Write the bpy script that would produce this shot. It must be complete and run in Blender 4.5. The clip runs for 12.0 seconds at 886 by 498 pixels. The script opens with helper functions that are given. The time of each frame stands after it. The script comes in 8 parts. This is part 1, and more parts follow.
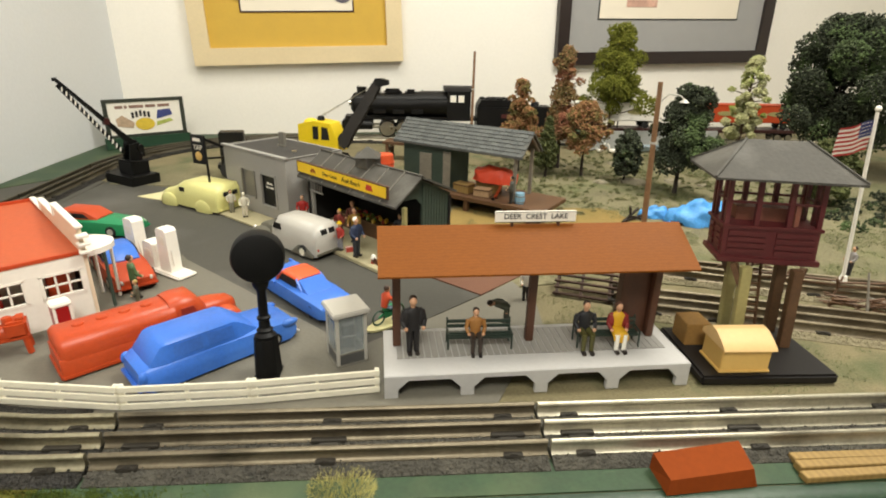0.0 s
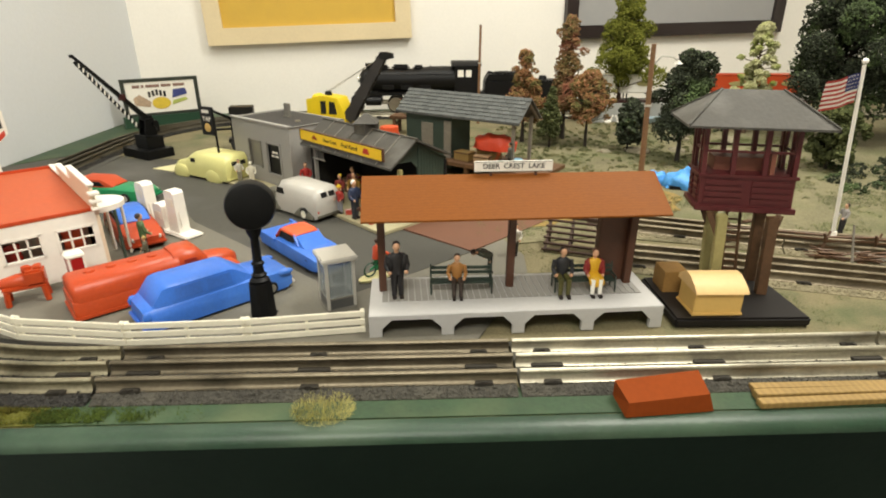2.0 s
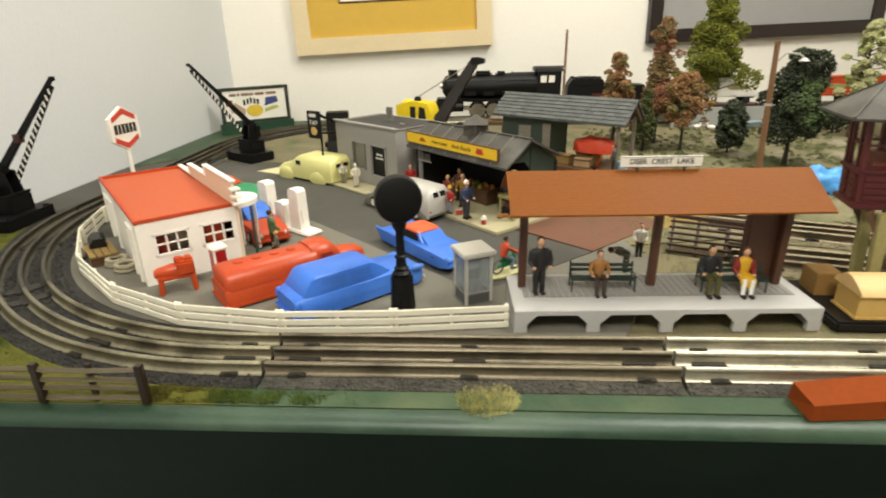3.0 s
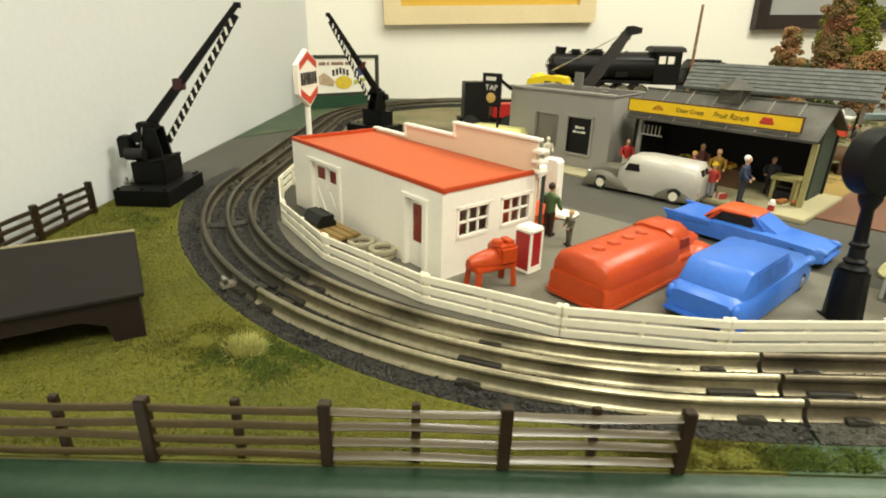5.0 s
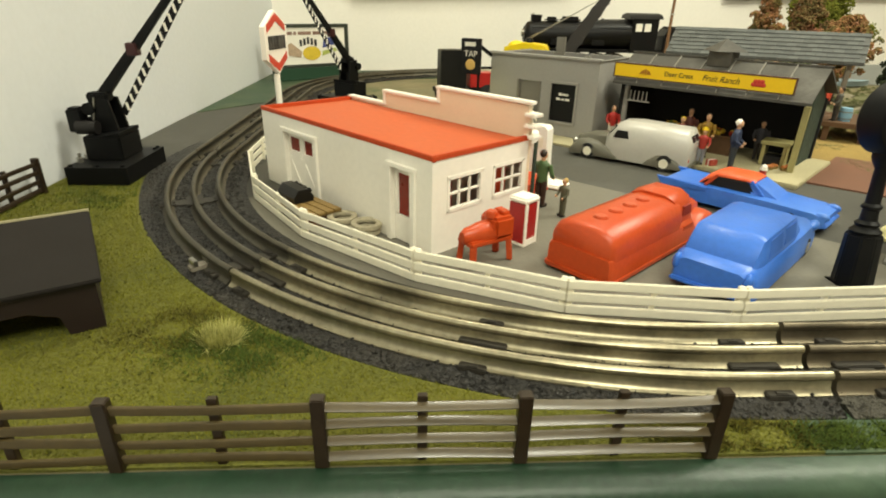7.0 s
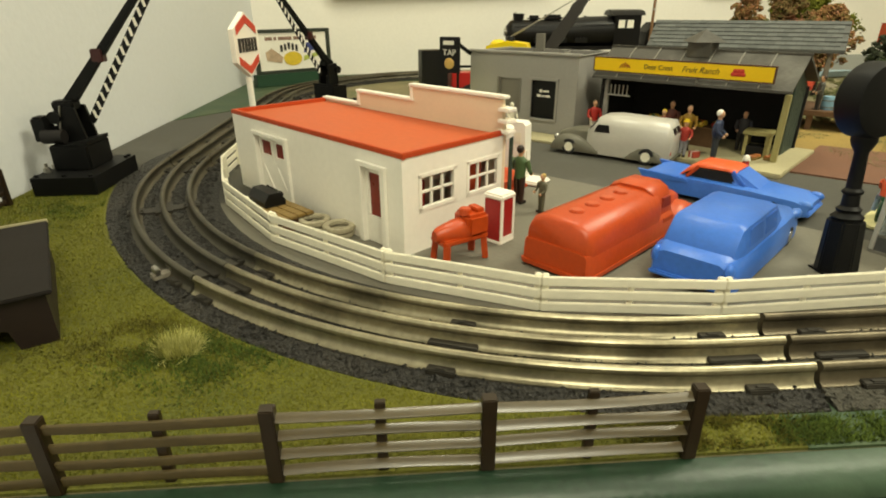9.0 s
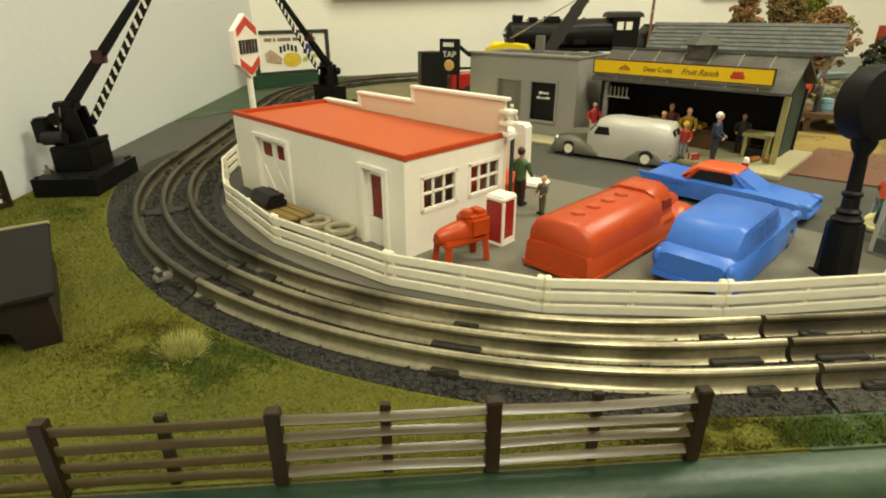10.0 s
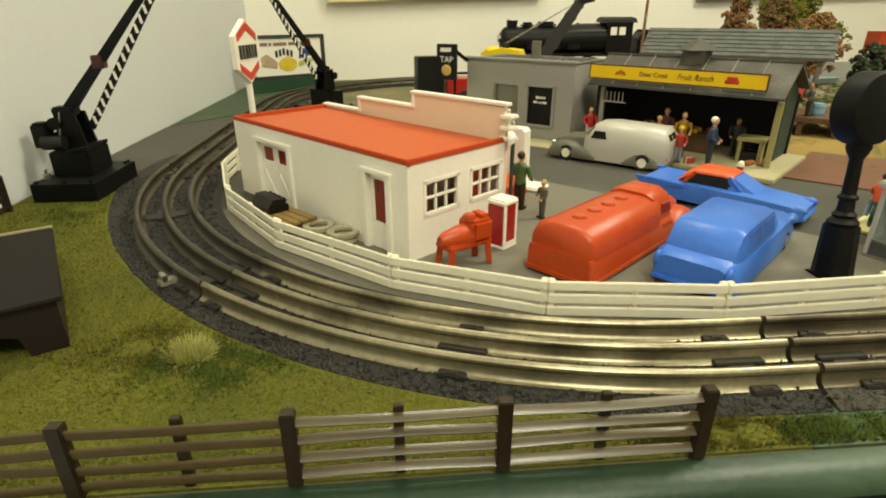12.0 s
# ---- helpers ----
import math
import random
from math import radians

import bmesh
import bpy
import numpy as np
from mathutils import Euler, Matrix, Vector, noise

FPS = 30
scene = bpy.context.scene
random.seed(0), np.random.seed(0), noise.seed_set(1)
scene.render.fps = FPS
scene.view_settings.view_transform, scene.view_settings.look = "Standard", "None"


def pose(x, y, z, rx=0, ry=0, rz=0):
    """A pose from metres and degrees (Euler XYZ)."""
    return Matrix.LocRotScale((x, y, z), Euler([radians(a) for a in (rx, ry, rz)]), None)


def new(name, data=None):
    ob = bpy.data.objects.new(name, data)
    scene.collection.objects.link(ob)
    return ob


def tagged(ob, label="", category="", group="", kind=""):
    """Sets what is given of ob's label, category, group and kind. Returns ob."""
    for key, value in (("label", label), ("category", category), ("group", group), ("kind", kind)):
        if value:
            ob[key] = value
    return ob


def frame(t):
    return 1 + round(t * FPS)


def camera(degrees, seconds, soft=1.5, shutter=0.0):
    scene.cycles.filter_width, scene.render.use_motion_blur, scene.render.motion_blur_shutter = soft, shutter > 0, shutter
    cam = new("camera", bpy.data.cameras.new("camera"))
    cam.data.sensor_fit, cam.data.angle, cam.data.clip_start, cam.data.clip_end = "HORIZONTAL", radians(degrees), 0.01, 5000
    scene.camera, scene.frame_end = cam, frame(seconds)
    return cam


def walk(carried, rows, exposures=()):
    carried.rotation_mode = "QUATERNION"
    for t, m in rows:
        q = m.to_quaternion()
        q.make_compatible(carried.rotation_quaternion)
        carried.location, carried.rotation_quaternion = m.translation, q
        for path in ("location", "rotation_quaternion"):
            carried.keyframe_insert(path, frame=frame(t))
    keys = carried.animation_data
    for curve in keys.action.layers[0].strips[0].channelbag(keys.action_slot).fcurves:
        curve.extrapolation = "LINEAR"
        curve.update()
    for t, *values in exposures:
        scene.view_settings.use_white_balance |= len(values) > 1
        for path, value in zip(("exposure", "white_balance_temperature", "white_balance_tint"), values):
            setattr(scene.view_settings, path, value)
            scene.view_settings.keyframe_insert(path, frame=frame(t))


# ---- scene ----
cam = camera(78.39, 12.0, soft=1.9, shutter=0.3)
PATH = [
    (0, 0.2005, -0.2698, 0.2646, 68.511, -1.429, -4.273),
    (0.5, 0.2031, -0.2712, 0.2650, 68.503, -1.366, -4.211),
    (1, 0.2060, -0.2756, 0.2662, 68.656, -0.704, -4.402),
    (1.5, 0.2229, -0.2794, 0.2612, 68.859, 0.314, -3.454),
    (2, 0.2321, -0.3054, 0.2445, 66.997, -0.199, -2.306),
    (2.5, 0.1948, -0.3253, 0.2462, 67.897, -1.361, -1.286),
    (3, 0.1526, -0.3100, 0.2329, 68.114, 0.936, 2.802),
    (3.5, 0.0985, -0.2925, 0.2407, 69.979, 0.655, 5.379),
    (3.7, 0.0542, -0.2770, 0.2220, 69.305, 1.271, 6.512),
    (5.3, -0.1854, -0.1730, 0.1536, 67.208, -2.622, -1.218),
    (5.5, -0.1904, -0.1615, 0.1416, 65.494, -3.503, -1.909),
    (6, -0.1998, -0.1564, 0.1412, 65.530, -4.035, -2.610),
    (6.5, -0.1866, -0.1658, 0.1542, 65.461, -1.977, -2.667),
    (7, -0.1785, -0.1676, 0.1561, 65.674, -1.153, -2.840),
    (7.2, -0.1728, -0.1644, 0.1535, 65.840, -0.590, -3.320),
    (9, -0.1643, -0.1597, 0.1495, 66.079, 0.256, -4.050),
    (9.5, -0.1644, -0.1594, 0.1495, 66.259, 0.238, -4.131),
    (10, -0.1667, -0.1600, 0.1504, 66.178, 0.140, -4.231),
    (10.5, -0.1668, -0.1597, 0.1496, 66.355, 0.102, -4.448),
    (11, -0.1670, -0.1602, 0.1496, 66.300, 0.348, -4.587),
    (11.5, -0.1709, -0.1624, 0.1516, 66.430, 0.233, -4.897),
    (12, -0.1732, -0.1625, 0.1515, 66.582, 0.030, -4.978),
]
EXPO = [(0.0, 0.0, 6650, 10), (3.5, 0.0, 6650, 10), (5.5, 0.13, 7150, 1), (6.5, 0.13, 7200, 1), (7.0, 0.02, 7250, 1), (9.0, -0.19, 7800, -2), (12.0, -0.19, 7800, -2)]
walk(cam, [(t, pose(x, y, z, rx, ry, rz)) for t, x, y, z, rx, ry, rz in PATH], EXPO)

# ---- world, lamps, exposure ----
def hexc(h):
    c = [int(h[i:i + 2], 16) / 255 for i in (0, 2, 4)]
    return tuple(((v + 0.055) / 1.055) ** 2.4 if v > 0.04045 else v / 12.92 for v in c)


world = bpy.data.worlds.new("room_air")
scene.world = world
world.use_nodes = True
world.node_tree.nodes["Background"].inputs[0].default_value = (1.0, 0.96, 0.88, 1)
world.node_tree.nodes["Background"].inputs[1].default_value = 0.02


def ceiling_lamp(name, x, y, z, sx, sy, watts, color):
    data = bpy.data.lights.new(name, "AREA")
    data.shape, data.size, data.size_y, data.energy, data.color = "RECTANGLE", sx, sy, watts, color
    ob = new(name, data)
    ob.matrix_world = pose(x, y, z)
    return ob


ceiling_lamp("lamp_over_layout", 0.92, 0.32, 1.395, 0.55, 0.55, 28.0, (1.0, 0.985, 0.90))
ceiling_lamp("lamp_over_aisle", 0.10, -0.95, 1.395, 0.55, 0.55, 25.0, (1.0, 0.985, 0.90))
ceiling_lamp("lamp_by_side", -0.1, 0.62, 1.395, 0.3, 0.3, 8.0, (1.0, 0.985, 0.90))


# ---- building blocks ----
def thing(name, x, y, z, rz=0.0, label="", category="", group="", kind="", m=None):
    ob = new(name)
    ob.empty_display_size = 0.02
    ob.matrix_world = m if m is not None else pose(x, y, z, 0, 0, rz)
    return tagged(ob, label, category, group, kind)


def part(name, bm, material, parent=None, label="", bevel=0.0, smooth=38, m=None):
    if bevel > 0:
        edges = [e for e in bm.edges if len(e.link_faces) == 2 and e.calc_face_angle(0) > 0.6]
        bmesh.ops.bevel(bm, geom=edges, offset=bevel, segments=2, affect="EDGES", clamp_overlap=True)
    bmesh.ops.recalc_face_normals(bm, faces=bm.faces)
    me = bpy.data.meshes.new(name)
    bm.to_mesh(me)
    bm.free()
    mats = material if isinstance(material, (list, tuple)) else [material]
    for a in mats:
        me.materials.append(a)
    if smooth:
        me.shade_smooth()
        me.set_sharp_from_angle(angle=radians(smooth))
    ob = new(name, me)
    if parent:
        ob.parent = parent
    if m is not None:
        ob.matrix_basis = m
    if label:
        ob["label"] = label
    return ob


def BM():
    return bmesh.new()


def box(bm, sx, sy, sz, x=0, y=0, z=0, rz=0, m=None, mi=0):
    """A box whose foot stands at z."""
    t = (m or Matrix()) @ pose(x, y, z + sz / 2, 0, 0, rz) @ Matrix.Diagonal((sx, sy, sz, 1))
    made = bmesh.ops.create_cube(bm, size=1, matrix=t)
    for f in {f for v in made["verts"] for f in v.link_faces}:
        f.material_index = mi
    return bm


def cyl(bm, r1, r2, h, x=0, y=0, z=0, seg=16, m=None, mi=0):
    """A cone or cylinder that stands at z."""
    t = (m or Matrix()) @ pose(x, y, z + h / 2)
    made = bmesh.ops.create_cone(bm, cap_ends=True, segments=seg, radius1=r1, radius2=r2, depth=h, matrix=t)
    for f in {f for v in made["verts"] for f in v.link_faces}:
        f.material_index = mi
    return bm


def ball(bm, rx, ry, rz, x=0, y=0, z=0, m=None, mi=0, seg=12):
    t = (m or Matrix()) @ pose(x, y, z) @ Matrix.Diagonal((rx, ry, rz, 1))
    made = bmesh.ops.create_uvsphere(bm, u_segments=seg, v_segments=max(6, seg * 2 // 3), radius=1, matrix=t)
    for f in {f for v in made["verts"] for f in v.link_faces}:
        f.material_index = mi
    return bm


def rod(bm, a, b, r, seg=8, r2=None, mi=0):
    a, b = Vector(a), Vector(b)
    q = (b - a).to_track_quat("Z", "Y").to_matrix().to_4x4()
    made = bmesh.ops.create_cone(bm, cap_ends=True, segments=seg, radius1=r, radius2=r if r2 is None else r2, depth=(b - a).length,
                                 matrix=Matrix.Translation((a + b) / 2) @ q)
    for f in {f for v in made["verts"] for f in v.link_faces}:
        f.material_index = mi
    return bm


def beam(bm, a, b, w, h, mi=0):
    """A square bar from a to b."""
    a, b = Vector(a), Vector(b)
    q = (b - a).to_track_quat("Y", "Z").to_matrix().to_4x4()
    made = bmesh.ops.create_cube(bm, size=1, matrix=Matrix.Translation((a + b) / 2) @ q @ Matrix.Diagonal((w, (b - a).length, h, 1)))
    for f in {f for v in made["verts"] for f in v.link_faces}:
        f.material_index = mi
    return bm


def prism(bm, pts, a, b, axis="y", mi=0, m=None):
    """A polygon pushed along an axis from a to b. axis y: points are (x, z); z: (x, y); x: (y, z)."""
    def at(p, s):
        v = Vector({"y": (p[0], s, p[1]), "z": (p[0], p[1], s), "x": (s, p[0], p[1])}[axis])
        return m @ v if m is not None else v
    lo, hi = [bm.verts.new(at(p, a)) for p in pts], [bm.verts.new(at(p, b)) for p in pts]
    n = len(pts)
    fs = [bm.faces.new(lo), bm.faces.new(list(reversed(hi)))]
    fs += [bm.faces.new((lo[i], lo[(i + 1) % n], hi[(i + 1) % n], hi[i])) for i in range(n)]
    for f in fs:
        f.material_index = mi
    return bm


def loft(bm, rings, caps=True, mi=0, closed=True):
    rows = [[bm.verts.new(p) for p in ring] for ring in rings]
    n = len(rows[0])
    for a, b in zip(rows, rows[1:]):
        for i in range(n if closed else n - 1):
            f = bm.faces.new((a[i], a[(i + 1) % n], b[(i + 1) % n], b[i]))
            f.material_index = mi
    if caps:
        bm.faces.new(rows[0]).material_index = mi
        bm.faces.new(list(reversed(rows[-1]))).material_index = mi
    return bm


def sweep(bm, profile, path, closed=True, mi=0):
    """A profile of (side, height) carried along a flat path of (x, y, z); side counts to the right of the way."""
    rings = []
    n = len(path)
    for i, p in enumerate(path):
        a, b = Vector(path[max(i - 1, 0)]), Vector(path[min(i + 1, n - 1)])
        d = (b - a).normalized()
        s = Vector((d.y, -d.x, 0)).normalized()
        rings.append([Vector(p) + s * u + Vector((0, 0, h)) for u, h in profile])
    return loft(bm, rings, True, mi, closed)


def lettering(name, text, size, material, parent, m, align="CENTER", extrude=0.0003, squeeze=1.0, label="", slant=0.0):
    cu = bpy.data.curves.new(name, "FONT")
    cu.body, cu.size, cu.extrude, cu.align_x, cu.align_y = text, size, extrude, align, "CENTER"
    cu.shear = slant
    tmp = bpy.data.objects.new(name, cu)
    me = bpy.data.meshes.new_from_object(tmp)
    bpy.data.objects.remove(tmp)
    me.materials.append(material)
    ob = new(name, me)
    ob.parent = parent
    ob.matrix_basis = m @ Matrix.Diagonal((squeeze, 1, 1, 1))
    if label:
        ob["label"] = label
    return ob


# ---- materials ----
def surface(name, color, rough=0.5, metal=0.0, vary=0.15, scale=40.0, fine=400.0, bump=0.0, dirt=None, dirt_amount=0.0, coat=0.0, spec=0.5, wave=None):
    """A painted, moulded or natural surface: blotches at one scale, grain at another, fine relief and some dirt."""
    mt = bpy.data.materials.new(name)
    mt.use_nodes = True
    nt = mt.node_tree
    b = nt.nodes["Principled BSDF"]
    b.inputs["Metallic"].default_value = metal
    b.inputs["Specular IOR Level"].default_value = spec
    b.inputs["Coat Weight"].default_value = coat
    co = nt.nodes.new("ShaderNodeTexCoord")
    big, small = nt.nodes.new("ShaderNodeTexNoise"), nt.nodes.new("ShaderNodeTexNoise")
    for n, s, d in ((big, scale, 4), (small, fine, 3)):
        n.inputs["Scale"].default_value, n.inputs["Detail"].default_value = s, d
        nt.links.new(co.outputs["Object"], n.inputs["Vector"])
    add = nt.nodes.new("ShaderNodeMath")
    add.operation = "ADD"
    nt.links.new(big.outputs["Fac"], add.inputs[0])
    nt.links.new(small.outputs["Fac"], add.inputs[1])
    ramp = nt.nodes.new("ShaderNodeMapRange")
    ramp.inputs["From Min"].default_value, ramp.inputs["From Max"].default_value = 0.6, 1.4
    ramp.inputs["To Min"].default_value, ramp.inputs["To Max"].default_value = 1 - vary, 1 + vary
    nt.links.new(add.outputs[0], ramp.inputs["Value"])
    mul = nt.nodes.new("ShaderNodeMix")
    mul.data_type, mul.blend_type = "RGBA", "MULTIPLY"
    mul.inputs["Factor"].default_value = 1.0
    mul.inputs["A"].default_value = (*color, 1)
    nt.links.new(ramp.outputs["Result"], mul.inputs["B"])
    out = mul.outputs["Result"]
    if wave:
        wv = nt.nodes.new("ShaderNodeTexWave")
        wv.bands_direction = wave[0]
        wv.inputs["Scale"].default_value, wv.inputs["Distortion"].default_value, wv.inputs["Detail"].default_value = wave[1], wave[2], 3
        wv.inputs["Detail Scale"].default_value = 2.0
        nt.links.new(co.outputs["Object"], wv.inputs["Vector"])
        mw = nt.nodes.new("ShaderNodeMix")
        mw.data_type = "RGBA"
        mw.inputs["B"].default_value = (*wave[3], 1)
        sc = nt.nodes.new("ShaderNodeMath")
        sc.operation = "MULTIPLY"
        sc.inputs[1].default_value = wave[4]
        nt.links.new(wv.outputs["Fac"], sc.inputs[0])
        nt.links.new(sc.outputs[0], mw.inputs["Factor"])
        nt.links.new(out, mw.inputs["A"])
        out = mw.outputs["Result"]
    if dirt:
        dn = nt.nodes.new("ShaderNodeTexNoise")
        dn.inputs["Scale"].default_value, dn.inputs["Detail"].default_value = scale * 0.6, 6
        nt.links.new(co.outputs["Object"], dn.inputs["Vector"])
        dr = nt.nodes.new("ShaderNodeMapRange")
        dr.inputs["From Min"].default_value, dr.inputs["From Max"].default_value = 0.5, 0.72
        dr.inputs["To Max"].default_value = dirt_amount
        nt.links.new(dn.outputs["Fac"], dr.inputs["Value"])
        md = nt.nodes.new("ShaderNodeMix")
        md.data_type = "RGBA"
        md.inputs["B"].default_value = (*dirt, 1)
        nt.links.new(dr.outputs["Result"], md.inputs["Factor"])
        nt.links.new(out, md.inputs["A"])
        out = md.outputs["Result"]
    nt.links.new(out, b.inputs["Base Color"])
    rr = nt.nodes.new("ShaderNodeMapRange")
    rr.inputs["To Min"].default_value, rr.inputs["To Max"].default_value = max(0.03, rough - 0.08), min(1, rough + 0.08)
    nt.links.new(big.outputs["Fac"], rr.inputs["Value"])
    nt.links.new(rr.outputs["Result"], b.inputs["Roughness"])
    if bump > 0:
        bp = nt.nodes.new("ShaderNodeBump")
        bp.inputs["Strength"].default_value, bp.inputs["Distance"].default_value = 1.0, bump
        nt.links.new(small.outputs["Fac"], bp.inputs["Height"])
        nt.links.new(bp.outputs["Normal"], b.inputs["Normal"])
    return mt


WALL_WARM = surface("painted plaster, cream white", hexc("f1ece2"), 0.75, vary=0.03, scale=3, fine=150, bump=0.0003)
# cooler grey copy of the plaster: the side wall's shade as colour
WALL_SHADED = surface("painted plaster, shade put in as pale grey", hexc("d6d8da"), 0.75, vary=0.03, scale=3, fine=150, bump=0.0003)
CEIL_M = surface("ceiling paint", hexc("efe9dd"), 0.8, vary=0.03, scale=3, fine=100)
FLOOR_M = surface("dark carpet", hexc("2c2a2a"), 0.95, vary=0.3, scale=20, fine=600, bump=0.002)
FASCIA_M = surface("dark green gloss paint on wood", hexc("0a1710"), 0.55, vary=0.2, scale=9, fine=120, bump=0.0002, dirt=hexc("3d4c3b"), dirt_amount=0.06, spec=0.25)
EDGE_M = surface("worn green paint", hexc("2b4128"), 0.6, vary=0.3, scale=22, fine=300, bump=0.0003, dirt=hexc("56603f"), dirt_amount=0.6)
# scratches, plus the lit band of the rounded edge as a lighter green
MOULD_M = surface("scratched green gloss paint, lit tone painted in", hexc("1d3624"), 0.44, vary=0.3, scale=14, fine=260, bump=0.00025, dirt=hexc("4d5f4a"), dirt_amount=0.5)
LAWN_M = surface("static grass mat, olive", hexc("595819"), 0.95, vary=0.28, scale=16, fine=520, bump=0.0012, dirt=hexc("3d4513"), dirt_amount=0.7)
DIRT_M = surface("sand and turf scatter", hexc("766d50"), 0.95, vary=0.3, scale=24, fine=420, bump=0.001, dirt=hexc("4c5636"), dirt_amount=0.9)
MEADOW_M = surface("meadow scatter, straw and green", hexc("716b50"), 0.95, vary=0.45, scale=13, fine=300, bump=0.0015, dirt=hexc("525a34"), dirt_amount=0.8)
STREET_M = surface("dark grey street paint", hexc("45433c"), 0.8, vary=0.12, scale=10, fine=350, bump=0.0002, dirt=hexc("777470"), dirt_amount=0.35)
LOT_M = surface("lighter grey paving paint", hexc("6c685c"), 0.8, vary=0.10, scale=9, fine=350, bump=0.0002, dirt=hexc("6e6a64"), dirt_amount=0.35)
WALK_M = surface("pale concrete walk", hexc("a79e7d"), 0.8, vary=0.12, scale=30, fine=400, bump=0.0002)
PATCH_M = surface("red-brown paved patch", hexc("684431"), 0.75, vary=0.15, scale=25, fine=400, bump=0.0003)
BALLAST_M = surface("moulded black rubber ballast", hexc("1e1b16"), 0.6, vary=0.45, scale=60, fine=420, bump=0.004, dirt=hexc("3a352b"), dirt_amount=0.45)
# same black rubber as the curve; the grey is haze put into the colour
BALLAST_HAZED = surface("black rubber ballast, haze painted in as grey", hexc("423f37"), 0.9, vary=0.45, scale=60, fine=420, bump=0.004, dirt=hexc("5a564b"), dirt_amount=0.6)
RAIL_M = surface("tinplate rail, tarnished", hexc("b3ad9a"), 0.40, metal=0.8, vary=0.2, scale=30, fine=300, dirt=hexc("4f483b"), dirt_amount=0.75)
# yellowing and brown streaks, with the curve's dimmer reflections darkening the base
RAILCURVE_M = surface("tinplate rail, yellowed and streaked", hexc("9c947c"), 0.38, metal=0.85, vary=0.3, scale=26, fine=300, dirt=hexc("3f392c"), dirt_amount=0.9)
RAILDULL_M = surface("tinplate rail, brown with grime", hexc("6e6554"), 0.44, metal=0.8, vary=0.25, scale=30, fine=300, dirt=hexc("3a342a"), dirt_amount=0.9)
RAILBROWN_M = surface("tinplate rail, rusty dull", hexc("756b59"), 0.5, metal=0.9, vary=0.3, scale=40, fine=300, dirt=hexc("4f4436"), dirt_amount=0.6)
TIE_M = surface("dark steel tie", hexc("332f28"), 0.55, metal=0.3, vary=0.25, scale=60, fine=400)
WHITE_P = surface("white moulded plastic", hexc("efeadf"), 0.42, vary=0.04, scale=25, fine=200)
IVORY_P = surface("aged ivory plastic", hexc("ece6d2"), 0.42, vary=0.06, scale=25, fine=200)
ORANGE_ROOF = surface("orange-red roof plastic", hexc("b54522"), 0.5, spec=0.3, vary=0.05, scale=30, fine=200)
# lighter blotches on red and blue: wear, and gloss streaks painted in
RED_P = surface("red-orange moulded plastic", hexc("b3421b"), 0.36, spec=0.42, vary=0.12, bump=0.00015, scale=30, fine=300, dirt=hexc("bf5a32"), dirt_amount=0.5)
BLUE_P = surface("bright blue moulded plastic", hexc("376dc9"), 0.36, spec=0.42, vary=0.12, bump=0.00015, scale=30, fine=300, dirt=hexc("5585cf"), dirt_amount=0.5)
GREEN_P = surface("green moulded plastic", hexc("128050"), 0.38, vary=0.08, scale=30, fine=300)
GREY_P = surface("grey moulded plastic", hexc("b3afa6"), 0.36, vary=0.05, scale=30, fine=300)
GREYD_P = surface("darker grey plastic", hexc("77736a"), 0.4, vary=0.05, scale=30, fine=300)
YELLOW_P = surface("pale yellow moulded plastic", hexc("d9d48c"), 0.4, vary=0.05, scale=30, fine=300)
CRANE_Y = surface("bright yellow plastic", hexc("e6c81e"), 0.4, vary=0.06, scale=30, fine=300)
BLACK_P = surface("black moulded plastic", hexc("121212"), 0.40, spec=0.3, vary=0.2, scale=30, fine=300)
BLACK_E = surface("black enamel, cast metal", hexc("090909"), 0.5, spec=0.22, vary=0.2, scale=30, fine=300)
RUBBER_M = surface("black rubber", hexc("191919"), 0.7, vary=0.2, scale=60, fine=400)
# near-black that paints the shade inside openings and rooms
SHADE_IN = surface("opening shade, painted near-black", hexc("0e0b09"), 0.8, vary=0.2, scale=60, fine=400)
CHROME_M = surface("dull silver metal", hexc("b9b6ae"), 0.3, metal=1.0, vary=0.1, scale=60, fine=400)
STATION_ROOF = surface("orange-brown painted tin roof", hexc("7a4514"), 0.62, spec=0.15, vary=0.08, scale=14, fine=300, bump=0.0001, wave=("Y", 120.0, 6.0, hexc("673810"), 0.45))
STATION_BASE = surface("light grey moulded base", hexc("b9b7b4"), 0.5, vary=0.05, scale=25, fine=300)
STATION_DECK = surface("grey planked deck", hexc("8f8c86"), 0.6, vary=0.1, scale=40, fine=300)
POST_M = surface("dark brown plastic post", hexc("4c2d1d"), 0.5, vary=0.15, scale=60, fine=300)
MAROON_M = surface("oxide red painted boards", hexc("521b1d"), 0.5, vary=0.15, scale=40, fine=300)
SHINGLE_M = surface("grey shingle", hexc("46433d"), 0.75, vary=0.15, scale=40, fine=300, bump=0.0004, dirt=hexc("75736c"), dirt_amount=0.4)
SLATE_M = surface("blue-grey slate", hexc("4a4a47"), 0.7, vary=0.18, scale=45, fine=300, bump=0.0004, dirt=hexc("62625e"), dirt_amount=0.4)
TAVERN_M = surface("grey painted facade", hexc("96938d"), 0.7, vary=0.06, scale=20, fine=300)
TAR_M = surface("black tar roof", hexc("33312f"), 0.8, vary=0.2, scale=25, fine=300, bump=0.0002)
GREENWOOD_M = surface("dark green weathered boards", hexc("344238"), 0.7, vary=0.2, scale=50, fine=300)
OLIVEPOST_M = surface("pale olive wood", hexc("9a915f"), 0.6, vary=0.15, scale=60, fine=300)
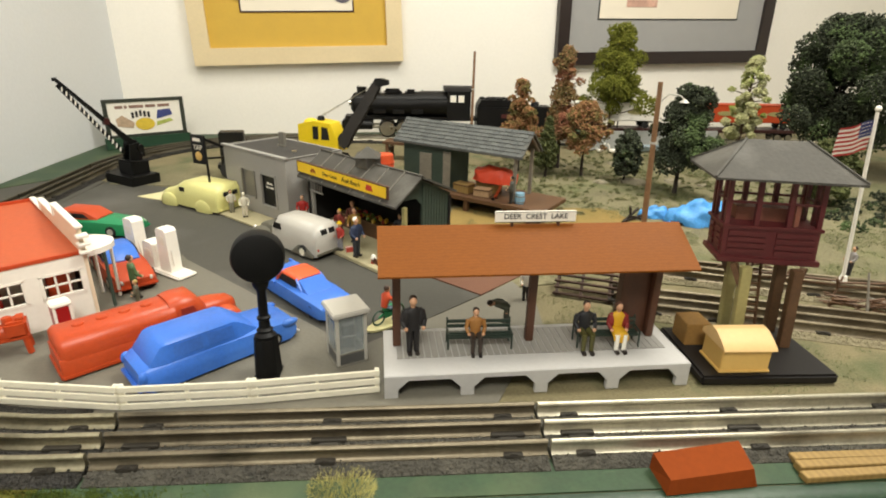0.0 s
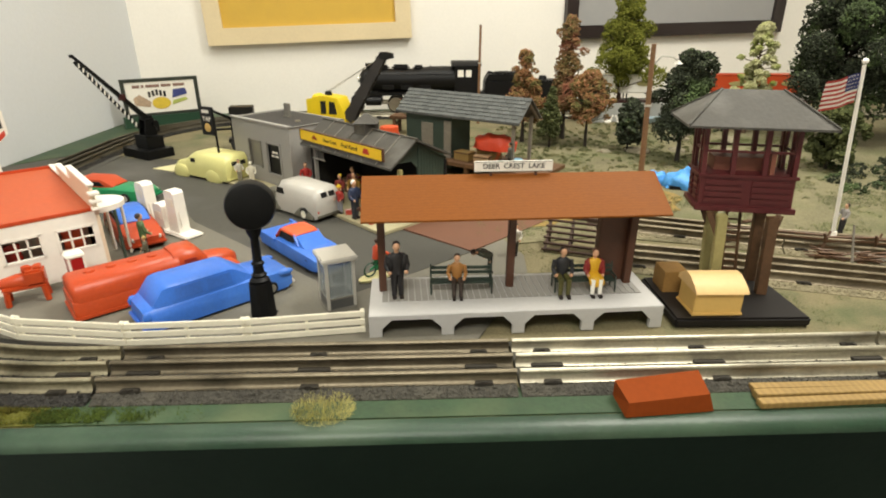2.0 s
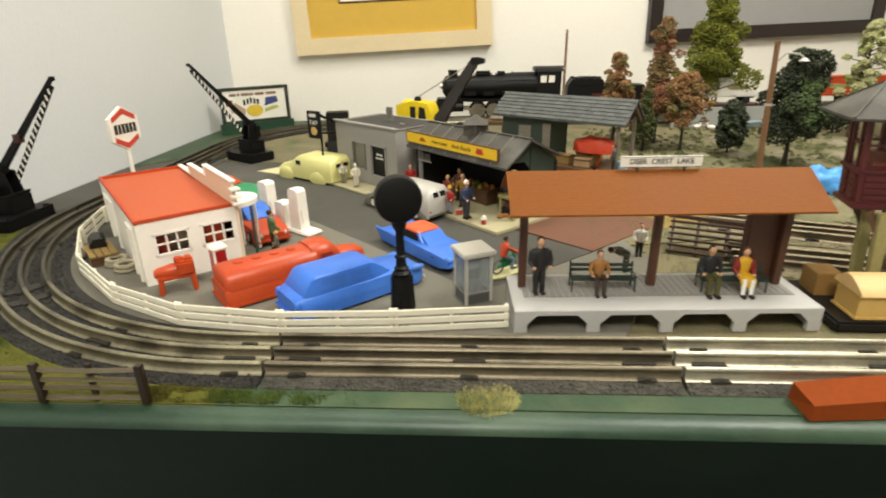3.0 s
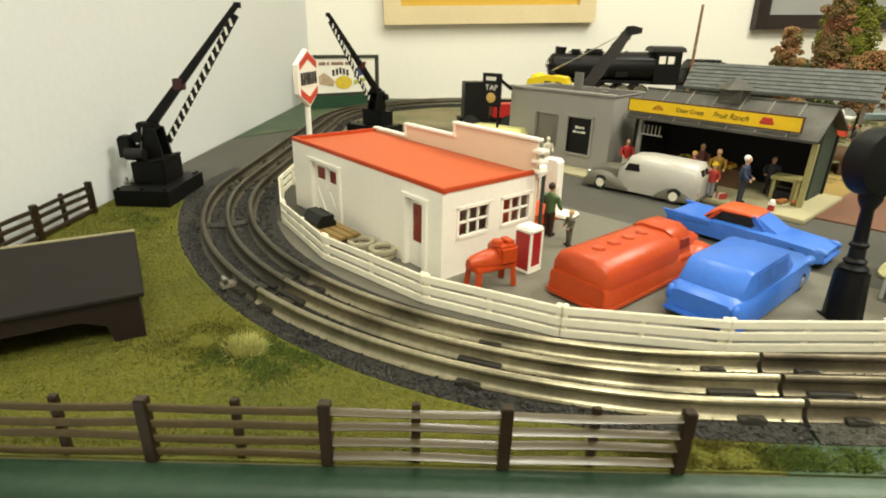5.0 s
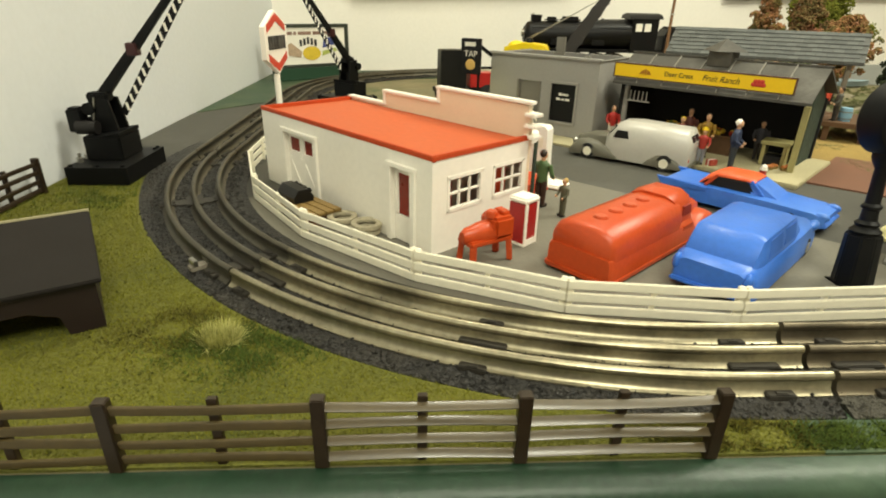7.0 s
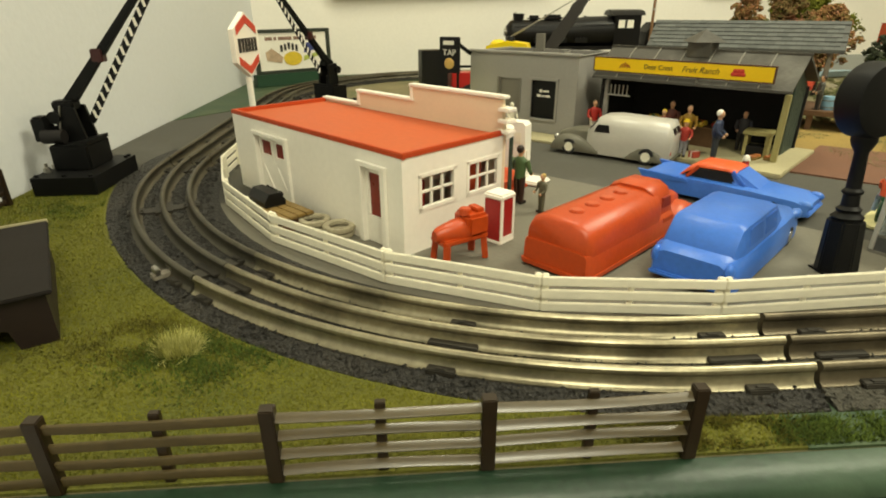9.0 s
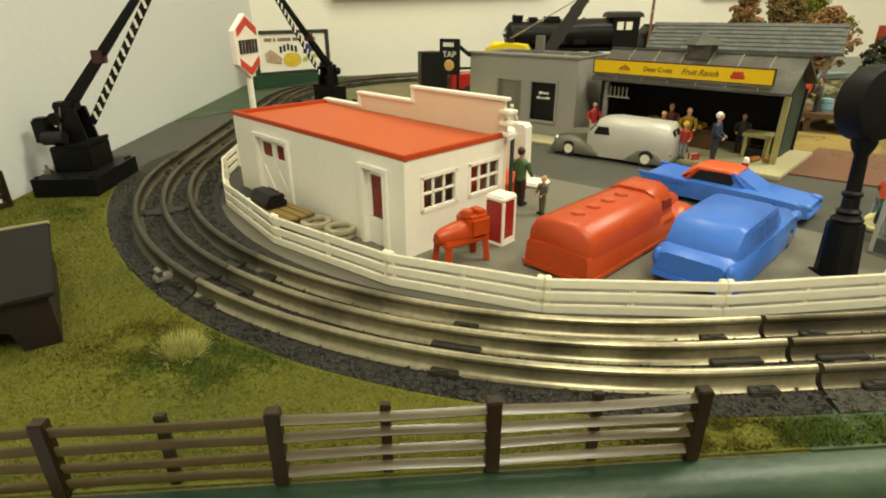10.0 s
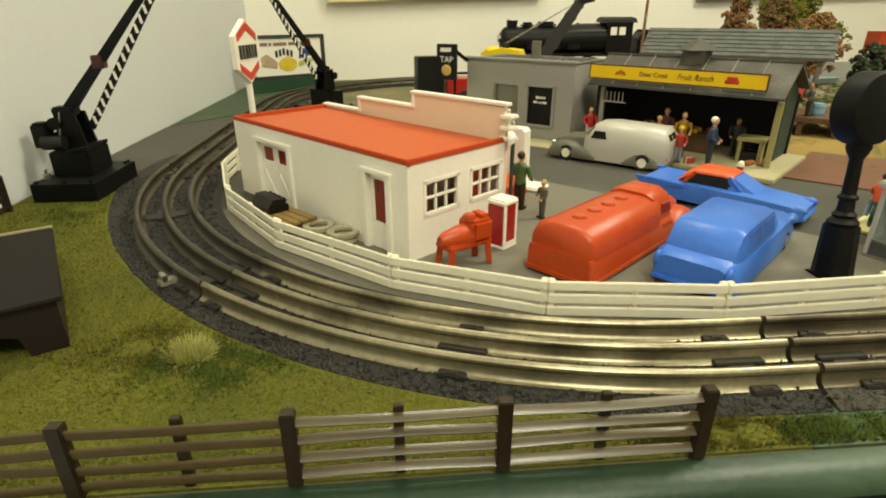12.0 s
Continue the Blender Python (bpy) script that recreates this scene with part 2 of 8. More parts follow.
SIGN_Y = surface("yellow sign enamel", hexc("e8bf1c"), 0.5, vary=0.04, scale=30, fine=300)
SIGN_W = surface("white sign enamel", hexc("ebe6da"), 0.5, vary=0.04, scale=30, fine=300)
INK_M = surface("black lettering", hexc("1d1a18"), 0.6, vary=0.1)
SIGN_INK = surface("olive brown lettering", hexc("5a4a14"), 0.6, vary=0.15)
INKRED_M = surface("red lettering", hexc("b5301f"), 0.6, vary=0.1)
WOOD_TAN = surface("tan softwood", hexc("8f7441"), 0.6, vary=0.15, scale=40, fine=300, wave=("X", 60, 3, hexc("6f5529"), 0.4))
WOOD_BROWN = surface("brown stained wood", hexc("5b4029"), 0.6, vary=0.25, scale=50, fine=300)
WOOD_GREY = surface("weathered grey wood", hexc("7d766a"), 0.75, vary=0.25, scale=50, fine=300)
FENCE_RAIL = surface("olive-brown plastic fence rail", hexc("463a20"), 0.42, vary=0.2, scale=60, fine=300, spec=0.4)
FENCE_BR = surface("dark brown plastic fence", hexc("2a1f13"), 0.38, vary=0.2, scale=60, fine=300, spec=0.4)
# same brown as the plain rails, glossier where a highlight is wanted
FENCE_SHINE = surface("brown plastic rail, glossed for its highlight", hexc("463a20"), 0.38, vary=0.2, scale=60, fine=300, spec=0.8, coat=0.12)
RUST_M = surface("rust-brown painted block", hexc("7c3812"), 0.8, spec=0.12, vary=0.1, scale=30, fine=300)
HUT_Y = surface("buff yellow plastic", hexc("d0aa62"), 0.5, vary=0.06, scale=30, fine=300)
HUT_YR = surface("cream plastic roof", hexc("d8b47c"), 0.5, vary=0.06, scale=30, fine=300)
BASE_BLK = surface("black base plate", hexc("191615"), 0.5, spec=0.35, vary=0.15, scale=30, fine=300)
POLE_M = surface("brown wooden pole", hexc("7b5a3d"), 0.7, vary=0.2, scale=60, fine=300)
GLASS_M = surface("smoked clear plastic", hexc("c9cfcf"), 0.22, vary=0.1)
GLASS_M.node_tree.nodes["Principled BSDF"].inputs["Transmission Weight"].default_value = 0.8
GLASS_M.node_tree.nodes["Principled BSDF"].inputs["IOR"].default_value = 1.2
LOCO_M = surface("black loco body", hexc("0c0b0b"), 0.45, spec=0.3, vary=0.2, scale=40, fine=300)
TARP_M = surface("blue tarp", hexc("4a94d6"), 0.45, vary=0.15, scale=60, fine=300, bump=0.001)
# left-hand rails mirror a dark side; that reflection is in the darker base
CURVERAIL_M = surface("tinplate rail, dull, dark reflection painted in", hexc("5c584d"), 0.5, metal=0.85, vary=0.25, scale=30, fine=300, dirt=hexc("443c2e"), dirt_amount=0.85)
OCHRE_M = surface("ochre ground scatter", hexc("87703b"), 0.95, vary=0.3, scale=12, fine=420, bump=0.001, dirt=hexc("5f5a30"), dirt_amount=0.6)
STONE_M = surface("grey rock", hexc("857d68"), 0.9, vary=0.3, scale=40, fine=200, bump=0.002)


def piece_tint(mt, amount=0.35):
    """Lets alike pieces differ in shade."""
    nt = mt.node_tree
    b = nt.nodes["Principled BSDF"]
    src = b.inputs["Base Color"].links[0].from_socket
    oi, mr, mx = nt.nodes.new("ShaderNodeObjectInfo"), nt.nodes.new("ShaderNodeMapRange"), nt.nodes.new("ShaderNodeMix")
    mr.inputs["To Min"].default_value, mr.inputs["To Max"].default_value = 1 - amount, 1 + amount
    mx.data_type, mx.blend_type = "RGBA", "MULTIPLY"
    mx.inputs["Factor"].default_value = 1
    nt.links.new(oi.outputs["Random"], mr.inputs["Value"])
    nt.links.new(src, mx.inputs["A"])
    nt.links.new(mr.outputs["Result"], mx.inputs["B"])
    nt.links.new(mx.outputs["Result"], b.inputs["Base Color"])
    return mt


SLATE_PIECE = piece_tint(surface("slate piece", hexc("565856"), 0.8, vary=0.2, scale=60, fine=300, spec=0.3), 0.16)

# ---- room ----
WL = -0.505                      # face of the side wall
WB = Vector((WL, 1.225, 0))      # corner of the two walls
WDIR = Vector((0.9872, 0.1595, 0)).normalized()
BACKYAW = math.degrees(math.atan2(WDIR.y, WDIR.x))


def room():
    b = BM(); box(b, 0.1, 3.6, 2.4, WL - 0.05, -0.55, -0.95)
    tagged(part("wall_west", b, WALL_SHADED), "plaster wall beside the layout, its shade painted pale grey", "wall", kind="structure")
    m = Matrix.Translation(WB) @ pose(0, 0, 0, 0, 0, BACKYAW)
    b = BM(); box(b, 3.5, 0.1, 2.4, 1.73, 0.05, -0.95, m=m)
    tagged(part("wall_north", b, WALL_WARM), "cream white plaster wall with framed pictures", "wall", kind="structure")
    b = BM(); box(b, 0.1, 4.3, 2.4, 2.75, -0.35, -0.95)
    tagged(part("wall_east", b, WALL_WARM), "plain cream plaster wall", "wall", kind="structure")
    b = BM(); box(b, 3.4, 0.1, 2.4, 1.1, -2.4, -0.95)
    tagged(part("wall_south", b, WALL_WARM), "plain cream plaster wall", "wall", kind="structure")
    b = BM(); box(b, 3.6, 4.6, 0.08, 1.1, -0.2, 1.45)
    tagged(part("ceiling", b, CEIL_M), "white painted ceiling", "ceiling", kind="structure")
    b = BM(); box(b, 3.6, 4.6, 0.08, 1.1, -0.2, -1.03)
    tagged(part("floor", b, FLOOR_M), "dark carpeted floor", "floor", kind="structure")


room()


def sheet(name, pts, z, material, label, category, parent=None, noise_amp=0.0):
    b = BM()
    prism(b, pts, z - 0.0035, z, "z")
    ob = part(name, b, material, parent)
    return tagged(ob, label, category, kind="" if parent else "structure")


def layout():
    t = thing("layout_table", 0.9, 0.5, 0, 0, "large model railway table with a dark green painted front board", "table")
    mt = pose(-0.9, -0.5, 0)
    y1, y2 = 1.225, 1.225 + 3.1 * 0.1616
    b = BM(); prism(b, [(WL + 0.001, -0.018), (2.55, -0.018), (2.55, y2 - 0.01), (WL + 0.001, y1 - 0.003)], -0.04, -0.004, "z")
    part("tabletop", b, DIRT_M, t, m=mt)
    b = BM()
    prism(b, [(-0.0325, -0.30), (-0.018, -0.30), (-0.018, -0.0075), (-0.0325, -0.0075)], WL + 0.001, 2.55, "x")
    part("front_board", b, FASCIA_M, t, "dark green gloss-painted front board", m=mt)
    # lighter than the near-black board face: the edge's light is in the colour
    b = BM()
    prism(b, [(-0.018, -0.0072), (-0.018, 0.0008), (-0.023, 0.0008), (-0.0270, -0.0002), (-0.0300, -0.0020), (-0.0320, -0.0045), (-0.0327, -0.0072)], WL + 0.001, 2.55, "x")
    part("edge_moulding", b, MOULD_M, t, "rounded green edge moulding, scratched gloss paint with its lit band painted in", m=mt, smooth=60)
    for x in (-0.42, 0.9, 2.3):
        for y in (0.05, 1.1):
            b = BM(); box(b, 0.07, 0.07, 0.91, x, y, -0.95)
            part("leg", b, WOOD_BROWN, t, m=mt)
    b = BM(); box(b, 2.9, 0.02, 0.25, 1.02, 0.35, -0.30)
    part("cross_beam", b, WOOD_BROWN, t, m=mt)


layout()

# ground sheets, each a little above the one below
yb = lambda x: 1.222 + (x - WL) * 0.1616
sheet("ground", [(WL + 0.002, -0.017), (2.5, -0.017), (2.5, yb(2.5) - 0.012), (WL + 0.002, yb(WL) - 0.004)], 0.0, DIRT_M, "sandy and turf-scattered layout ground", "ground")
sheet("lawn", [(WL + 0.003, -0.0165), (-0.02, -0.0165), (-0.02, 0.02), (-0.16, 0.05), (-0.27, 0.11), (-0.33, 0.2), (-0.36, 0.34), (-0.39, 0.36), (WL + 0.003, 0.37)],
      0.0014, LAWN_M, "olive green static grass lawn", "grass")
sheet("front_strip", [(-0.02, -0.0168), (2.49, -0.0168), (2.49, 0.012), (-0.02, 0.012)], 0.0012, EDGE_M, "worn green painted strip along the table edge", "ground")
sheet("street", [(-0.36, 0.36), (-0.34, 0.25), (-0.26, 0.14), (-0.14, 0.08), (0.0, 0.055), (0.15, 0.055), (0.20, 0.186), (0.23, 0.211), (0.287, 0.259), (0.13, 0.40), (0.02, 0.50), (-0.10, 0.60), (-0.20, 0.70), (-0.33, 0.74)],
      0.0012, STREET_M, "dark grey painted street and yard", "road")
sheet("forecourt", [(-0.33, 0.27), (-0.26, 0.143), (-0.14, 0.083), (0.0, 0.058), (0.268, 0.058), (0.300, 0.120), (0.338, 0.170), (0.345, 0.245), (0.329, 0.293), (0.289, 0.257), (0.231, 0.209), (0.16, 0.155), (0.02, 0.29), (-0.06, 0.365), (-0.10, 0.42), (-0.22, 0.36)],
      0.0020, LOT_M, "lighter grey paved filling station forecourt", "pavement")
sheet("crossing_road", [(WL + 0.003, 0.375), (-0.40, 0.385), (-0.335, 0.39), (-0.335, 0.74), (-0.42, 0.76), (WL + 0.003, 0.66)], 0.0016, STREET_M, "grey painted road crossing the track", "road")
sheet("back_green", [(WL + 0.003, 0.67), (-0.42, 0.77), (-0.38, 0.95), (-0.2, 1.1), (0.1, 1.16), (0.5, 1.25), (0.5, 1.36), (-0.2, 1.26), (WL + 0.003, 1.216)], 0.0013, EDGE_M, "dull green painted ground by the wall", "ground")
sheet("inner_grass", [(-0.32, 0.72), (-0.20, 0.71), (-0.10, 0.61), (0.0, 0.66), (0.1, 0.72), (0.1, 0.95), (-0.05, 0.975), (-0.2, 0.93), (-0.28, 0.86)], 0.0013, MEADOW_M, "yellow-green scatter grass inside the curve", "grass")
sheet("meadow", [(0.28, 0.27), (0.45, 0.30), (0.9, 0.18), (2.4, 0.1), (2.4, 1.0), (0.45, 0.95), (0.30, 0.60), (0.24, 0.42)], 0.0014, MEADOW_M, "straw-coloured meadow scatter behind the station", "grass")
sheet("brown_patch", [(0.207, 0.333), (0.314, 0.431), (0.399, 0.360), (0.288, 0.258)], 0.0026, PATCH_M, "red-brown paved patch beside the fruit stand", "pavement")
sheet("cream_pad", [(-0.235, 0.64), (-0.16, 0.715), (-0.05, 0.64), (-0.10, 0.575)], 0.0024, surface("cream concrete", hexc("cfc79a"), 0.8, vary=0.1), "cream paved pad under the tavern sign", "pavement")
def ragged(cx, cy, rx, ry, seed, n=70):
    """An uneven closed outline."""
    out = []
    for i in range(n):
        a = 2 * math.pi * i / n
        k = 1 + 0.30 * noise.noise(Vector((math.cos(a) * 1.6 + seed, math.sin(a) * 1.6, 0))) + 0.14 * noise.noise(Vector((math.cos(a) * 7 + seed, math.sin(a) * 7, 3)))
        out.append((cx + rx * k * math.cos(a), cy + ry * k * math.sin(a)))
    return out


sheet("ochre_field", ragged(0.42, 0.47, 0.17, 0.13, 1.7), 0.0020, OCHRE_M, "ochre brown scattered field behind the station", "ground")

# ---- track ----
CX, CY, RC, CY2 = -0.0242, 0.3929, 0.3575, 0.820
GAUGE = 0.0197                   # middle rail to outer rail
BED, RTOP = 0.0046, 0.0147
HALF_HEAD = [(0.0044, 0.0), (0.0044, 0.0006), (0.0036, 0.0010), (0.0027, 0.0015), (0.0018, 0.0028), (0.0013, 0.0048), (0.0012, 0.0062), (0.0017, 0.0067), (0.0021, 0.0077), (0.0019, 0.0089), (0.0012, 0.0097), (0.0004, 0.0101)]
HEAD = [(-u, h) for u, h in HALF_HEAD] + [(u, h) for u, h in reversed(HALF_HEAD)]


def bed_profile(left, right):
    """A low moulded roadbed with sloping shoulders; left and right of the way it runs."""
    return [(-left, -0.003), (-left + 0.0003, 0.0018), (-left + 0.0009, 0.0023), (-0.0275, BED - 0.0005), (-0.0262, BED), (0.0262, BED), (0.0275, BED - 0.0005), (right - 0.0009, 0.0023), (right - 0.0003, 0.0018), (right, -0.003)]


def run(p):
    """Lengths along a path."""
    return sum((Vector(b) - Vector(a)).length for a, b in zip(p, p[1:]))


def side_path(p, off):
    out = []
    for i, q in enumerate(p):
        a, b = Vector(p[max(i - 1, 0)]), Vector(p[min(i + 1, len(p) - 1)])
        d = (b - a).normalized()
        out.append(tuple(Vector(q) + Vector((d.y, -d.x, 0)) * off))
    return out


GRAVEL_V = np.array([(1, 0, 0), (-1, 0, 0), (0, 1, 0), (0, -1, 0), (0, 0, 1), (0, 0, -1)], float)
GRAVEL_F = [(0, 2, 4), (2, 1, 4), (1, 3, 4), (3, 0, 4), (2, 0, 5), (1, 2, 5), (3, 1, 5), (0, 3, 5)]


def gravel(p, bed, t, left, right, spread):
    """Moulded stones standing proud of the roadbed's top and shoulders."""
    rnd = np.random.RandomState(int(abs(p[0][0]) * 4000 + abs(p[0][1]) * 900) % 9973)
    vs, fs = [], []
    n = len(p) - 1
    for i in range(int(run(p) / 0.305 * 2600)):
        f = rnd.random() * n
        k = min(int(f), n - 1)
        a, c = Vector(p[k]), Vector(p[k + 1])
        d = (c - a).normalized()
        q = a.lerp(c, f - k)
        u = rnd.uniform(-left - spread * (f / n) ** 2 + 0.001, right - 0.001)
        lim = right if u > 0 else left
        h = BED if abs(u) < 0.0268 else max(0.0020, BED - (BED - 0.0021) * (abs(u) - 0.0268) / max(0.001, lim - 0.0268))
        s = rnd.uniform(0.0008, 0.0019)
        vs.append(GRAVEL_V * s * rnd.uniform(0.6, 1.3, (6, 1)) * (1.2, 1.0, 0.75) + (q.x + d.y * u, q.y - d.x * u, q.z + h))
        o = 6 * (len(vs) - 1)
        fs += [(x + o, y + o, z + o) for x, y, z in GRAVEL_F]
    me = bpy.data.meshes.new("gravel")
    me.from_pydata(np.concatenate(vs).tolist(), [], fs)
    me.materials.append(bed)
    ob = new("gravel", me)
    ob.parent = t


def track_section(p, label, rail=RAIL_M, bed=BALLAST_M, group="sections of the main loop", left=0.0349, right=0.0349, ties=(0.08, 0.5, 0.92), spread=0.0):
    t = thing("track_section", 0, 0, 0, 0, label, "railway track", group)
    b = BM(); sweep(b, bed_profile(left, right), p); part("roadbed", b, bed, t, smooth=25)
    gravel(p, bed, t, left, right, spread)
    for off in (-GAUGE, 0.0, GAUGE):
        b = BM(); sweep(b, [(u, h + BED) for u, h in HEAD], side_path(p, off))
        part("rail", b, rail, t, smooth=30)
    n = len(p) - 1
    for fr in ties:
        f = fr * run(p)
        i = 0
        while i < n - 1 and f > (Vector(p[i + 1]) - Vector(p[i])).length:
            f -= (Vector(p[i + 1]) - Vector(p[i])).length
            i += 1
        a, c = Vector(p[i]), Vector(p[i + 1])
        d = (c - a).normalized()
        q = a + d * f
        m = pose(q.x, q.y, q.z, 0, 0, math.degrees(math.atan2(d.y, d.x)))
        b = BM()
        box(b, 0.0130, 2 * GAUGE + 0.013, 0.0026, 0, 0, BED - 0.0012, m=m)
        box(b, 0.024, 0.0124, 0.0022, 0, 0, BED + 0.0003, m=m)
        for s in (-GAUGE, GAUGE):
            box(b, 0.0130, 0.0124, 0.0020, 0, s, BED + 0.0003, m=m)
            for k in (-1, 1):
                box(b, 0.0060, 0.0026, 0.0030, 0, s + k * 0.0044, BED, m=m)
        part("tie", b, TIE_M, t, bevel=0.0005)
    return t


def straight(a, b, n=5):
    return [tuple(Vector(a).lerp(Vector(b), i / n)) for i in range(n + 1)]


def arc(cx, cy, r, a0, a1, n=10):
    return [(cx + r * math.cos(radians(a0 + (a1 - a0) * i / n)), cy + r * math.sin(radians(a0 + (a1 - a0) * i / n)), 0) for i in range(n + 1)]


YF, YK = CY - RC, CY2 + RC


def on_curve(r, a):
    return (CX + r * math.cos(radians(a)), CY + r * math.sin(radians(a)))


shoulder = [on_curve(0.3905 + 0.024 * min(1, max(0, (226 - a) / 43)) ** 2, a) for a in range(272, 164, -4)] + [on_curve(0.316, a) for a in range(166, 274, 4)]
sheet("ballast_shoulder", shoulder, 0.0024, BALLAST_M, "dark ballast ground round the curve", "ground")
G = 0.0013
FRONT_LABEL = "three-rail tinplate track section on black rubber ballast"
CURVE_LABEL = "curved three-rail track section on black rubber ballast"
for i in range(6):
    x0 = 0.0035 + 0.2962 * i
    track_section(straight((x0 + G, YF, 0), (x0 + 0.2962 - G, YF, 0)), FRONT_LABEL, RAILDULL_M if i == 0 else RAIL_M, BALLAST_HAZED)
track_section([(0.0035 - G, YF, 0), (-0.008, YF, 0)] + arc(CX, CY, RC, 270, 226.62, 16), CURVE_LABEL, RAILCURVE_M, left=0.0345, right=0.0365, ties=(0.080, 0.5, 0.955))
track_section(arc(CX, CY, RC, 226.5, 180.1, 16), CURVE_LABEL, CURVERAIL_M, left=0.0345, right=0.0365, ties=(0.06, 0.53, 0.94), spread=0.024)
for y0, y1 in ((CY, (CY + CY2) / 2), ((CY + CY2) / 2, CY2)):
    track_section(straight((CX - RC, y0 + G, 0), (CX - RC, y1 - G, 0)), FRONT_LABEL, CURVERAIL_M)
for a0 in (180, 135):
    track_section(arc(CX, CY2, RC, a0 - 0.12, a0 - 45 + 0.12), CURVE_LABEL, CURVERAIL_M)
for i in range(6):
    x0 = CX + 0.2962 * i
    track_section(straight((x0 + G, YK, 0), (x0 + 0.2962 - G, YK, 0)), FRONT_LABEL)
# yard tracks behind the station, weathered
YARD = "weathered three-rail yard track on sandy ground"
SAND_BED = surface("sandy ballast", hexc("7f765c"), 0.95, vary=0.3, scale=50, fine=350, bump=0.002)
for (ax, ay), (bx, by) in (((0.429, 0.240), (0.505, 0.218)), ((0.505, 0.218), (0.727, 0.151)), ((0.727, 0.151), (1.068, 0.100)), ((1.068, 0.100), (1.389, 0.099)),
                           ((0.448, 0.349), (0.651, 0.272)), ((0.651, 0.272), (0.866, 0.206)), ((0.866, 0.206), (1.182, 0.179))):
    track_section(straight((ax, ay, -0.001), (bx, by, -0.001)), YARD, RAILBROWN_M, SAND_BED, "yard tracks")


# ---- filling station ----
def filling_station():
    N, u = Vector((-0.1670, 0.1610, 0)), Vector((-0.6498, 0.7601, 0)).normalized()
    yaw = math.degrees(math.atan2(u.y, u.x))
    # local x along the rear wall, local -y towards the front
    t = thing("filling_station", N.x, N.y, 0.002, yaw, "white plastic filling station with orange-red flat roof and stepped parapet", "building")
    L, D, H, w = 0.2267, 0.0985, 0.0648, 0.003
    # rear wall with two door openings
    b = BM()
    d1, d2 = (0.020, 0.040), (0.140, 0.186)
    for x0, x1 in ((0, d1[0]), (d1[1], d2[0]), (d2[1], L)):
        part("rear_wall_panel", box(BM(), x1 - x0, w, H, (x0 + x1) / 2, -w / 2, 0), WHITE_P, t)
    for (x0, x1), h in ((d1, 0.0535), (d2, 0.0525)):
        part("door_head_panel", box(BM(), x1 - x0, w, H - h, (x0 + x1) / 2, -w / 2, h), WHITE_P, t)
    # side wall with two windows
    for nm, x in (("side_wall", w / 2), ("far_side_wall", L - w / 2)):
        b = BM()
        wins = ((-0.0453, -0.0157), (-0.0902, -0.0601))
        ys = [-w, -0.0157, -0.0453, -0.0601, -0.0902, -D + w]
        for i in range(5):
            y0, y1 = ys[i], ys[i + 1]
            if i in (1, 3):
                part(nm + "_panel", box(BM(), w, y0 - y1, 0.0290, x, (y0 + y1) / 2, 0), WHITE_P, t)
                part(nm + "_panel", box(BM(), w, y0 - y1, H - 0.0505, x, (y0 + y1) / 2, 0.0505), WHITE_P, t)
            else:
                part(nm + "_panel", box(BM(), w, y0 - y1, H, x, (y0 + y1) / 2, 0), WHITE_P, t)
        for y1, y0 in wins:
            win = part("window", box(BM(), 0.0012, y0 - y1, 0.0015, x, (y0 + y1) / 2, 0.0285), WHITE_P, t)
            b = BM()
            sx = -0.0011 if x < 0.1 else 0.0011
            for y in (y0 + 0.001, y1 - 0.001):
                box(b, 0.0016, 0.003, 0.0245, x + sx, y, 0.0275)
            for z in (0.0270, 0.0495):
                box(b, 0.0016, y0 - y1 + 0.005, 0.003, x + sx, (y0 + y1) / 2, z)
            for k in (1, 2):
                box(b, 0.0018, 0.0018, 0.0215, x, y1 + (y0 - y1) * k / 3, 0.0290)
            box(b, 0.0018, y0 - y1, 0.0018, x, (y0 + y1) / 2, 0.0388)
            part("window_frame", b, WHITE_P, win, bevel=0.0003)
    # front wall and stepped parapet
    b = BM()
    prism(b, [(0, 0), (L, 0), (L, 0.0668), (0.169, 0.0668), (0.169, 0.0782), (0.096, 0.0782), (0.096, 0.0905), (0.002, 0.0885), (0, 0.070)], -D, -D + 0.0035, "y")
    part("front_wall", b, surface("cream white plastic", hexc("e0cdb2"), 0.5, vary=0.04), t)
    b = BM()
    for x0, x1, z in ((0.169, L, 0.0668), (0.096, 0.171, 0.0782), (0.0, 0.098, 0.0895)):
        box(b, x1 - x0 + 0.003, 0.0065, 0.0025, (x0 + x1) / 2, -D + 0.0018, z)
    for x, z0, z1 in ((0.170, 0.0668, 0.0795), (0.097, 0.0782, 0.0915)):
        box(b, 0.003, 0.006, z1 - z0, x, -D + 0.0018, z0)
    for z in (0.0655, 0.073, 0.081):
        box(b, 0.010, 0.010, 0.0028, -0.001, -D + 0.001, z)
    part("coping", b, WHITE_P, t, bevel=0.0006)
    b = BM(); box(b, L - 0.002, D - 0.006, 0.0035, L / 2, -D / 2, H - 0.0035)
    part("roof", b, surface("sun-faded orange roof plastic", hexc("b65531"), 0.55, spec=0.3, vary=0.10, scale=12, fine=200), t)
    b = BM(); box(b, L + 0.002, 0.0035, 0.0040, L / 2, -0.0015, H - 0.0008)
    for x in (0.0012, L - 0.0012):
        box(b, 0.0035, D - 0.006, 0.0040, x, -D / 2 + 0.0005, H - 0.0008)
    part("roof_rim", b, ORANGE_ROOF, t, "raised orange-red roof rim", bevel=0.0006)
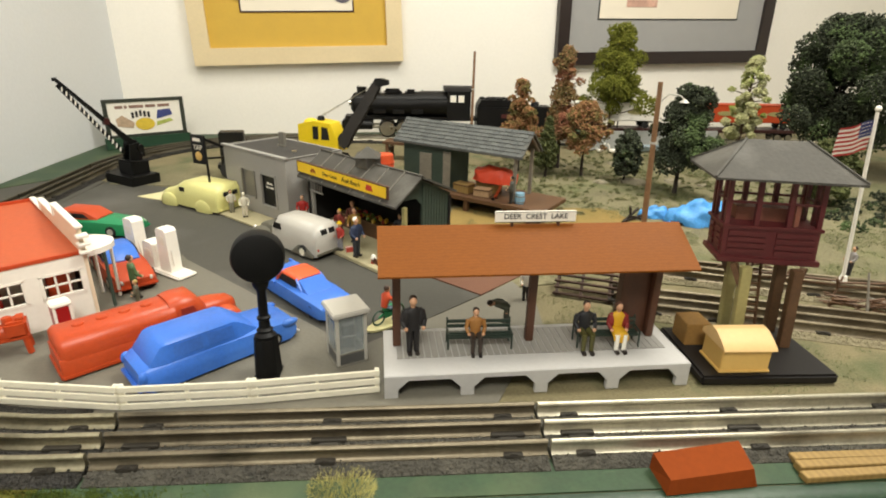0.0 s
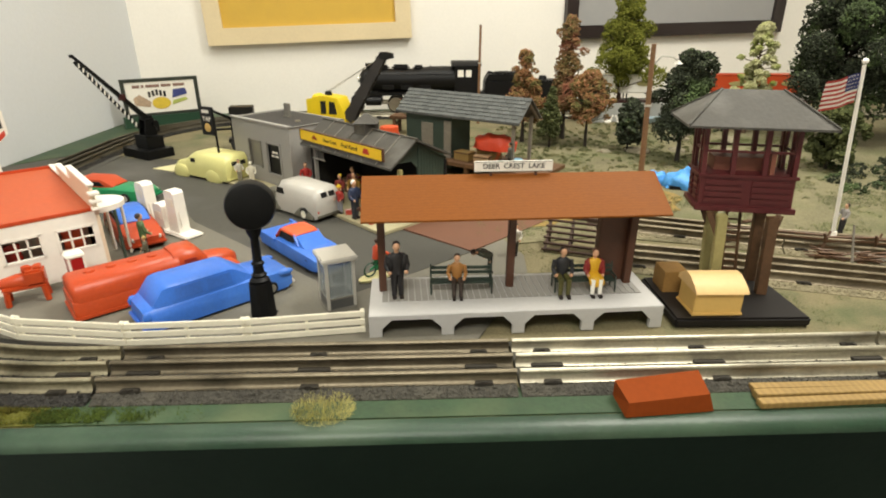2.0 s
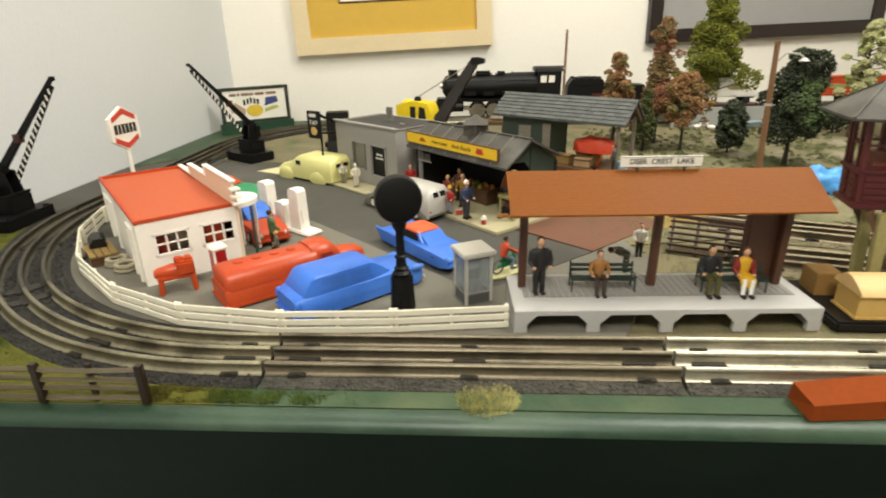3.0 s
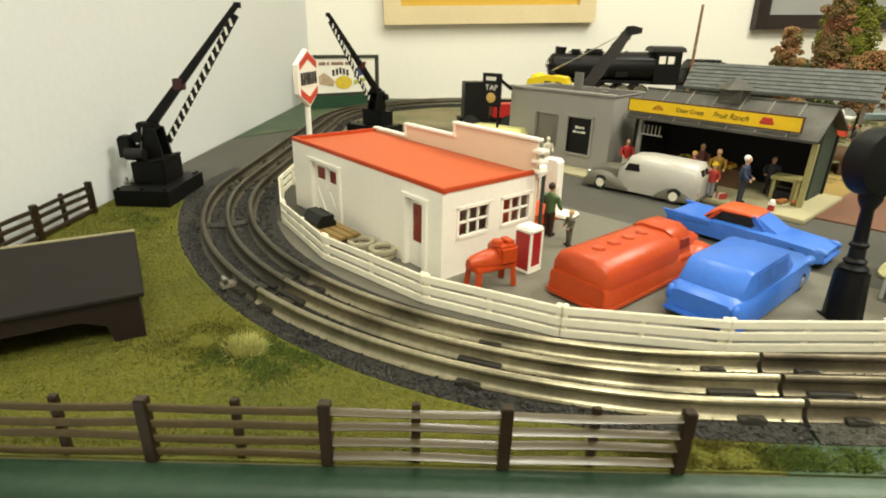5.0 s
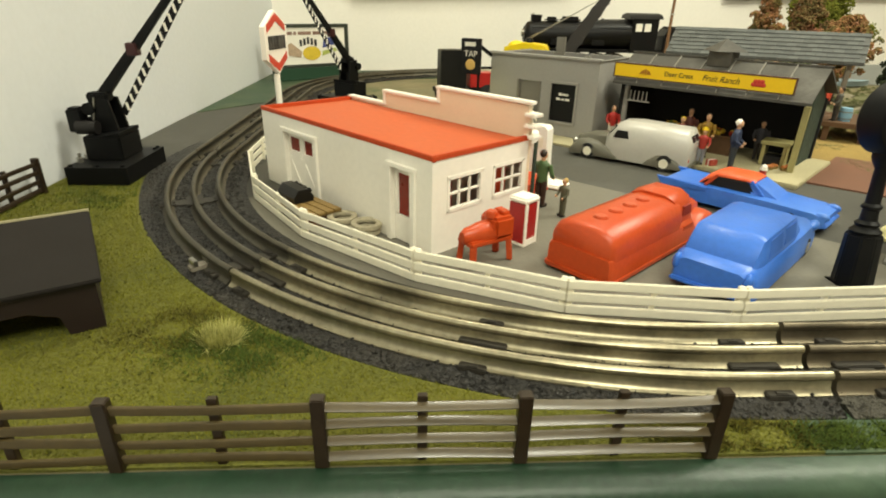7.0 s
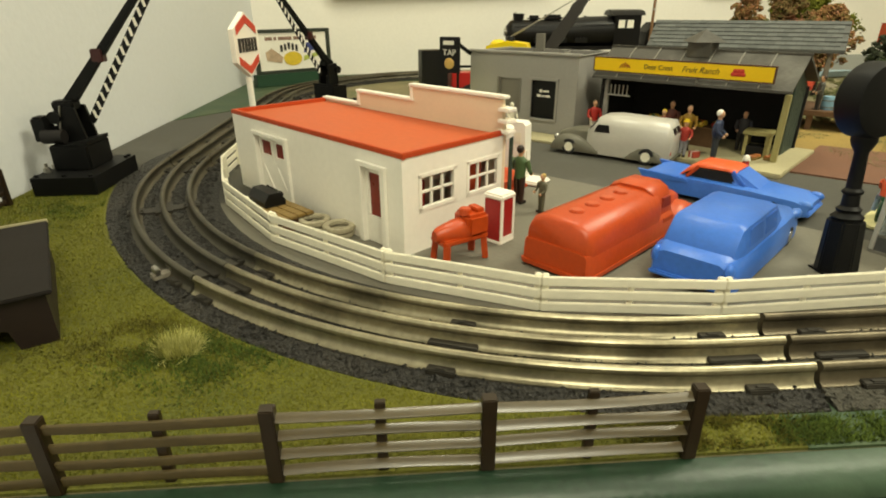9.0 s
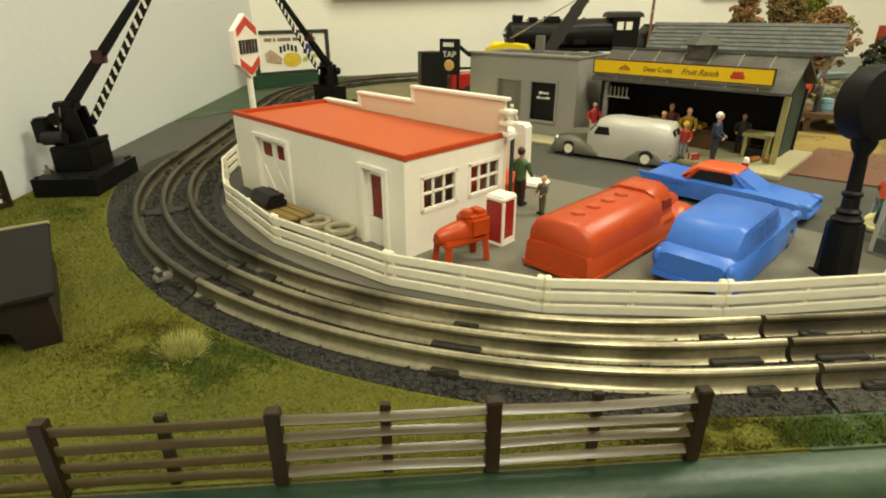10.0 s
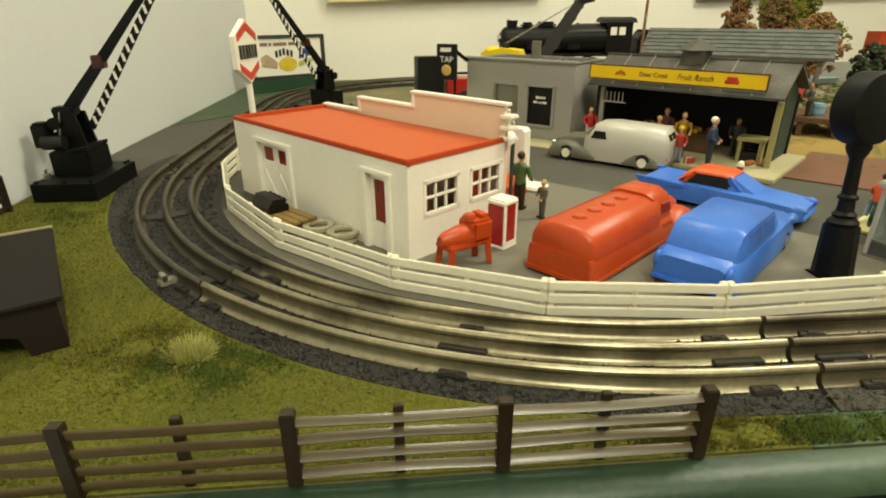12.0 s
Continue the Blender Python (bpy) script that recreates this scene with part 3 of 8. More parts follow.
    b = BM(); box(b, L - 0.006, D - 0.007, 0.002, L / 2, -D / 2, 0)
    box(b, 0.002, D - 0.008, 0.05, 0.11, -D / 2, 0.002)
    box(b, 0.03, 0.020, 0.03, 0.045, -0.045, 0.002)
    part("interior", b, surface("red interior plastic", hexc("8c2118"), 0.5, vary=0.1), t, "dark red interior parts seen through the windows")
    # added blocks and a pale screen give the colours showing through the windows
    b = BM(); box(b, 0.006, 0.019, 0.052, 0.012, -0.0735, 0.003); part("inner_colour_block", b, ORANGE_ROOF, t, "orange block added behind the window for the colour in its panes", bevel=0.0006)
    b = BM(); box(b, 0.004, 0.013, 0.040, 0.014, -0.0235, 0.003); part("inner_colour_block", b, surface("deep red block plastic", hexc("a52a1c"), 0.5, vary=0.1), t, "red block added behind the window for the colour in its panes", bevel=0.0006)
    b = BM(); box(b, 0.002, 0.080, 0.055, 0.030, -0.050, 0.003); part("inner_screen", b, IVORY_P, t)
    # doors
    for (x0, x1), h, n in ((d1, 0.0535, 1), (d2, 0.0525, 2)):
        dr = part("door", box(BM(), x1 - x0 - 0.0005, 0.0014, 0.019 if n == 1 else 0.031, (x0 + x1) / 2, -0.0022, 0.0005), WHITE_P, t)
        b = BM()
        z0 = 0.020 if n == 1 else 0.0315
        wd = (x1 - x0) / n
        for k in range(n):
            xa = x0 + k * wd
            for x in (xa + 0.002, xa + wd - 0.002):
                box(b, 0.0038, 0.0014, h - z0, x, -0.0022, z0)
            box(b, wd, 0.0014, 0.0040, xa + wd / 2, -0.0022, h - 0.004)
            if n == 2:
                box(b, wd - 0.006, 0.0014, 0.006, xa + wd / 2, -0.0021, 0.031)
                beam(b, (xa + 0.004, -0.0014, 0.006), (xa + wd - 0.004, -0.0014, 0.028), 0.0010, 0.0022)
        part("door_frame", b, WHITE_P, dr, bevel=0.0003)
        # opaque pane coloured like the red interior that shows through the door
        b = BM(); box(b, x1 - x0 - 0.005, 0.0006, h - z0 - 0.003, (x0 + x1) / 2, -0.0030, z0)
        part("door_glass", b, surface("door pane, red interior painted on", hexc("7a2014"), 0.3, vary=0.1), dr)
        b = BM()
        for x in (x0 - 0.0025, x1 + 0.0025):
            box(b, 0.005, 0.0025, h + 0.002, x, 0.0012, 0)
        box(b, x1 - x0 + 0.011, 0.0028, 0.0032, (x0 + x1) / 2, 0.0013, h)
        part("architrave", b, WHITE_P, t, bevel=0.0004)
    # rounded entrance canopy on the front by the corner
    b = BM()
    pts = [(0.002 + 0.026 + 0.026 * math.cos(radians(a)), -D - 0.030 * math.sin(radians(a))) for a in range(0, 181, 12)]
    prism(b, pts, 0.060, 0.0655, "z")
    part("canopy", b, WHITE_P, t, "half-round white entrance canopy", bevel=0.0008)
    for x in (0.007, 0.028, 0.049):
        b = BM(); cyl(b, 0.0016, 0.0016, 0.058, x, -D - 0.026 * math.sqrt(max(0, 1 - ((x - 0.028) / 0.026) ** 2)), 0.002, 10)
        part("canopy_post", b, GREENWOOD_M if x == 0.007 else WHITE_P, t)
    b = BM(); box(b, 0.030, 0.0012, 0.046, 0.028, -D - 0.0006, 0.002)
    part("front_door", b, GREYD_P, t, bevel=0.0003)
    # a dark plate paints the shade of the shop window opening
    b = BM(); box(b, 0.085, 0.0012, 0.036, 0.115, -D - 0.0006, 0.012)
    part("shop_window", b, SHADE_IN, t)


filling_station()


# ---- grey tavern and fruit stand ----
FY = math.degrees(math.atan2(-0.678, 0.735))


def tavern():
    t = thing("tavern_building", -0.0740, 0.5990, 0.001, FY, "grey flat-roofed tavern building with a black window", "building")
    L, D, H = 0.1560, 0.105, 0.0960
    xs = [0, 0.046, 0.078, 0.094, 0.130, L]
    for i in range(5):
        x0, x1 = xs[i], xs[i + 1]
        for z0, z1 in ((0, 0.026 if i == 1 else 0.020), (0.0665, H)) if i in (1, 3) else ((0, H),):
            part("front_wall_panel", box(BM(), x1 - x0, 0.004, z1 - z0, (x0 + x1) / 2, 0.002, z0), TAVERN_M, t)
    for x in (0.002, L - 0.002):
        b = BM(); box(b, 0.004, D - 0.004, H, x, D / 2 + 0.002, 0)
        part("side_wall", b, TAVERN_M, t)
    b = BM(); box(b, L - 0.008, 0.004, H, L / 2, D - 0.002, 0)
    part("rear_wall", b, TAVERN_M, t)
    b = BM()
    box(b, L + 0.004, 0.008, 0.003, L / 2, 0.001, H)
    for x in (0.0, L):
        box(b, 0.003, D - 0.006, 0.0012, x, D / 2, H)
    part("coping", b, TAVERN_M, t, bevel=0.0006)
    b = BM(); box(b, L - 0.008, D - 0.008, 0.002, L / 2, D / 2, H - 0.0022)
    part("roof", b, TAR_M, t)
    b = BM(); box(b, 0.032, 0.002, 0.0405, 0.062, 0.0030, 0.026)
    for x in (0.046, 0.078):
        box(b, 0.003, 0.003, 0.0425, x, -0.0005, 0.025)
    part("blind_window", b, GREYD_P, t, bevel=0.0004)
    win = part("window", box(BM(), 0.036, 0.001, 0.046, 0.112, 0.0030, 0.0205), BLACK_P, t, "black window with faint white lettering")
    b = BM()
    for x in (0.0935, 0.1305):
        box(b, 0.003, 0.003, 0.050, x, -0.0005, 0.019)
    for z in (0.0175, 0.0665):
        box(b, 0.040, 0.003, 0.003, 0.112, -0.0005, z)
    part("window_frame", b, TAVERN_M, win, bevel=0.0004)
    b = BM()
    for k, (x, w, z, h) in enumerate(((0.107, 0.004, 0.052, 0.0034), (0.1125, 0.005, 0.0525, 0.0022), (0.117, 0.002, 0.052, 0.0030), (0.1045, 0.005, 0.0465, 0.0028), (0.1105, 0.004, 0.0467, 0.0018), (0.117, 0.006, 0.0465, 0.0026))):
        box(b, w, 0.0006, h, x, 0.0022, z)
    part("window_writing", b, SIGN_W, win, "faint white sign writing")
    # roof hatch and pipe
    b = BM(); box(b, 0.012, 0.005, 0.022, 0.070, 0.060, H - 0.0005); box(b, 0.016, 0.003, 0.003, 0.070, 0.057, H - 0.0005)
    part("roof_vent", b, GREYD_P, t, bevel=0.0004)
    b = BM(); cyl(b, 0.004, 0.004, 0.002, 0.118, 0.045, H - 0.0005, 14)
    part("roof_plate", b, CHROME_M, t)


tavern()


def fruit_stand():
    t = thing("fruit_stand", 0.0626, 0.4866, 0.001, -47.9, "open-fronted fruit stand with grey tin roof and yellow sign board", "building")
    t.scale = (1.0, 1.0, 1.07)
    L = 0.2007
    ze, zr, ye, yr, yb2 = 0.0685, 0.0968, -0.0025, 0.0410, 0.1030
    for nm, y0, z0 in (("roof_front", ye, ze), ("roof_back", yb2, ze + 0.002)):
        roof = part(nm, loft(BM(), [[(-0.006, y0, z0), (-0.006, yr, zr), (-0.006, yr, zr + 0.0025), (-0.006, y0, z0 + 0.0025)],
                                    [(L, y0, z0), (L, yr, zr), (L, yr, zr + 0.0025), (L, y0, z0 + 0.0025)]]), SHINGLE_M, t, "grey standing-seam tin roof")
        for k in range(1, 7):
            x = -0.006 + (L + 0.006) * k / 7
            b = BM(); beam(b, (x, y0, z0 + 0.003), (x, yr, zr + 0.003), 0.0012, 0.0015)
            part("seam", b, GREYD_P, roof)
    b = BM(); box(b, L + 0.008, 0.004, 0.002, L / 2 - 0.003, yr, zr + 0.0015); part("ridge_cap", b, SHINGLE_M, t, bevel=0.0004)
    # cupola
    b = BM(); box(b, 0.024, 0.024, 0.014, 0.098, yr, zr - 0.004); part("cupola", b, SHINGLE_M, t)
    b = BM(); cyl(b, 0.0235, 0.0008, 0.0115, 0.098, yr, zr + 0.010, 4, m=None); part("cupola_roof", b, SHINGLE_M, t, smooth=0)
    # sign
    sg = part("sign_board", box(BM(), 0.188, 0.003, 0.0135, 0.0885, 0.0005, 0.0765, m=None), SIGN_Y, t, "long yellow sign board with dark lettering")
    b = BM()
    for z in (0.0757, 0.0897):
        box(b, 0.190, 0.0036, 0.0012, 0.0885, 0.0005, z)
    for x in (-0.0061, 0.1831):
        box(b, 0.0012, 0.0036, 0.0150, x, 0.0005, 0.0758)
    part("sign_edge", b, POST_M, sg)
    lettering("sign_writing", "Deer Crest", 0.0068, SIGN_INK, sg, pose(0.070, -0.0012, 0.0831, 90, 0, 0))
    lettering("sign_writing", "Fruit Ranch", 0.0080, SIGN_INK, sg, pose(0.114, -0.0012, 0.0831, 90, 0, 0), slant=0.35)
    b = BM()
    for k in range(5):
        rod(b, (0.026 + k * 0.003, -0.0012, 0.0807), (0.028 + k * 0.002, -0.0012, 0.0863 - abs(k - 2) * 0.0012), 0.0007, 6)
    part("wheat_emblem", b, surface("russet emblem ink", hexc("8f4518"), 0.6, vary=0.3), sg)
    b = BM()
    for k in range(7):
        ball(b, 0.0022, 0.0005, 0.002, 0.146 + (k % 4) * 0.0032 + (k // 4) * 0.0016, -0.0013, 0.0819 + (k // 4) * 0.0030, seg=8)
    part("fruit_emblem", b, INKRED_M, sg)
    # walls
    # inner walls near-black, the stand's inside shade put into their colour
    b = BM(); box(b, L - 0.006, 0.003, 0.066, L / 2 - 0.003, 0.0975, 0); part("rear_wall", b, SHADE_IN, t)
    b = BM(); prism(b, [(0.010, 0), (0.0955, 0), (0.0955, 0.068), (0.041, 0.0945), (0.010, 0.074)], 0.0, 0.003, "x"); part("left_wall", b, SHADE_IN, t)
    g = part("gable_wall", prism(BM(), [(0.050, 0), (0.1005, 0), (0.1005, 0.0685), (0.050, 0.0915)], L - 0.012, L - 0.0095, "x"), GREENWOOD_M, t)
    k = 0
    y = 0.0505
    while y < 0.098:
        top = 0.0955 - abs(y + 0.004 - 0.041) * 0.456 - 0.002
        b = BM(); box(b, 0.0012, 0.0042, top, L - 0.0090, y + 0.002, 0)
        part("board", b, GREENWOOD_M, g)
        y += 0.0050
    b = BM(); prism(b, [(ye + 0.010, ze + 0.004), (0.041, 0.0950), (0.0498, 0.0915), (0.0498, ze - 0.006), (0.040, ze + 0.003)], L - 0.012, L - 0.010, "x"); part("gable_infill", b, GREENWOOD_M, t)
    b = BM(); box(b, 0.0055, 0.0055, 0.066, L - 0.006, 0.017, 0); part("post", b, OLIVEPOST_M, t, "pale olive corner post", bevel=0.0005)
    b = BM(); box(b, 0.005, 0.005, 0.066, 0.006, 0.014, 0); part("post", b, TAVERN_M, t, bevel=0.0005)
    b = BM()
    for i in range(6):
        box(b, 0.0012, 0.001, 0.010, 0.008 + i * 0.005, 0.010, 0.052)
    box(b, 0.032, 0.0012, 0.0015, 0.021, 0.010, 0.0505)
    part("valance_slats", b, TAVERN_M, t)
    b = BM(); box(b, L + 0.018, 0.133, 0.0045, L / 2 + 0.004, 0.036, 0); part("deck", b, WALK_M, t, "pale concrete deck", bevel=0.0008)
    b = BM(); box(b, 0.085, 0.020, 0.018, 0.085, 0.045, 0.0045)
    box(b, 0.090, 0.024, 0.002, 0.085, 0.045, 0.0225)
    part("counter", b, WOOD_BROWN, t)
    b = BM()
    rnd = random.Random(4)
    for i in range(40):
        ball(b, 0.003, 0.003, 0.003, 0.045 + rnd.random() * 0.08, 0.036 + rnd.random() * 0.018, 0.0265, seg=6, mi=rnd.randrange(3))
    part("fruit", b, [surface("apple red", hexc("9d2a1c"), 0.4), surface("lemon", hexc("c9a32c"), 0.4), surface("leaf green", hexc("54702c"), 0.5)], t)


fruit_stand()


def tavern_pad():
    b = BM(); box(b, 0.17, 0.04, 0.003, 0.085, -0.016, 0)
    ob = part("pavement", b, WALK_M, None, m=pose(-0.080, 0.598, 0.0012, 0, 0, FY), bevel=0.0006)
    tagged(ob, "pale concrete footway before the tavern", "pavement", kind="structure")


tavern_pad()


# ---- freight shed ----
def freight_shed():
    yaw = math.degrees(math.atan2(-0.602, 0.799))
    t = thing("freight_shed", 0.2134, 0.6895, 0.001, yaw, "freight shed with slate gable roof and open loading platform", "building")
    t.scale = (1.0, 1.0, 1.065)
    L, hw, zr, ze = 0.239, 0.040, 0.1205, 0.0885
    for s in (-1, 1):
        nm = "roof_slope"
        r = part(nm, loft(BM(), [[(0, s * hw, ze), (0, 0, zr), (0, 0, zr + 0.002), (0, s * hw, ze + 0.002)], [(L, s * hw, ze), (L, 0, zr), (L, 0, zr + 0.002), (L, s * hw, ze + 0.002)]]), SLATE_M, t)
        rows, n = 7, 20
        rise, wide = (zr - ze) / rows, hw / rows
        b = BM()
        w = L / n - 0.0007
        hi = [b.verts.new(p) for p in ((0, s * wide, 0.0016), (w, s * wide, 0.0016), (w, 0, rise + 0.0003), (0, 0, rise + 0.0003))]
        lo = [b.verts.new(p) for p in ((0, s * wide, -0.001), (w, s * wide, -0.001), (w, 0, rise - 0.0006), (0, 0, rise - 0.0006))]
        b.faces.new(hi)
        for i in range(4):
            b.faces.new((lo[i], lo[(i + 1) % 4], hi[(i + 1) % 4], hi[i]))
        first = part("slate", b, SLATE_PIECE, r, smooth=0)
        rg = random.Random(11)
        for k in range(rows):
            for i in range(n):
                x0 = L * (i + (0.5 if k % 2 else 0)) / n
                if x0 > L - w:
                    continue
                ob = first if (k, i) == (0, 0) else new("slate", first.data)
                ob.parent = r
                ob.matrix_basis = pose(x0, s * hw * (1 - (k + 1) / rows), ze + rise * k + 0.0022 + rg.uniform(0, 0.0003), 0, 0, rg.uniform(-0.8, 0.8))
    b = BM(); box(b, 0.095, 0.058, 0.084, 0.062, 0, 0.006)
    part("store_room", b, GREENWOOD_M, t, "dark green boarded store room")
    b = BM(); box(b, 0.024, 0.001, 0.050, 0.060, -0.0297, 0.026); part("store_door", b, WOOD_GREY, t)
    b = BM(); box(b, 0.014, 0.0015, 0.060, 0.102, -0.0300, 0.022); part("corner_board", b, WOOD_GREY, t)
    b = BM(); box(b, L + 0.05, 0.095, 0.006, L / 2 + 0.02, -0.004, 0.018); part("platform", b, WOOD_BROWN, t, bevel=0.0005)
    for x in (0.01, 0.08, 0.15, 0.22, 0.26):
        for y in (-0.044, 0.035):
            b = BM(); box(b, 0.007, 0.007, 0.018, x, y, 0); part("platform_leg", b, WOOD_BROWN, t)
    for x, y in ((0.225, -0.030), (0.225, 0.030)):
        b = BM(); box(b, 0.005, 0.005, 0.070, x, y, 0.024); part("roof_post", b, WOOD_GREY, t, bevel=0.0004)
    for s in (-1, 1):
        b = BM(); beam(b, (L - 0.006, s * 0.036, ze + 0.001), (L - 0.006, 0, zr - 0.003), 0.003, 0.003); part("rafter", b, WOOD_GREY, t)
    b = BM(); prism(b, [(-0.029, 0.086), (0.029, 0.086), (0, zr - 0.001)], 0.015, 0.018, "x"); part("gable", b, GREENWOOD_M, t)
    # goods
    def local(x, y, z):
        return t.matrix_world @ Vector((x, y, z))
    rnd = random.Random(8)
    for x, y, sx, sy, sz, mt, lb in ((0.135, -0.028, 0.030, 0.020, 0.017, WOOD_TAN, "tan wooden crate on the loading platform"),
                                     (0.172, -0.031, 0.026, 0.018, 0.015, surface("patched crate", hexc("a58866"), 0.7, vary=0.3, scale=80), "patched tan crate on the loading platform"),
                                     (0.166, 0.000, 0.034, 0.026, 0.020, WOOD_TAN, "large tan crate under the shed roof")):
        q = local(x, y, 0.0242)
        c = thing("crate", q.x, q.y, q.z, yaw + rnd.uniform(-9, 9), lb, "crate", "crates on the platform")
        part("crate_body", box(BM(), sx, sy, sz), mt, c, bevel=0.0005)
        for zz in (0.001, sz - 0.003):
            part("batten", box(BM(), sx + 0.001, sy + 0.001, 0.002, 0, 0, zz), WOOD_BROWN, c)
    q = local(0.176, -0.002, 0.0443)
    c = thing("tarpaulin_load", q.x, q.y, q.z, yaw, "orange-red tarpaulin draped over a load", "tarpaulin")
    b = BM(); bmesh.ops.create_icosphere(b, subdivisions=3, radius=1)
    for vv in b.verts:
        nse = noise.noise(vv.co * 2.2) * 0.22
        vv.co = Vector((vv.co.x * 0.038, vv.co.y * 0.020, math.sqrt(max(0.0, vv.co.z)) * 0.024 + 0.001)) * (1 + nse)
        vv.co.z = max(vv.co.z, 0.0)
    part("cover", b, surface("orange tarp", hexc("d5482a"), 0.5, vary=0.15, scale=60, bump=0.0008), c)
    q = local(0.236, -0.030, 0.0242)
    c = thing("barrel", q.x, q.y, q.z, 0, "pale blue barrel standing on the platform", "barrel")
    b = BM(); loft(b, [[(r * math.cos(a), r * math.sin(a), z) for a in np.linspace(0, 2 * math.pi, 16, endpoint=False)] for r, z in ((0.0068, 0), (0.0078, 0.006), (0.0078, 0.011), (0.0068, 0.018))])
    part("staves", b, surface("pale blue paint", hexc("7fa8bf"), 0.6, vary=0.2), c)
    for z in (0.004, 0.0125):
        b = BM(); cyl(b, 0.0081, 0.0081, 0.0012, 0, 0, z, 16); part("hoop", b, GREYD_P, c)
    q = local(0.200, -0.036, 0.0242)
    c = thing("hand_truck", q.x, q.y, q.z, yaw, "red hand truck leaning by the crates", "hand truck")
    b = BM()
    for y in (-0.004, 0.004):
        rod(b, (-0.004, y, 0.003), (0.006, y, 0.026), 0.0007)
    for f in (0.2, 0.5, 0.8):
        rod(b, (-0.004 + 0.010 * f, -0.004, 0.003 + 0.023 * f), (-0.004 + 0.010 * f, 0.004, 0.003 + 0.023 * f), 0.0006)
    part("frame", b, RED_P, c)
    for y in (-0.0052, 0.0052):
        b = BM(); rod(b, (-0.004, y - 0.0008, 0.0030), (-0.004, y + 0.0008, 0.0030), 0.0030, 12); part("wheel", b, BLACK_P, c)


freight_shed()


# ---- station platform ----
def station():
    t = thing("station_platform", 0.3105, 0.1208, 0.001, 2.35, "small open station with orange-brown roof on a pale grey arched platform", "building")
    L, D, H = 0.248, 0.071, 0.0205
    b = BM()
    n = 4
    wp = 0.0105
    span = (L - wp * (n + 1)) / n
    # front and back faces with chamfered arches
    for y0, y1 in ((-D / 2, -D / 2 + 0.004), (D / 2 - 0.004, D / 2)):
        x = -L / 2
        for i in range(n + 1):
            prism(b, [(x, 0), (x + wp, 0), (x + wp, 0.0165), (x, 0.0165)], y0, y1, "y")
            if i < n:
                a, c = x + wp, x + wp + span
                prism(b, [(a, 0.0085), (a + 0.008, 0.0165), (a, 0.0165)], y0, y1, "y")
                prism(b, [(c, 0.0085), (c, 0.0165), (c - 0.008, 0.0165)], y0, y1, "y")
            x += wp + span
        box(b, L, y1 - y0, 0.004, 0, (y0 + y1) / 2, 0.0165)
    for x in (-L / 2 + 0.002, L / 2 - 0.002):
        box(b, 0.004, D - 0.008, 0.0205, x, 0, 0)
    bmesh.ops.remove_doubles(b, verts=b.verts, dist=0.00005)
    part("base", b, STATION_BASE, t, "pale grey arched platform base")
    b = BM(); box(b, L - 0.0005, D - 0.0005, 0.0025, 0, 0, 0.0183); part("platform_slab", b, STATION_BASE, t, bevel=0.0008)
    for i in range(40):
        x = -L / 2 + 0.010 + i * (L - 0.02) / 40
        b = BM(); box(b, (L - 0.02) / 40 - 0.0008, D - 0.030, 0.0010, x + 0.003, 0.009, 0.0205); part("deck_plank", b, STATION_DECK, t, smooth=0)
    for x in (-0.113, 0.0, 0.108):
        b = BM(); box(b, 0.0065, 0.0065, 0.074, x, 0.010, 0.0212)
        part("post", b, POST_M, t, bevel=0.0006)
    b = BM(); box(b, 0.030, 0.010, 0.070, 0.096, 0.020, 0.0212); part("end_panel", b, POST_M, t, bevel=0.0006)
    # roof
    Lr, ye, yr, ze, zr = 0.255, -0.0180, 0.0265, 0.0945, 0.1195
    for nm, y in (("roof_front", ye), ("roof_back", 2 * yr - ye)):
        part(nm, loft(BM(), [[(-Lr / 2, y, ze), (-Lr / 2, yr, zr), (-Lr / 2, yr, zr + 0.0015), (-Lr / 2, y, ze + 0.0015)], [(Lr / 2, y, ze), (Lr / 2, yr, zr), (Lr / 2, yr, zr + 0.0015), (Lr / 2, y, ze + 0.0015)]]), STATION_ROOF, t)
    for x in (-0.113, 0.0, 0.108):
        for s in (-1, 1):
            b = BM(); beam(b, (x, 0.010, 0.085), (x + s * 0.018, 0.010, 0.0985), 0.003, 0.003); part("brace", b, POST_M, t)
        b = BM(); prism(b, [(ye + 0.006, ze + 0.001), (yr, zr - 0.001), (2 * yr - ye - 0.006, ze + 0.001)], x - 0.0015, x + 0.0015, "x"); part("truss", b, POST_M, t)
    sg = part("name_board", box(BM(), 0.0675, 0.0025, 0.0092, 0.0015, 0.0250, 0.1232), SIGN_W, t, "white name board with black lettering", bevel=0.0003)
    b = BM()
    for x in (-0.018, 0.021):
        box(b, 0.002, 0.002, 0.005, x, 0.0250, 0.1188)
    part("bracket", b, POST_M, sg)
    b = BM()
    for z in (0.1233, 0.1319):
        box(b, 0.0665, 0.0003, 0.0004, 0.0015, 0.0236, z)
    part("border_line", b, INK_M, sg)
    lettering("name_writing", "DEER  CREST  LAKE", 0.0062, INK_M, sg, pose(0.0015, 0.0235, 0.1282, 90, 0, 0), squeeze=1.0)


station()


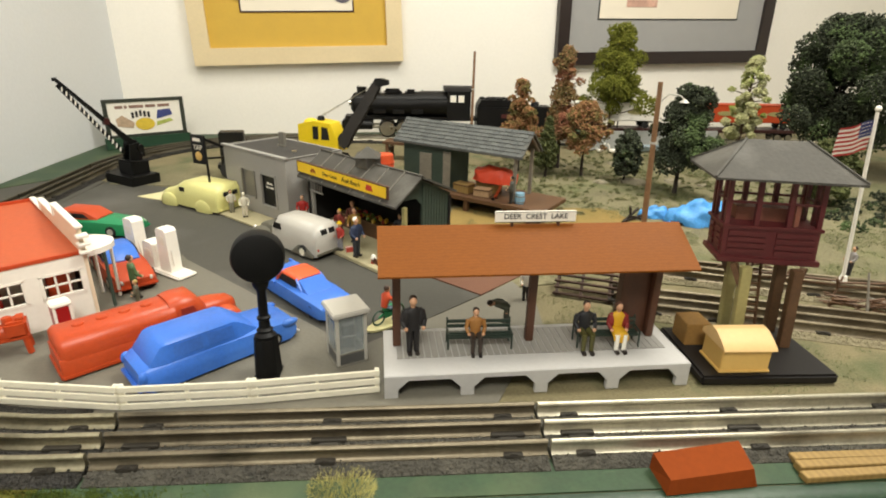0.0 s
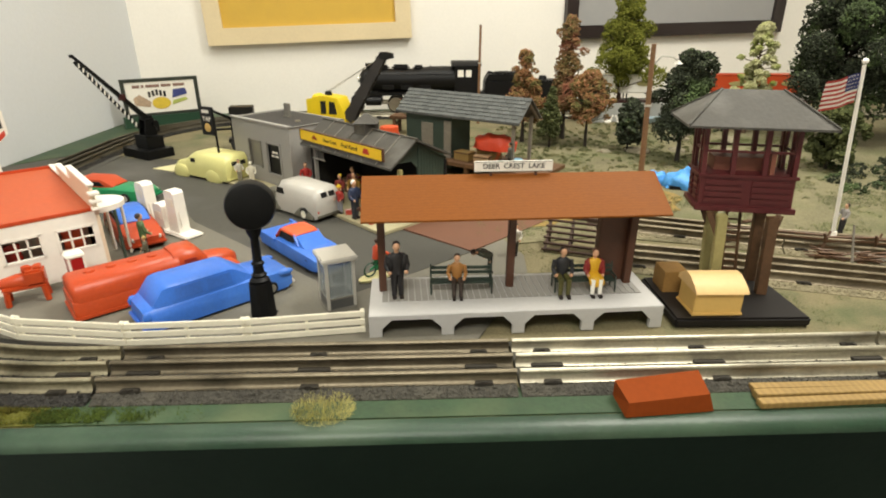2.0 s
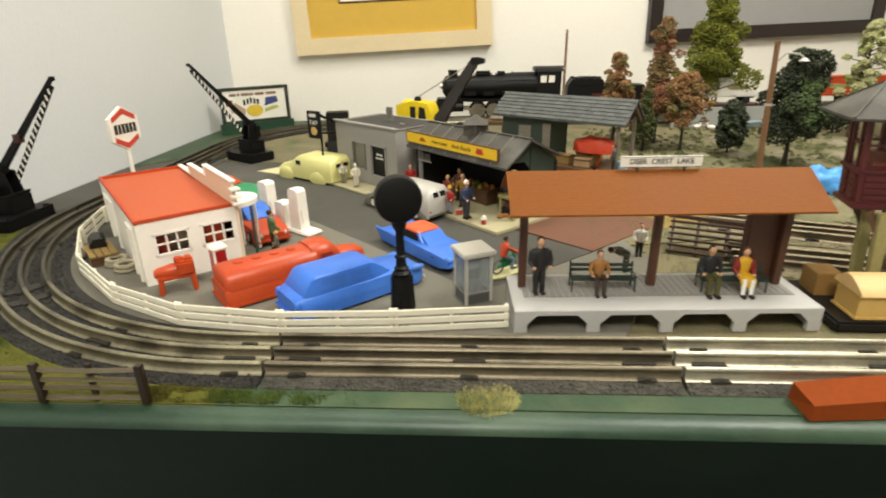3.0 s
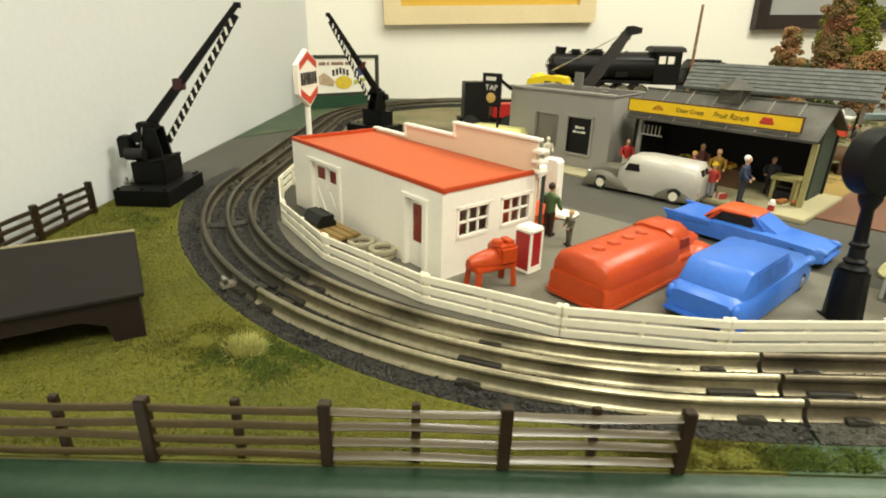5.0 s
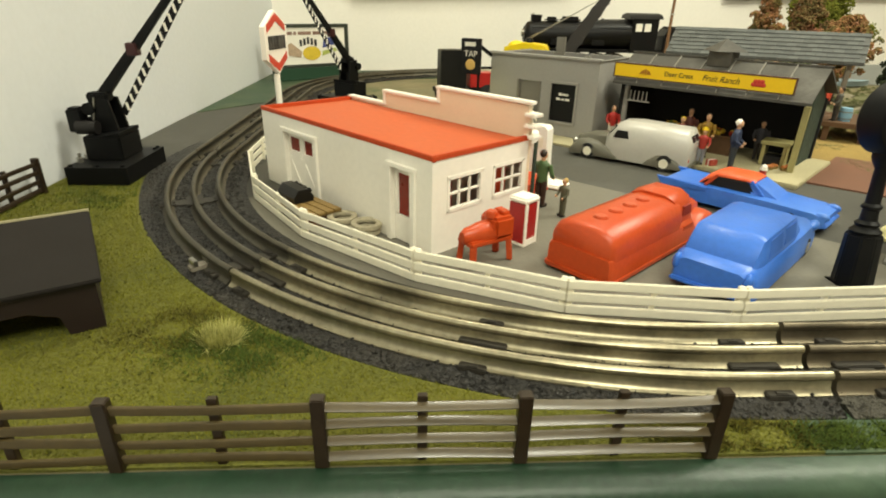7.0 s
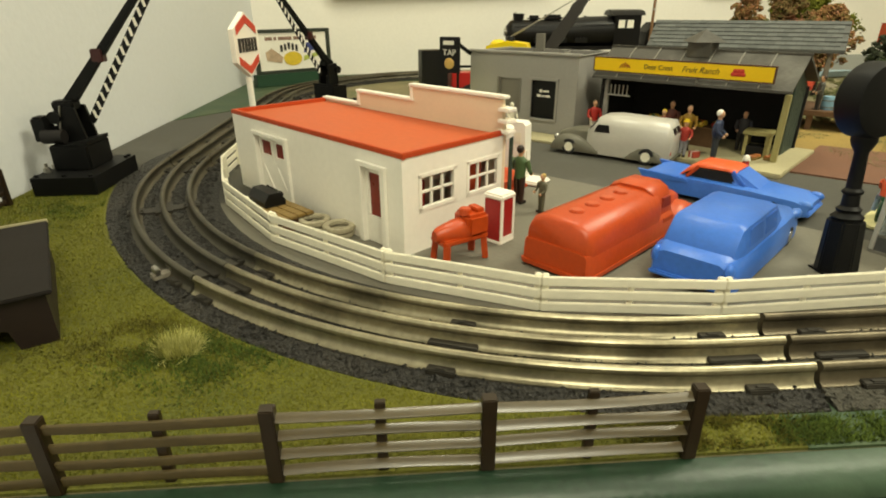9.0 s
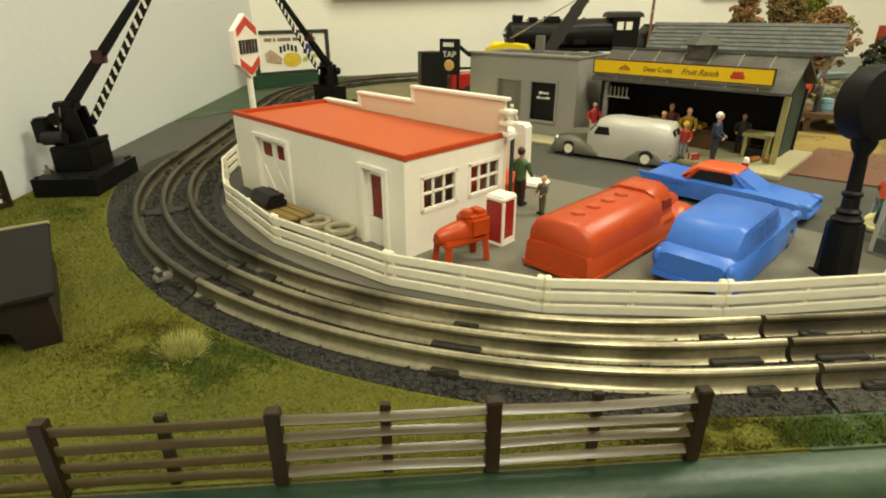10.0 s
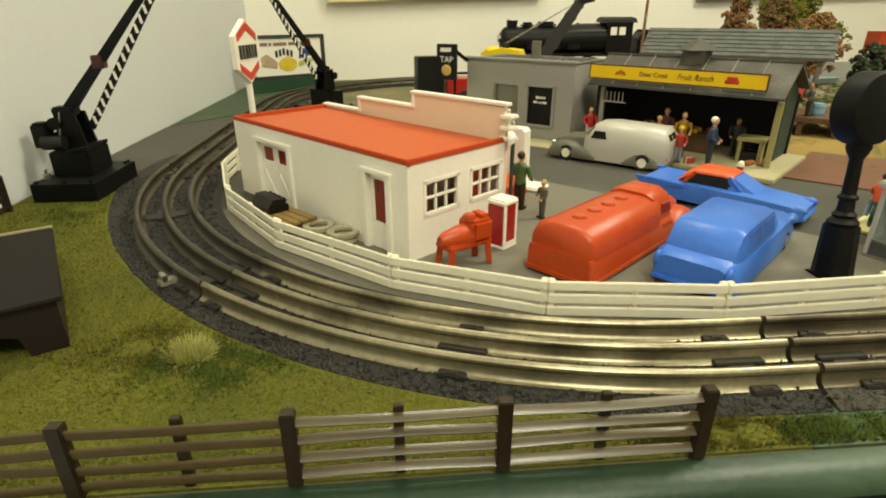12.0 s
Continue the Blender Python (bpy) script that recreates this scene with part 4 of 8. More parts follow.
# ---- signal tower on its black base ----
def signal_tower():
    t = thing("signal_tower", 0.5065, 0.128, 0.001, -1.0, "oxide-red signal tower with hipped shingle roof on wooden legs", "building")
    b = BM(); box(b, 0.118, 0.083, 0.009); part("base_plate", b, BASE_BLK, t, bevel=0.002)
    cx, cy, W, D, z0 = 0.0105, 0.039, 0.079, 0.036, 0.0830
    m0 = pose(cx + 0.0150, cy, 0, 0, 0, -11) @ Matrix(((1, 0, -0.07, 0), (0, 1, 0, 0), (0, 0, 1, 0), (0, 0, 0, 1)))
    for x in (-0.021, 0.021):
        for y in (-0.030, 0.000):
            b = BM(); beam(b, m0 @ Vector((x * 1.0, y * 1.0, 0.008)), m0 @ Vector((x, y, z0)), 0.0085, 0.0085); part("leg", b, OLIVEPOST_M if x < 0 else WOOD_BROWN, t, bevel=0.0005)
            b = BM(); beam(b, m0 @ Vector((x, y, z0 - 0.022)), m0 @ Vector((x * 1.4, y * 0.7 + (0.008 if y > -0.01 else -0.002), z0)), 0.005, 0.005); part("knee_brace", b, WOOD_BROWN, t)
    b = BM()
    for x in (-0.006, 0.006):
        beam(b, m0 @ Vector((x, -0.004, 0.009)), m0 @ Vector((x, 0.006, z0)), 0.002, 0.002)
    for k in range(9):
        z = 0.014 + k * 0.0068
        beam(b, m0 @ Vector((-0.006, -0.004 + 0.001 * k, z)), m0 @ Vector((0.006, -0.004 + 0.001 * k, z)), 0.0016, 0.0016)
    part("ladder", b, WOOD_BROWN, t)
    b = BM(); box(b, W + 0.006, D + 0.006, 0.005, 0, 0, z0, m=m0); part("floor_frame", b, MAROON_M, t, bevel=0.0006)
    b = BM(); box(b, W, D, 0.026, 0, 0, z0 + 0.005, m=m0); part("lower_wall", b, MAROON_M, t)
    for side in range(2):
        for k in range(4):
            for half in (-1, 1):
                b = BM()
                if side == 0:
                    box(b, W / 2 - 0.008, 0.0016, 0.0042, half * (W / 4), -D / 2 - 0.0006, z0 + 0.008 + k * 0.0055, m=m0)
                else:
                    box(b, 0.0016, D / 2 - 0.008, 0.0042, -W / 2 - 0.0006, half * (D / 4), z0 + 0.008 + k * 0.0055, m=m0)
                part("siding_board", b, MAROON_M, t, bevel=0.0003)
    b = BM(); box(b, W + 0.004, D + 0.004, 0.003, 0, 0, z0 + 0.031, m=m0); part("sill", b, MAROON_M, t, bevel=0.0004)
    for x in (-W / 2 + 0.002, -W / 6, W / 6, W / 2 - 0.002):
        for y in (-D / 2 + 0.002, D / 2 - 0.002):
            b = BM(); box(b, 0.004, 0.004, 0.041, x, y, z0 + 0.034, m=m0); part("mullion", b, MAROON_M, t)
    for y in (-0.006, 0.010):
        for x in (-W / 2 + 0.002, W / 2 - 0.002):
            b = BM(); box(b, 0.003, 0.003, 0.041, x, y, z0 + 0.034, m=m0); part("mullion", b, MAROON_M, t)
    b = BM()
    for y in (-D / 2 + 0.002, D / 2 - 0.002):
        box(b, W, 0.002, 0.002, 0, y, z0 + 0.053, m=m0)
    for x in (-W / 2 + 0.002, W / 2 - 0.002):
        box(b, 0.002, D, 0.002, x, 0, z0 + 0.053, m=m0)
    box(b, W + 0.002, D + 0.002, 0.004, 0, 0, z0 + 0.0735, m=m0)
    part("window_rail", b, MAROON_M, t)
    b = BM(); box(b, 0.05, 0.020, 0.012, 0.0, 0.008, z0 + 0.034, m=m0); box(b, 0.004, 0.01, 0.02, 0.02, -0.01, z0 + 0.034, m=m0); part("lever_desk", b, surface("desk", hexc("7b4a3a"), 0.5), t)
    # hipped roof
    rw, rd, ze, zr, rl = 0.0580, 0.0365, z0 + 0.0765, z0 + 0.1050, 0.025
    b = BM()
    e = [b.verts.new(m0 @ Vector(p)) for p in ((-rw, -rd, ze), (rw, -rd, ze), (rw, rd, ze), (-rw, rd, ze))]
    e2 = [b.verts.new(m0 @ Vector(p)) for p in ((-rw, -rd, ze + 0.002), (rw, -rd, ze + 0.002), (rw, rd, ze + 0.002), (-rw, rd, ze + 0.002))]
    r1, r2 = b.verts.new(m0 @ Vector((-rl, 0, zr))), b.verts.new(m0 @ Vector((rl, 0, zr)))
    b.faces.new(e)
    for i in range(4):
        b.faces.new((e[i], e[(i + 1) % 4], e2[(i + 1) % 4], e2[i]))
    b.faces.new((e2[0], e2[1], r2, r1)); b.faces.new((e2[2], e2[3], r1, r2)); b.faces.new((e2[1], e2[2], r2)); b.faces.new((e2[3], e2[0], r1))
    roof = part("roof", b, SHINGLE_M, t, smooth=0)
    for (p, q) in (((-rw, -rd), -1), ((rw, -rd), 1), ((rw, rd), 1), ((-rw, rd), -1)):
        b = BM(); beam(b, m0 @ Vector((*p, ze + 0.003)), m0 @ Vector((q * rl, 0, zr + 0.0005)), 0.002, 0.001); part("hip_cap", b, SHINGLE_M, roof)
    h = thing("relay_hut", 0.4845, 0.108, 0.0101, -1, "buff yellow equipment hut with a curved cream roof", "hut")
    b = BM(); box(b, 0.0415, 0.030, 0.022, 0, 0, 0.002); part("hut_body", b, HUT_Y, h, bevel=0.0005)
    b = BM(); box(b, 0.0440, 0.0325, 0.0025); part("hut_sill", b, HUT_Y, h, bevel=0.0005)
    b = BM(); pts = [(-0.0185, 0.0215), (-0.0175, 0.0235), (-0.012, 0.0275), (-0.002, 0.0325), (0.006, 0.0330), (0.0165, 0.0260), (0.018, 0.0215)]
    prism(b, pts, -0.0225, 0.0225, "x"); part("hut_roof", b, HUT_YR, h, smooth=60)
    h2 = thing("relay_box", 0.466, 0.148, 0.0101, -1, "small brown wooden box behind the hut", "box")
    part("box_body", box(BM(), 0.022, 0.024, 0.021), surface("tan box", hexc("8d6a38"), 0.6), h2, bevel=0.0005)


signal_tower()


# ---- vehicles ----
def shell(stations):
    """A moulded body: each station is x, then half-width and height four times, from the sill up to the crown."""
    rings = []
    for x, *q in stations:
        side = [(q[i], q[i + 1]) for i in range(0, 8, 2)]
        rings.append([(x, w, z) for w, z in side] + [(x, -w, z) for w, z in reversed(side)])
    return loft(BM(), rings)


def wheels(t, xs, hw, r, rim=None, w=0.005):
    for x in xs:
        for s in (-1, 1):
            b = BM(); rod(b, (x, s * hw, r), (x, s * (hw - w), r), r, 20)
            wh = part("wheel", b, RUBBER_M, t, bevel=0.0006)
            if rim:
                b = BM(); rod(b, (x, s * (hw + 0.0004), r), (x, s * (hw - 0.001), r), r * 0.58, 16); part("hubcap", b, rim, wh)


def tanker():
    t = thing("tank_truck", -0.0215, 0.1765, 0.002, 40.0, "red-orange one-piece plastic toy tank truck", "truck")
    t.scale = (0.93, 0.95, 0.88)
    low = [(-0.080, 0.0235, 0.003, 0.0228, 0.0185, 0.0215, 0.0208, 0.016, 0.0215), (-0.078, 0.0247, 0.003, 0.0241, 0.0185, 0.0230, 0.0208, 0.018, 0.0215),
           (0.036, 0.0247, 0.003, 0.0241, 0.0185, 0.0230, 0.0208, 0.018, 0.0215), (0.042, 0.0235, 0.003, 0.0230, 0.0140, 0.0205, 0.0170, 0.016, 0.0180), (0.050, 0.0225, 0.003, 0.0215, 0.0080, 0.0190, 0.0100, 0.014, 0.0110)]
    part("body", shell(low), RED_P, t, bevel=0.0012, smooth=50)
    tank = [(-0.0785, 0.0218, 0.019, 0.0214, 0.0280, 0.0175, 0.0342, 0.0085, 0.0375), (-0.0745, 0.0238, 0.019, 0.0233, 0.0290, 0.0196, 0.0364, 0.0100, 0.0402),
            (0.012, 0.0238, 0.019, 0.0233, 0.0290, 0.0196, 0.0364, 0.0100, 0.0402), (0.017, 0.0228, 0.019, 0.0222, 0.0292, 0.0188, 0.0368, 0.0098, 0.0408)]
    part("tank", shell(tank), RED_P, t, bevel=0.0014, smooth=60)
    cab = [(0.013, 0.0200, 0.020, 0.0196, 0.0310, 0.0166, 0.0390, 0.0090, 0.0425), (0.020, 0.0205, 0.020, 0.0198, 0.0320, 0.0170, 0.0405, 0.0095, 0.0446), (0.036, 0.0202, 0.020, 0.0192, 0.0320, 0.0165, 0.0400, 0.0095, 0.0440), (0.043, 0.0190, 0.018, 0.0172, 0.0270, 0.0155, 0.0330, 0.0100, 0.0360), (0.047, 0.0180, 0.017, 0.0160, 0.0240, 0.0140, 0.0275, 0.0090, 0.0295)]
    part("cab", shell(cab), RED_P, t, bevel=0.0010, smooth=60)
    hood = [(0.042, 0.0150, 0.004, 0.0150, 0.0200, 0.0135, 0.0265, 0.007, 0.0290), (0.060, 0.0130, 0.004, 0.0130, 0.0200, 0.0115, 0.0255, 0.006, 0.0280), (0.074, 0.0105, 0.004, 0.0105, 0.0180, 0.0095, 0.0230, 0.005, 0.0252), (0.0795, 0.0070, 0.005, 0.0070, 0.0150, 0.0060, 0.0195, 0.003, 0.0210)]
    part("hood", shell(hood), RED_P, t, bevel=0.0012, smooth=60)
    b = BM(); loft(b, [[(x, w, z) for x, w in ((-0.0815, -0.0225), (-0.0795, -0.0255), (0.040, -0.0255), (0.040, 0.0255), (-0.0795, 0.0255), (-0.0815, 0.0225))] for z in (0.0025, 0.0055)]); part("skirt", b, RED_P, t, bevel=0.0010)
    for s in (-1, 1):
        b = BM()
        loft(b, [[(x, s * y, z) for y, z in ((0.010, 0.003), (0.0245, 0.003), (0.0252, zz * 0.55), (0.0225, zz * 0.92), (0.0165, zz), (0.010, zz))] for x, zz in ((0.038, 0.0055), (0.045, 0.012), (0.054, 0.0195), (0.064, 0.0215), (0.072, 0.0195), (0.078, 0.014), (0.0805, 0.007))])
        part("fender", b, RED_P, t, bevel=0.0008, smooth=60)
        b = BM(); prism(b, [(0.0215, 0.0265), (0.0365, 0.0265), (0.0335, 0.0345), (0.0225, 0.0345)], s * 0.0196 - 0.0009, s * 0.0196 + 0.0009, "y"); part("cab_window", b, surface("shadowed red opening", hexc("8f2a14"), 0.6), t)
        b = BM(); box(b, 0.016, 0.0008, 0.012, 0.027, s * 0.0238, 0.008); part("cab_door", b, RED_P, t, bevel=0.0003)
    for i in range(4):
        b = BM(); cyl(b, 0.0052, 0.0044, 0.0022, -0.058 + i * 0.0185, 0, 0.0396, 18); part("filler_cap", b, RED_P, t, bevel=0.0005)
    wheels(t, (-0.045, 0.060), 0.022, 0.0065, GREY_P)


def wagon():
    t = thing("station_wagon", 0.0420, 0.1480, 0.002, 41.0, "bright blue one-piece plastic toy station wagon", "car")
    t.scale = (0.87, 0.94, 0.92)
    low = [(-0.076, 0.0210, 0.005, 0.0220, 0.012, 0.0210, 0.019, 0.016, 0.0215), (-0.068, 0.0255, 0.003, 0.0255, 0.012, 0.0240, 0.0225, 0.019, 0.0255),
           (0.030, 0.0255, 0.003, 0.0255, 0.012, 0.0240, 0.0225, 0.019, 0.0255), (0.068, 0.0245, 0.003, 0.0245, 0.012, 0.0225, 0.0210, 0.016, 0.0240), (0.076, 0.0210, 0.005, 0.0220, 0.011, 0.0205, 0.0170, 0.014, 0.0190)]
    part("body", shell(low), BLUE_P, t, bevel=0.0018, smooth=50)
    top = [(-0.0690, 0.0218, 0.0200, 0.0215, 0.0215, 0.0205, 0.0230, 0.0150, 0.0240), (-0.0560, 0.0232, 0.0210, 0.0222, 0.0310, 0.0202, 0.0385, 0.0160, 0.0402), (-0.0500, 0.0233, 0.0210, 0.0222, 0.0315, 0.0204, 0.0395, 0.0165, 0.0412),
           (0.010, 0.0233, 0.0210, 0.0222, 0.0315, 0.0202, 0.0395, 0.0160, 0.0412), (0.016, 0.0228, 0.0210, 0.0215, 0.0300, 0.0195, 0.0375, 0.0155, 0.0392), (0.034, 0.0210, 0.0215, 0.0205, 0.0235, 0.0190, 0.0250, 0.0150, 0.0258)]
    cab = part("cabin", shell(top), BLUE_P, t, bevel=0.0015, smooth=50)
    for s in (-1, 1):
        # side panels a darker blue: the shade of set-in windows as colour
        for x0, x1 in ((-0.046, -0.020), (-0.015, 0.010)):
            b = BM()
            q = [(x0, 0.0227, 0.0265), (x1, 0.0227, 0.0265), (x1 - 0.001, 0.0208, 0.0375), (x0 + 0.001, 0.0208, 0.0375)]
            loft(b, [[(x, s * (y - 0.0010), z) for x, y, z in q], [(x, s * (y + 0.0004), z) for x, y, z in q]])
            part("side_window", b, surface("blue plastic window panel, recess shade painted in", hexc("3466be"), 0.5), cab)
        b = BM(); ball(b, 0.010, 0.004, 0.004, 0.068, s * 0.0215, 0.0195, seg=12); part("headlight_brow", b, BLUE_P, t)
        b = BM(); rod(b, (0.0755, s * 0.017, 0.0125), (0.0775, s * 0.017, 0.0125), 0.0032, 14); part("headlight", b, GREY_P, t)
        b = BM(); ball(b, 0.005, 0.003, 0.006, -0.073, s * 0.0215, 0.017, seg=10); part("tail_light", b, BLUE_P, t)
    # tailgate panel darkened the same way, recess shade in its blue
    b = BM(); box(b, 0.0016, 0.033, 0.0125, -0.0002, 0, -0.0062, m=pose(-0.0616, 0, 0.0312, 0, 39, 0)); part("rear_window", b, surface("blue plastic tailgate pane, recess shade painted in", hexc("3466be"), 0.5), cab)
    b = BM(); box(b, 0.004, 0.046, 0.003, 0.0775, 0, 0.005); part("bumper", b, GREY_P, t, bevel=0.001)
    b = BM(); box(b, 0.004, 0.046, 0.003, -0.0775, 0, 0.005); part("bumper", b, BLUE_P, t, bevel=0.001)
    wheels(t, (-0.045, 0.050), 0.0250, 0.0075, CHROME_M)


def coupe():
    t = thing("hardtop_coupe", 0.1010, 0.2570, 0.001, -49.0, "bright blue plastic toy hardtop car with orange roof and tail fins", "car")
    t.scale = (0.82, 0.86, 1.0)
    low = [(-0.078, 0.0225, 0.006, 0.0245, 0.012, 0.0245, 0.0170, 0.018, 0.0160), (-0.070, 0.0255, 0.004, 0.0260, 0.012, 0.0250, 0.0190, 0.018, 0.0175),
           (-0.030, 0.0260, 0.004, 0.0260, 0.011, 0.0245, 0.0180, 0.019, 0.0190), (0.030, 0.0260, 0.004, 0.0260, 0.011, 0.0245, 0.0175, 0.019, 0.0190),
           (0.066, 0.0250, 0.004, 0.0250, 0.010, 0.0230, 0.0160, 0.017, 0.0165), (0.078, 0.0215, 0.006, 0.0225, 0.009, 0.0215, 0.0130, 0.014, 0.0140)]
    part("body", shell(low), BLUE_P, t, bevel=0.0015, smooth=50)
    for s in (-1, 1):
        b = BM(); prism(b, [(-0.083, 0.0190), (-0.076, 0.0120), (-0.030, 0.0150), (-0.030, 0.0176)], s * 0.0250 - 0.0016, s * 0.0250 + 0.0016, "y"); part("tail_fin", b, BLUE_P, t, bevel=0.0006)
        b = BM(); ball(b, 0.007, 0.0038, 0.0036, 0.074, s * 0.0185, 0.0135, seg=12); part("headlight", b, BLUE_P, t)
        # dark plates paint the shade inside the open side windows
        b = BM(); prism(b, [(-0.030, 0.0192), (0.014, 0.0192), (0.006, 0.0272), (-0.024, 0.0272)], s * 0.0178 - 0.0006, s * 0.0178 + 0.0006, "y"); part("side_window", b, SHADE_IN, t, "side window with the opening's shade painted dark")
        b = BM(); beam(b, (-0.034, s * 0.0185, 0.0185), (-0.024, s * 0.0160, 0.0285), 0.007, 0.003); part("rear_pillar", b, ORANGE_ROOF, t, bevel=0.0006)
        b = BM(); beam(b, (0.022, s * 0.0180, 0.0185), (0.008, s * 0.0160, 0.0285), 0.003, 0.003); part("front_pillar", b, BLUE_P, t, bevel=0.0005)
    b = BM(); loft(b, [[(0.003, -0.0155, 0.0288), (0.003, 0.0155, 0.0288), (0.010, 0.0150, 0.0292), (0.010, -0.0150, 0.0292)], [(0.012, -0.0195, 0.0180), (0.012, 0.0195, 0.0180), (0.036, 0.0170, 0.0180), (0.036, -0.0170, 0.0180)]]); part("windscreen", b, BLUE_P, t, bevel=0.0006)
    roof = [(-0.041, 0.0170, 0.0180, 0.0168, 0.0188, 0.0150, 0.0198, 0.010, 0.0205), (-0.034, 0.0176, 0.0225, 0.0174, 0.0240, 0.0156, 0.0258, 0.010, 0.0268), (-0.024, 0.0178, 0.0275, 0.0178, 0.0288, 0.0160, 0.0304, 0.010, 0.0314),
            (0.004, 0.0178, 0.0280, 0.0178, 0.0290, 0.0160, 0.0305, 0.010, 0.0315), (0.012, 0.0165, 0.0270, 0.0165, 0.0278, 0.0150, 0.0288, 0.010, 0.0295)]
    part("roof", shell(roof), surface("orange plastic roof", hexc("d8592f"), 0.4, vary=0.05), t, "orange plastic roof", bevel=0.0008, smooth=50)
    b = BM(); box(b, 0.040, 0.033, 0.008, -0.008, 0, 0.0188); part("interior", b, SHADE_IN, t)
    for x in (0.0785, -0.0795):
        b = BM(); box(b, 0.004, 0.046, 0.0032, x, 0, 0.006); part("bumper", b, BLUE_P, t, bevel=0.001)
    wheels(t, (-0.048, 0.050), 0.0250, 0.0070, None)


VAN_DARK = surface("olive grey plastic", hexc("5f5c50"), 0.45, spec=0.35, vary=0.05)


def van():
    t = thing("panel_van", 0.0650, 0.4130, 0.001, 140.0, "two-tone grey plastic toy panel van with black windows", "van")
    low = [(-0.064, 0.0220, 0.005, 0.0230, 0.014, 0.0220, 0.026, 0.018, 0.030), (-0.058, 0.0240, 0.004, 0.0240, 0.014, 0.0230, 0.034, 0.015, 0.0425), (0.000, 0.0240, 0.004, 0.0240, 0.014, 0.0230, 0.035, 0.015, 0.0440),
           (0.016, 0.0235, 0.004, 0.0235, 0.014, 0.0220, 0.034, 0.014, 0.0425), (0.028, 0.0190, 0.004, 0.0190, 0.014, 0.0175, 0.0270, 0.012, 0.0290), (0.050, 0.0130, 0.004, 0.0130, 0.014, 0.0115, 0.0235, 0.008, 0.0260), (0.066, 0.0090, 0.005, 0.0090, 0.012, 0.0080, 0.0185, 0.005, 0.0205)]
    t.scale = (0.96, 0.98, 1.0)
    part("body", shell(low[:5]), GREY_P, t, bevel=0.0018, smooth=50)
    part("hood", shell([(0.0265, 0.0188, 0.0045, 0.0188, 0.014, 0.0172, 0.0255, 0.012, 0.0275)] + low[5:]), VAN_DARK, t, bevel=0.0014, smooth=50)
    for s in (-1, 1):
        b = BM()
        loft(b, [[(x, s * y, z) for y, z in ((0.010, 0.004), (0.026, 0.004), (0.0265, zz * 0.6), (0.022, zz), (0.010, zz))] for x, zz in ((0.012, 0.008), (0.024, 0.014), (0.038, 0.0195), (0.052, 0.0205), (0.062, 0.018), (0.068, 0.011))])
        part("front_fender", b, VAN_DARK, t, bevel=0.001, smooth=60)
        b = BM()
        loft(b, [[(x, s * y, z) for y, z in ((0.016, 0.004), (0.0265, 0.004), (0.0265, zz * 0.6), (0.0235, zz), (0.016, zz))] for x, zz in ((-0.060, 0.008), (-0.052, 0.014), (-0.042, 0.0175), (-0.032, 0.0165), (-0.024, 0.011), (-0.019, 0.006))])
        part("rear_fender", b, VAN_DARK, t, bevel=0.001, smooth=60)
        b = BM(); prism(b, [(0.001, 0.0275), (0.019, 0.0275), (0.015, 0.0355), (0.003, 0.0355)], s * 0.0228 - 0.0006, s * 0.0228 + 0.0006, "y"); part("cab_window", b, BLACK_P, t)
        b = BM(); ball(b, 0.003, 0.0035, 0.0035, 0.065, s * 0.018, 0.0165, seg=10); part("headlight", b, CHROME_M, t)
        b = BM(); box(b, 0.0012, 0.002, 0.003, -0.0640, s * 0.019, 0.012); part("tail_light", b, INKRED_M, t)
        b = BM(); box(b, 0.0030, 0.0095, 0.0068, 0, s * 0.0064, -0.0034, m=pose(-0.0612, 0, 0.0335, 0, 24, 0)); part("rear_window", b, BLACK_P, t)
    b = BM(); prism(b, [(0.0175, 0.0385), (0.0262, 0.0290), (0.0268, 0.0292), (0.0182, 0.0390)], -0.016, 0.016, "y"); part("windscreen", b, BLACK_P, t)
    b = BM(); box(b, 0.003, 0.044, 0.003, -0.0655, 0, 0.006); part("bumper", b, VAN_DARK, t, bevel=0.0008)
    wheels(t, (-0.041, 0.046), 0.0262, 0.0085, IVORY_P)


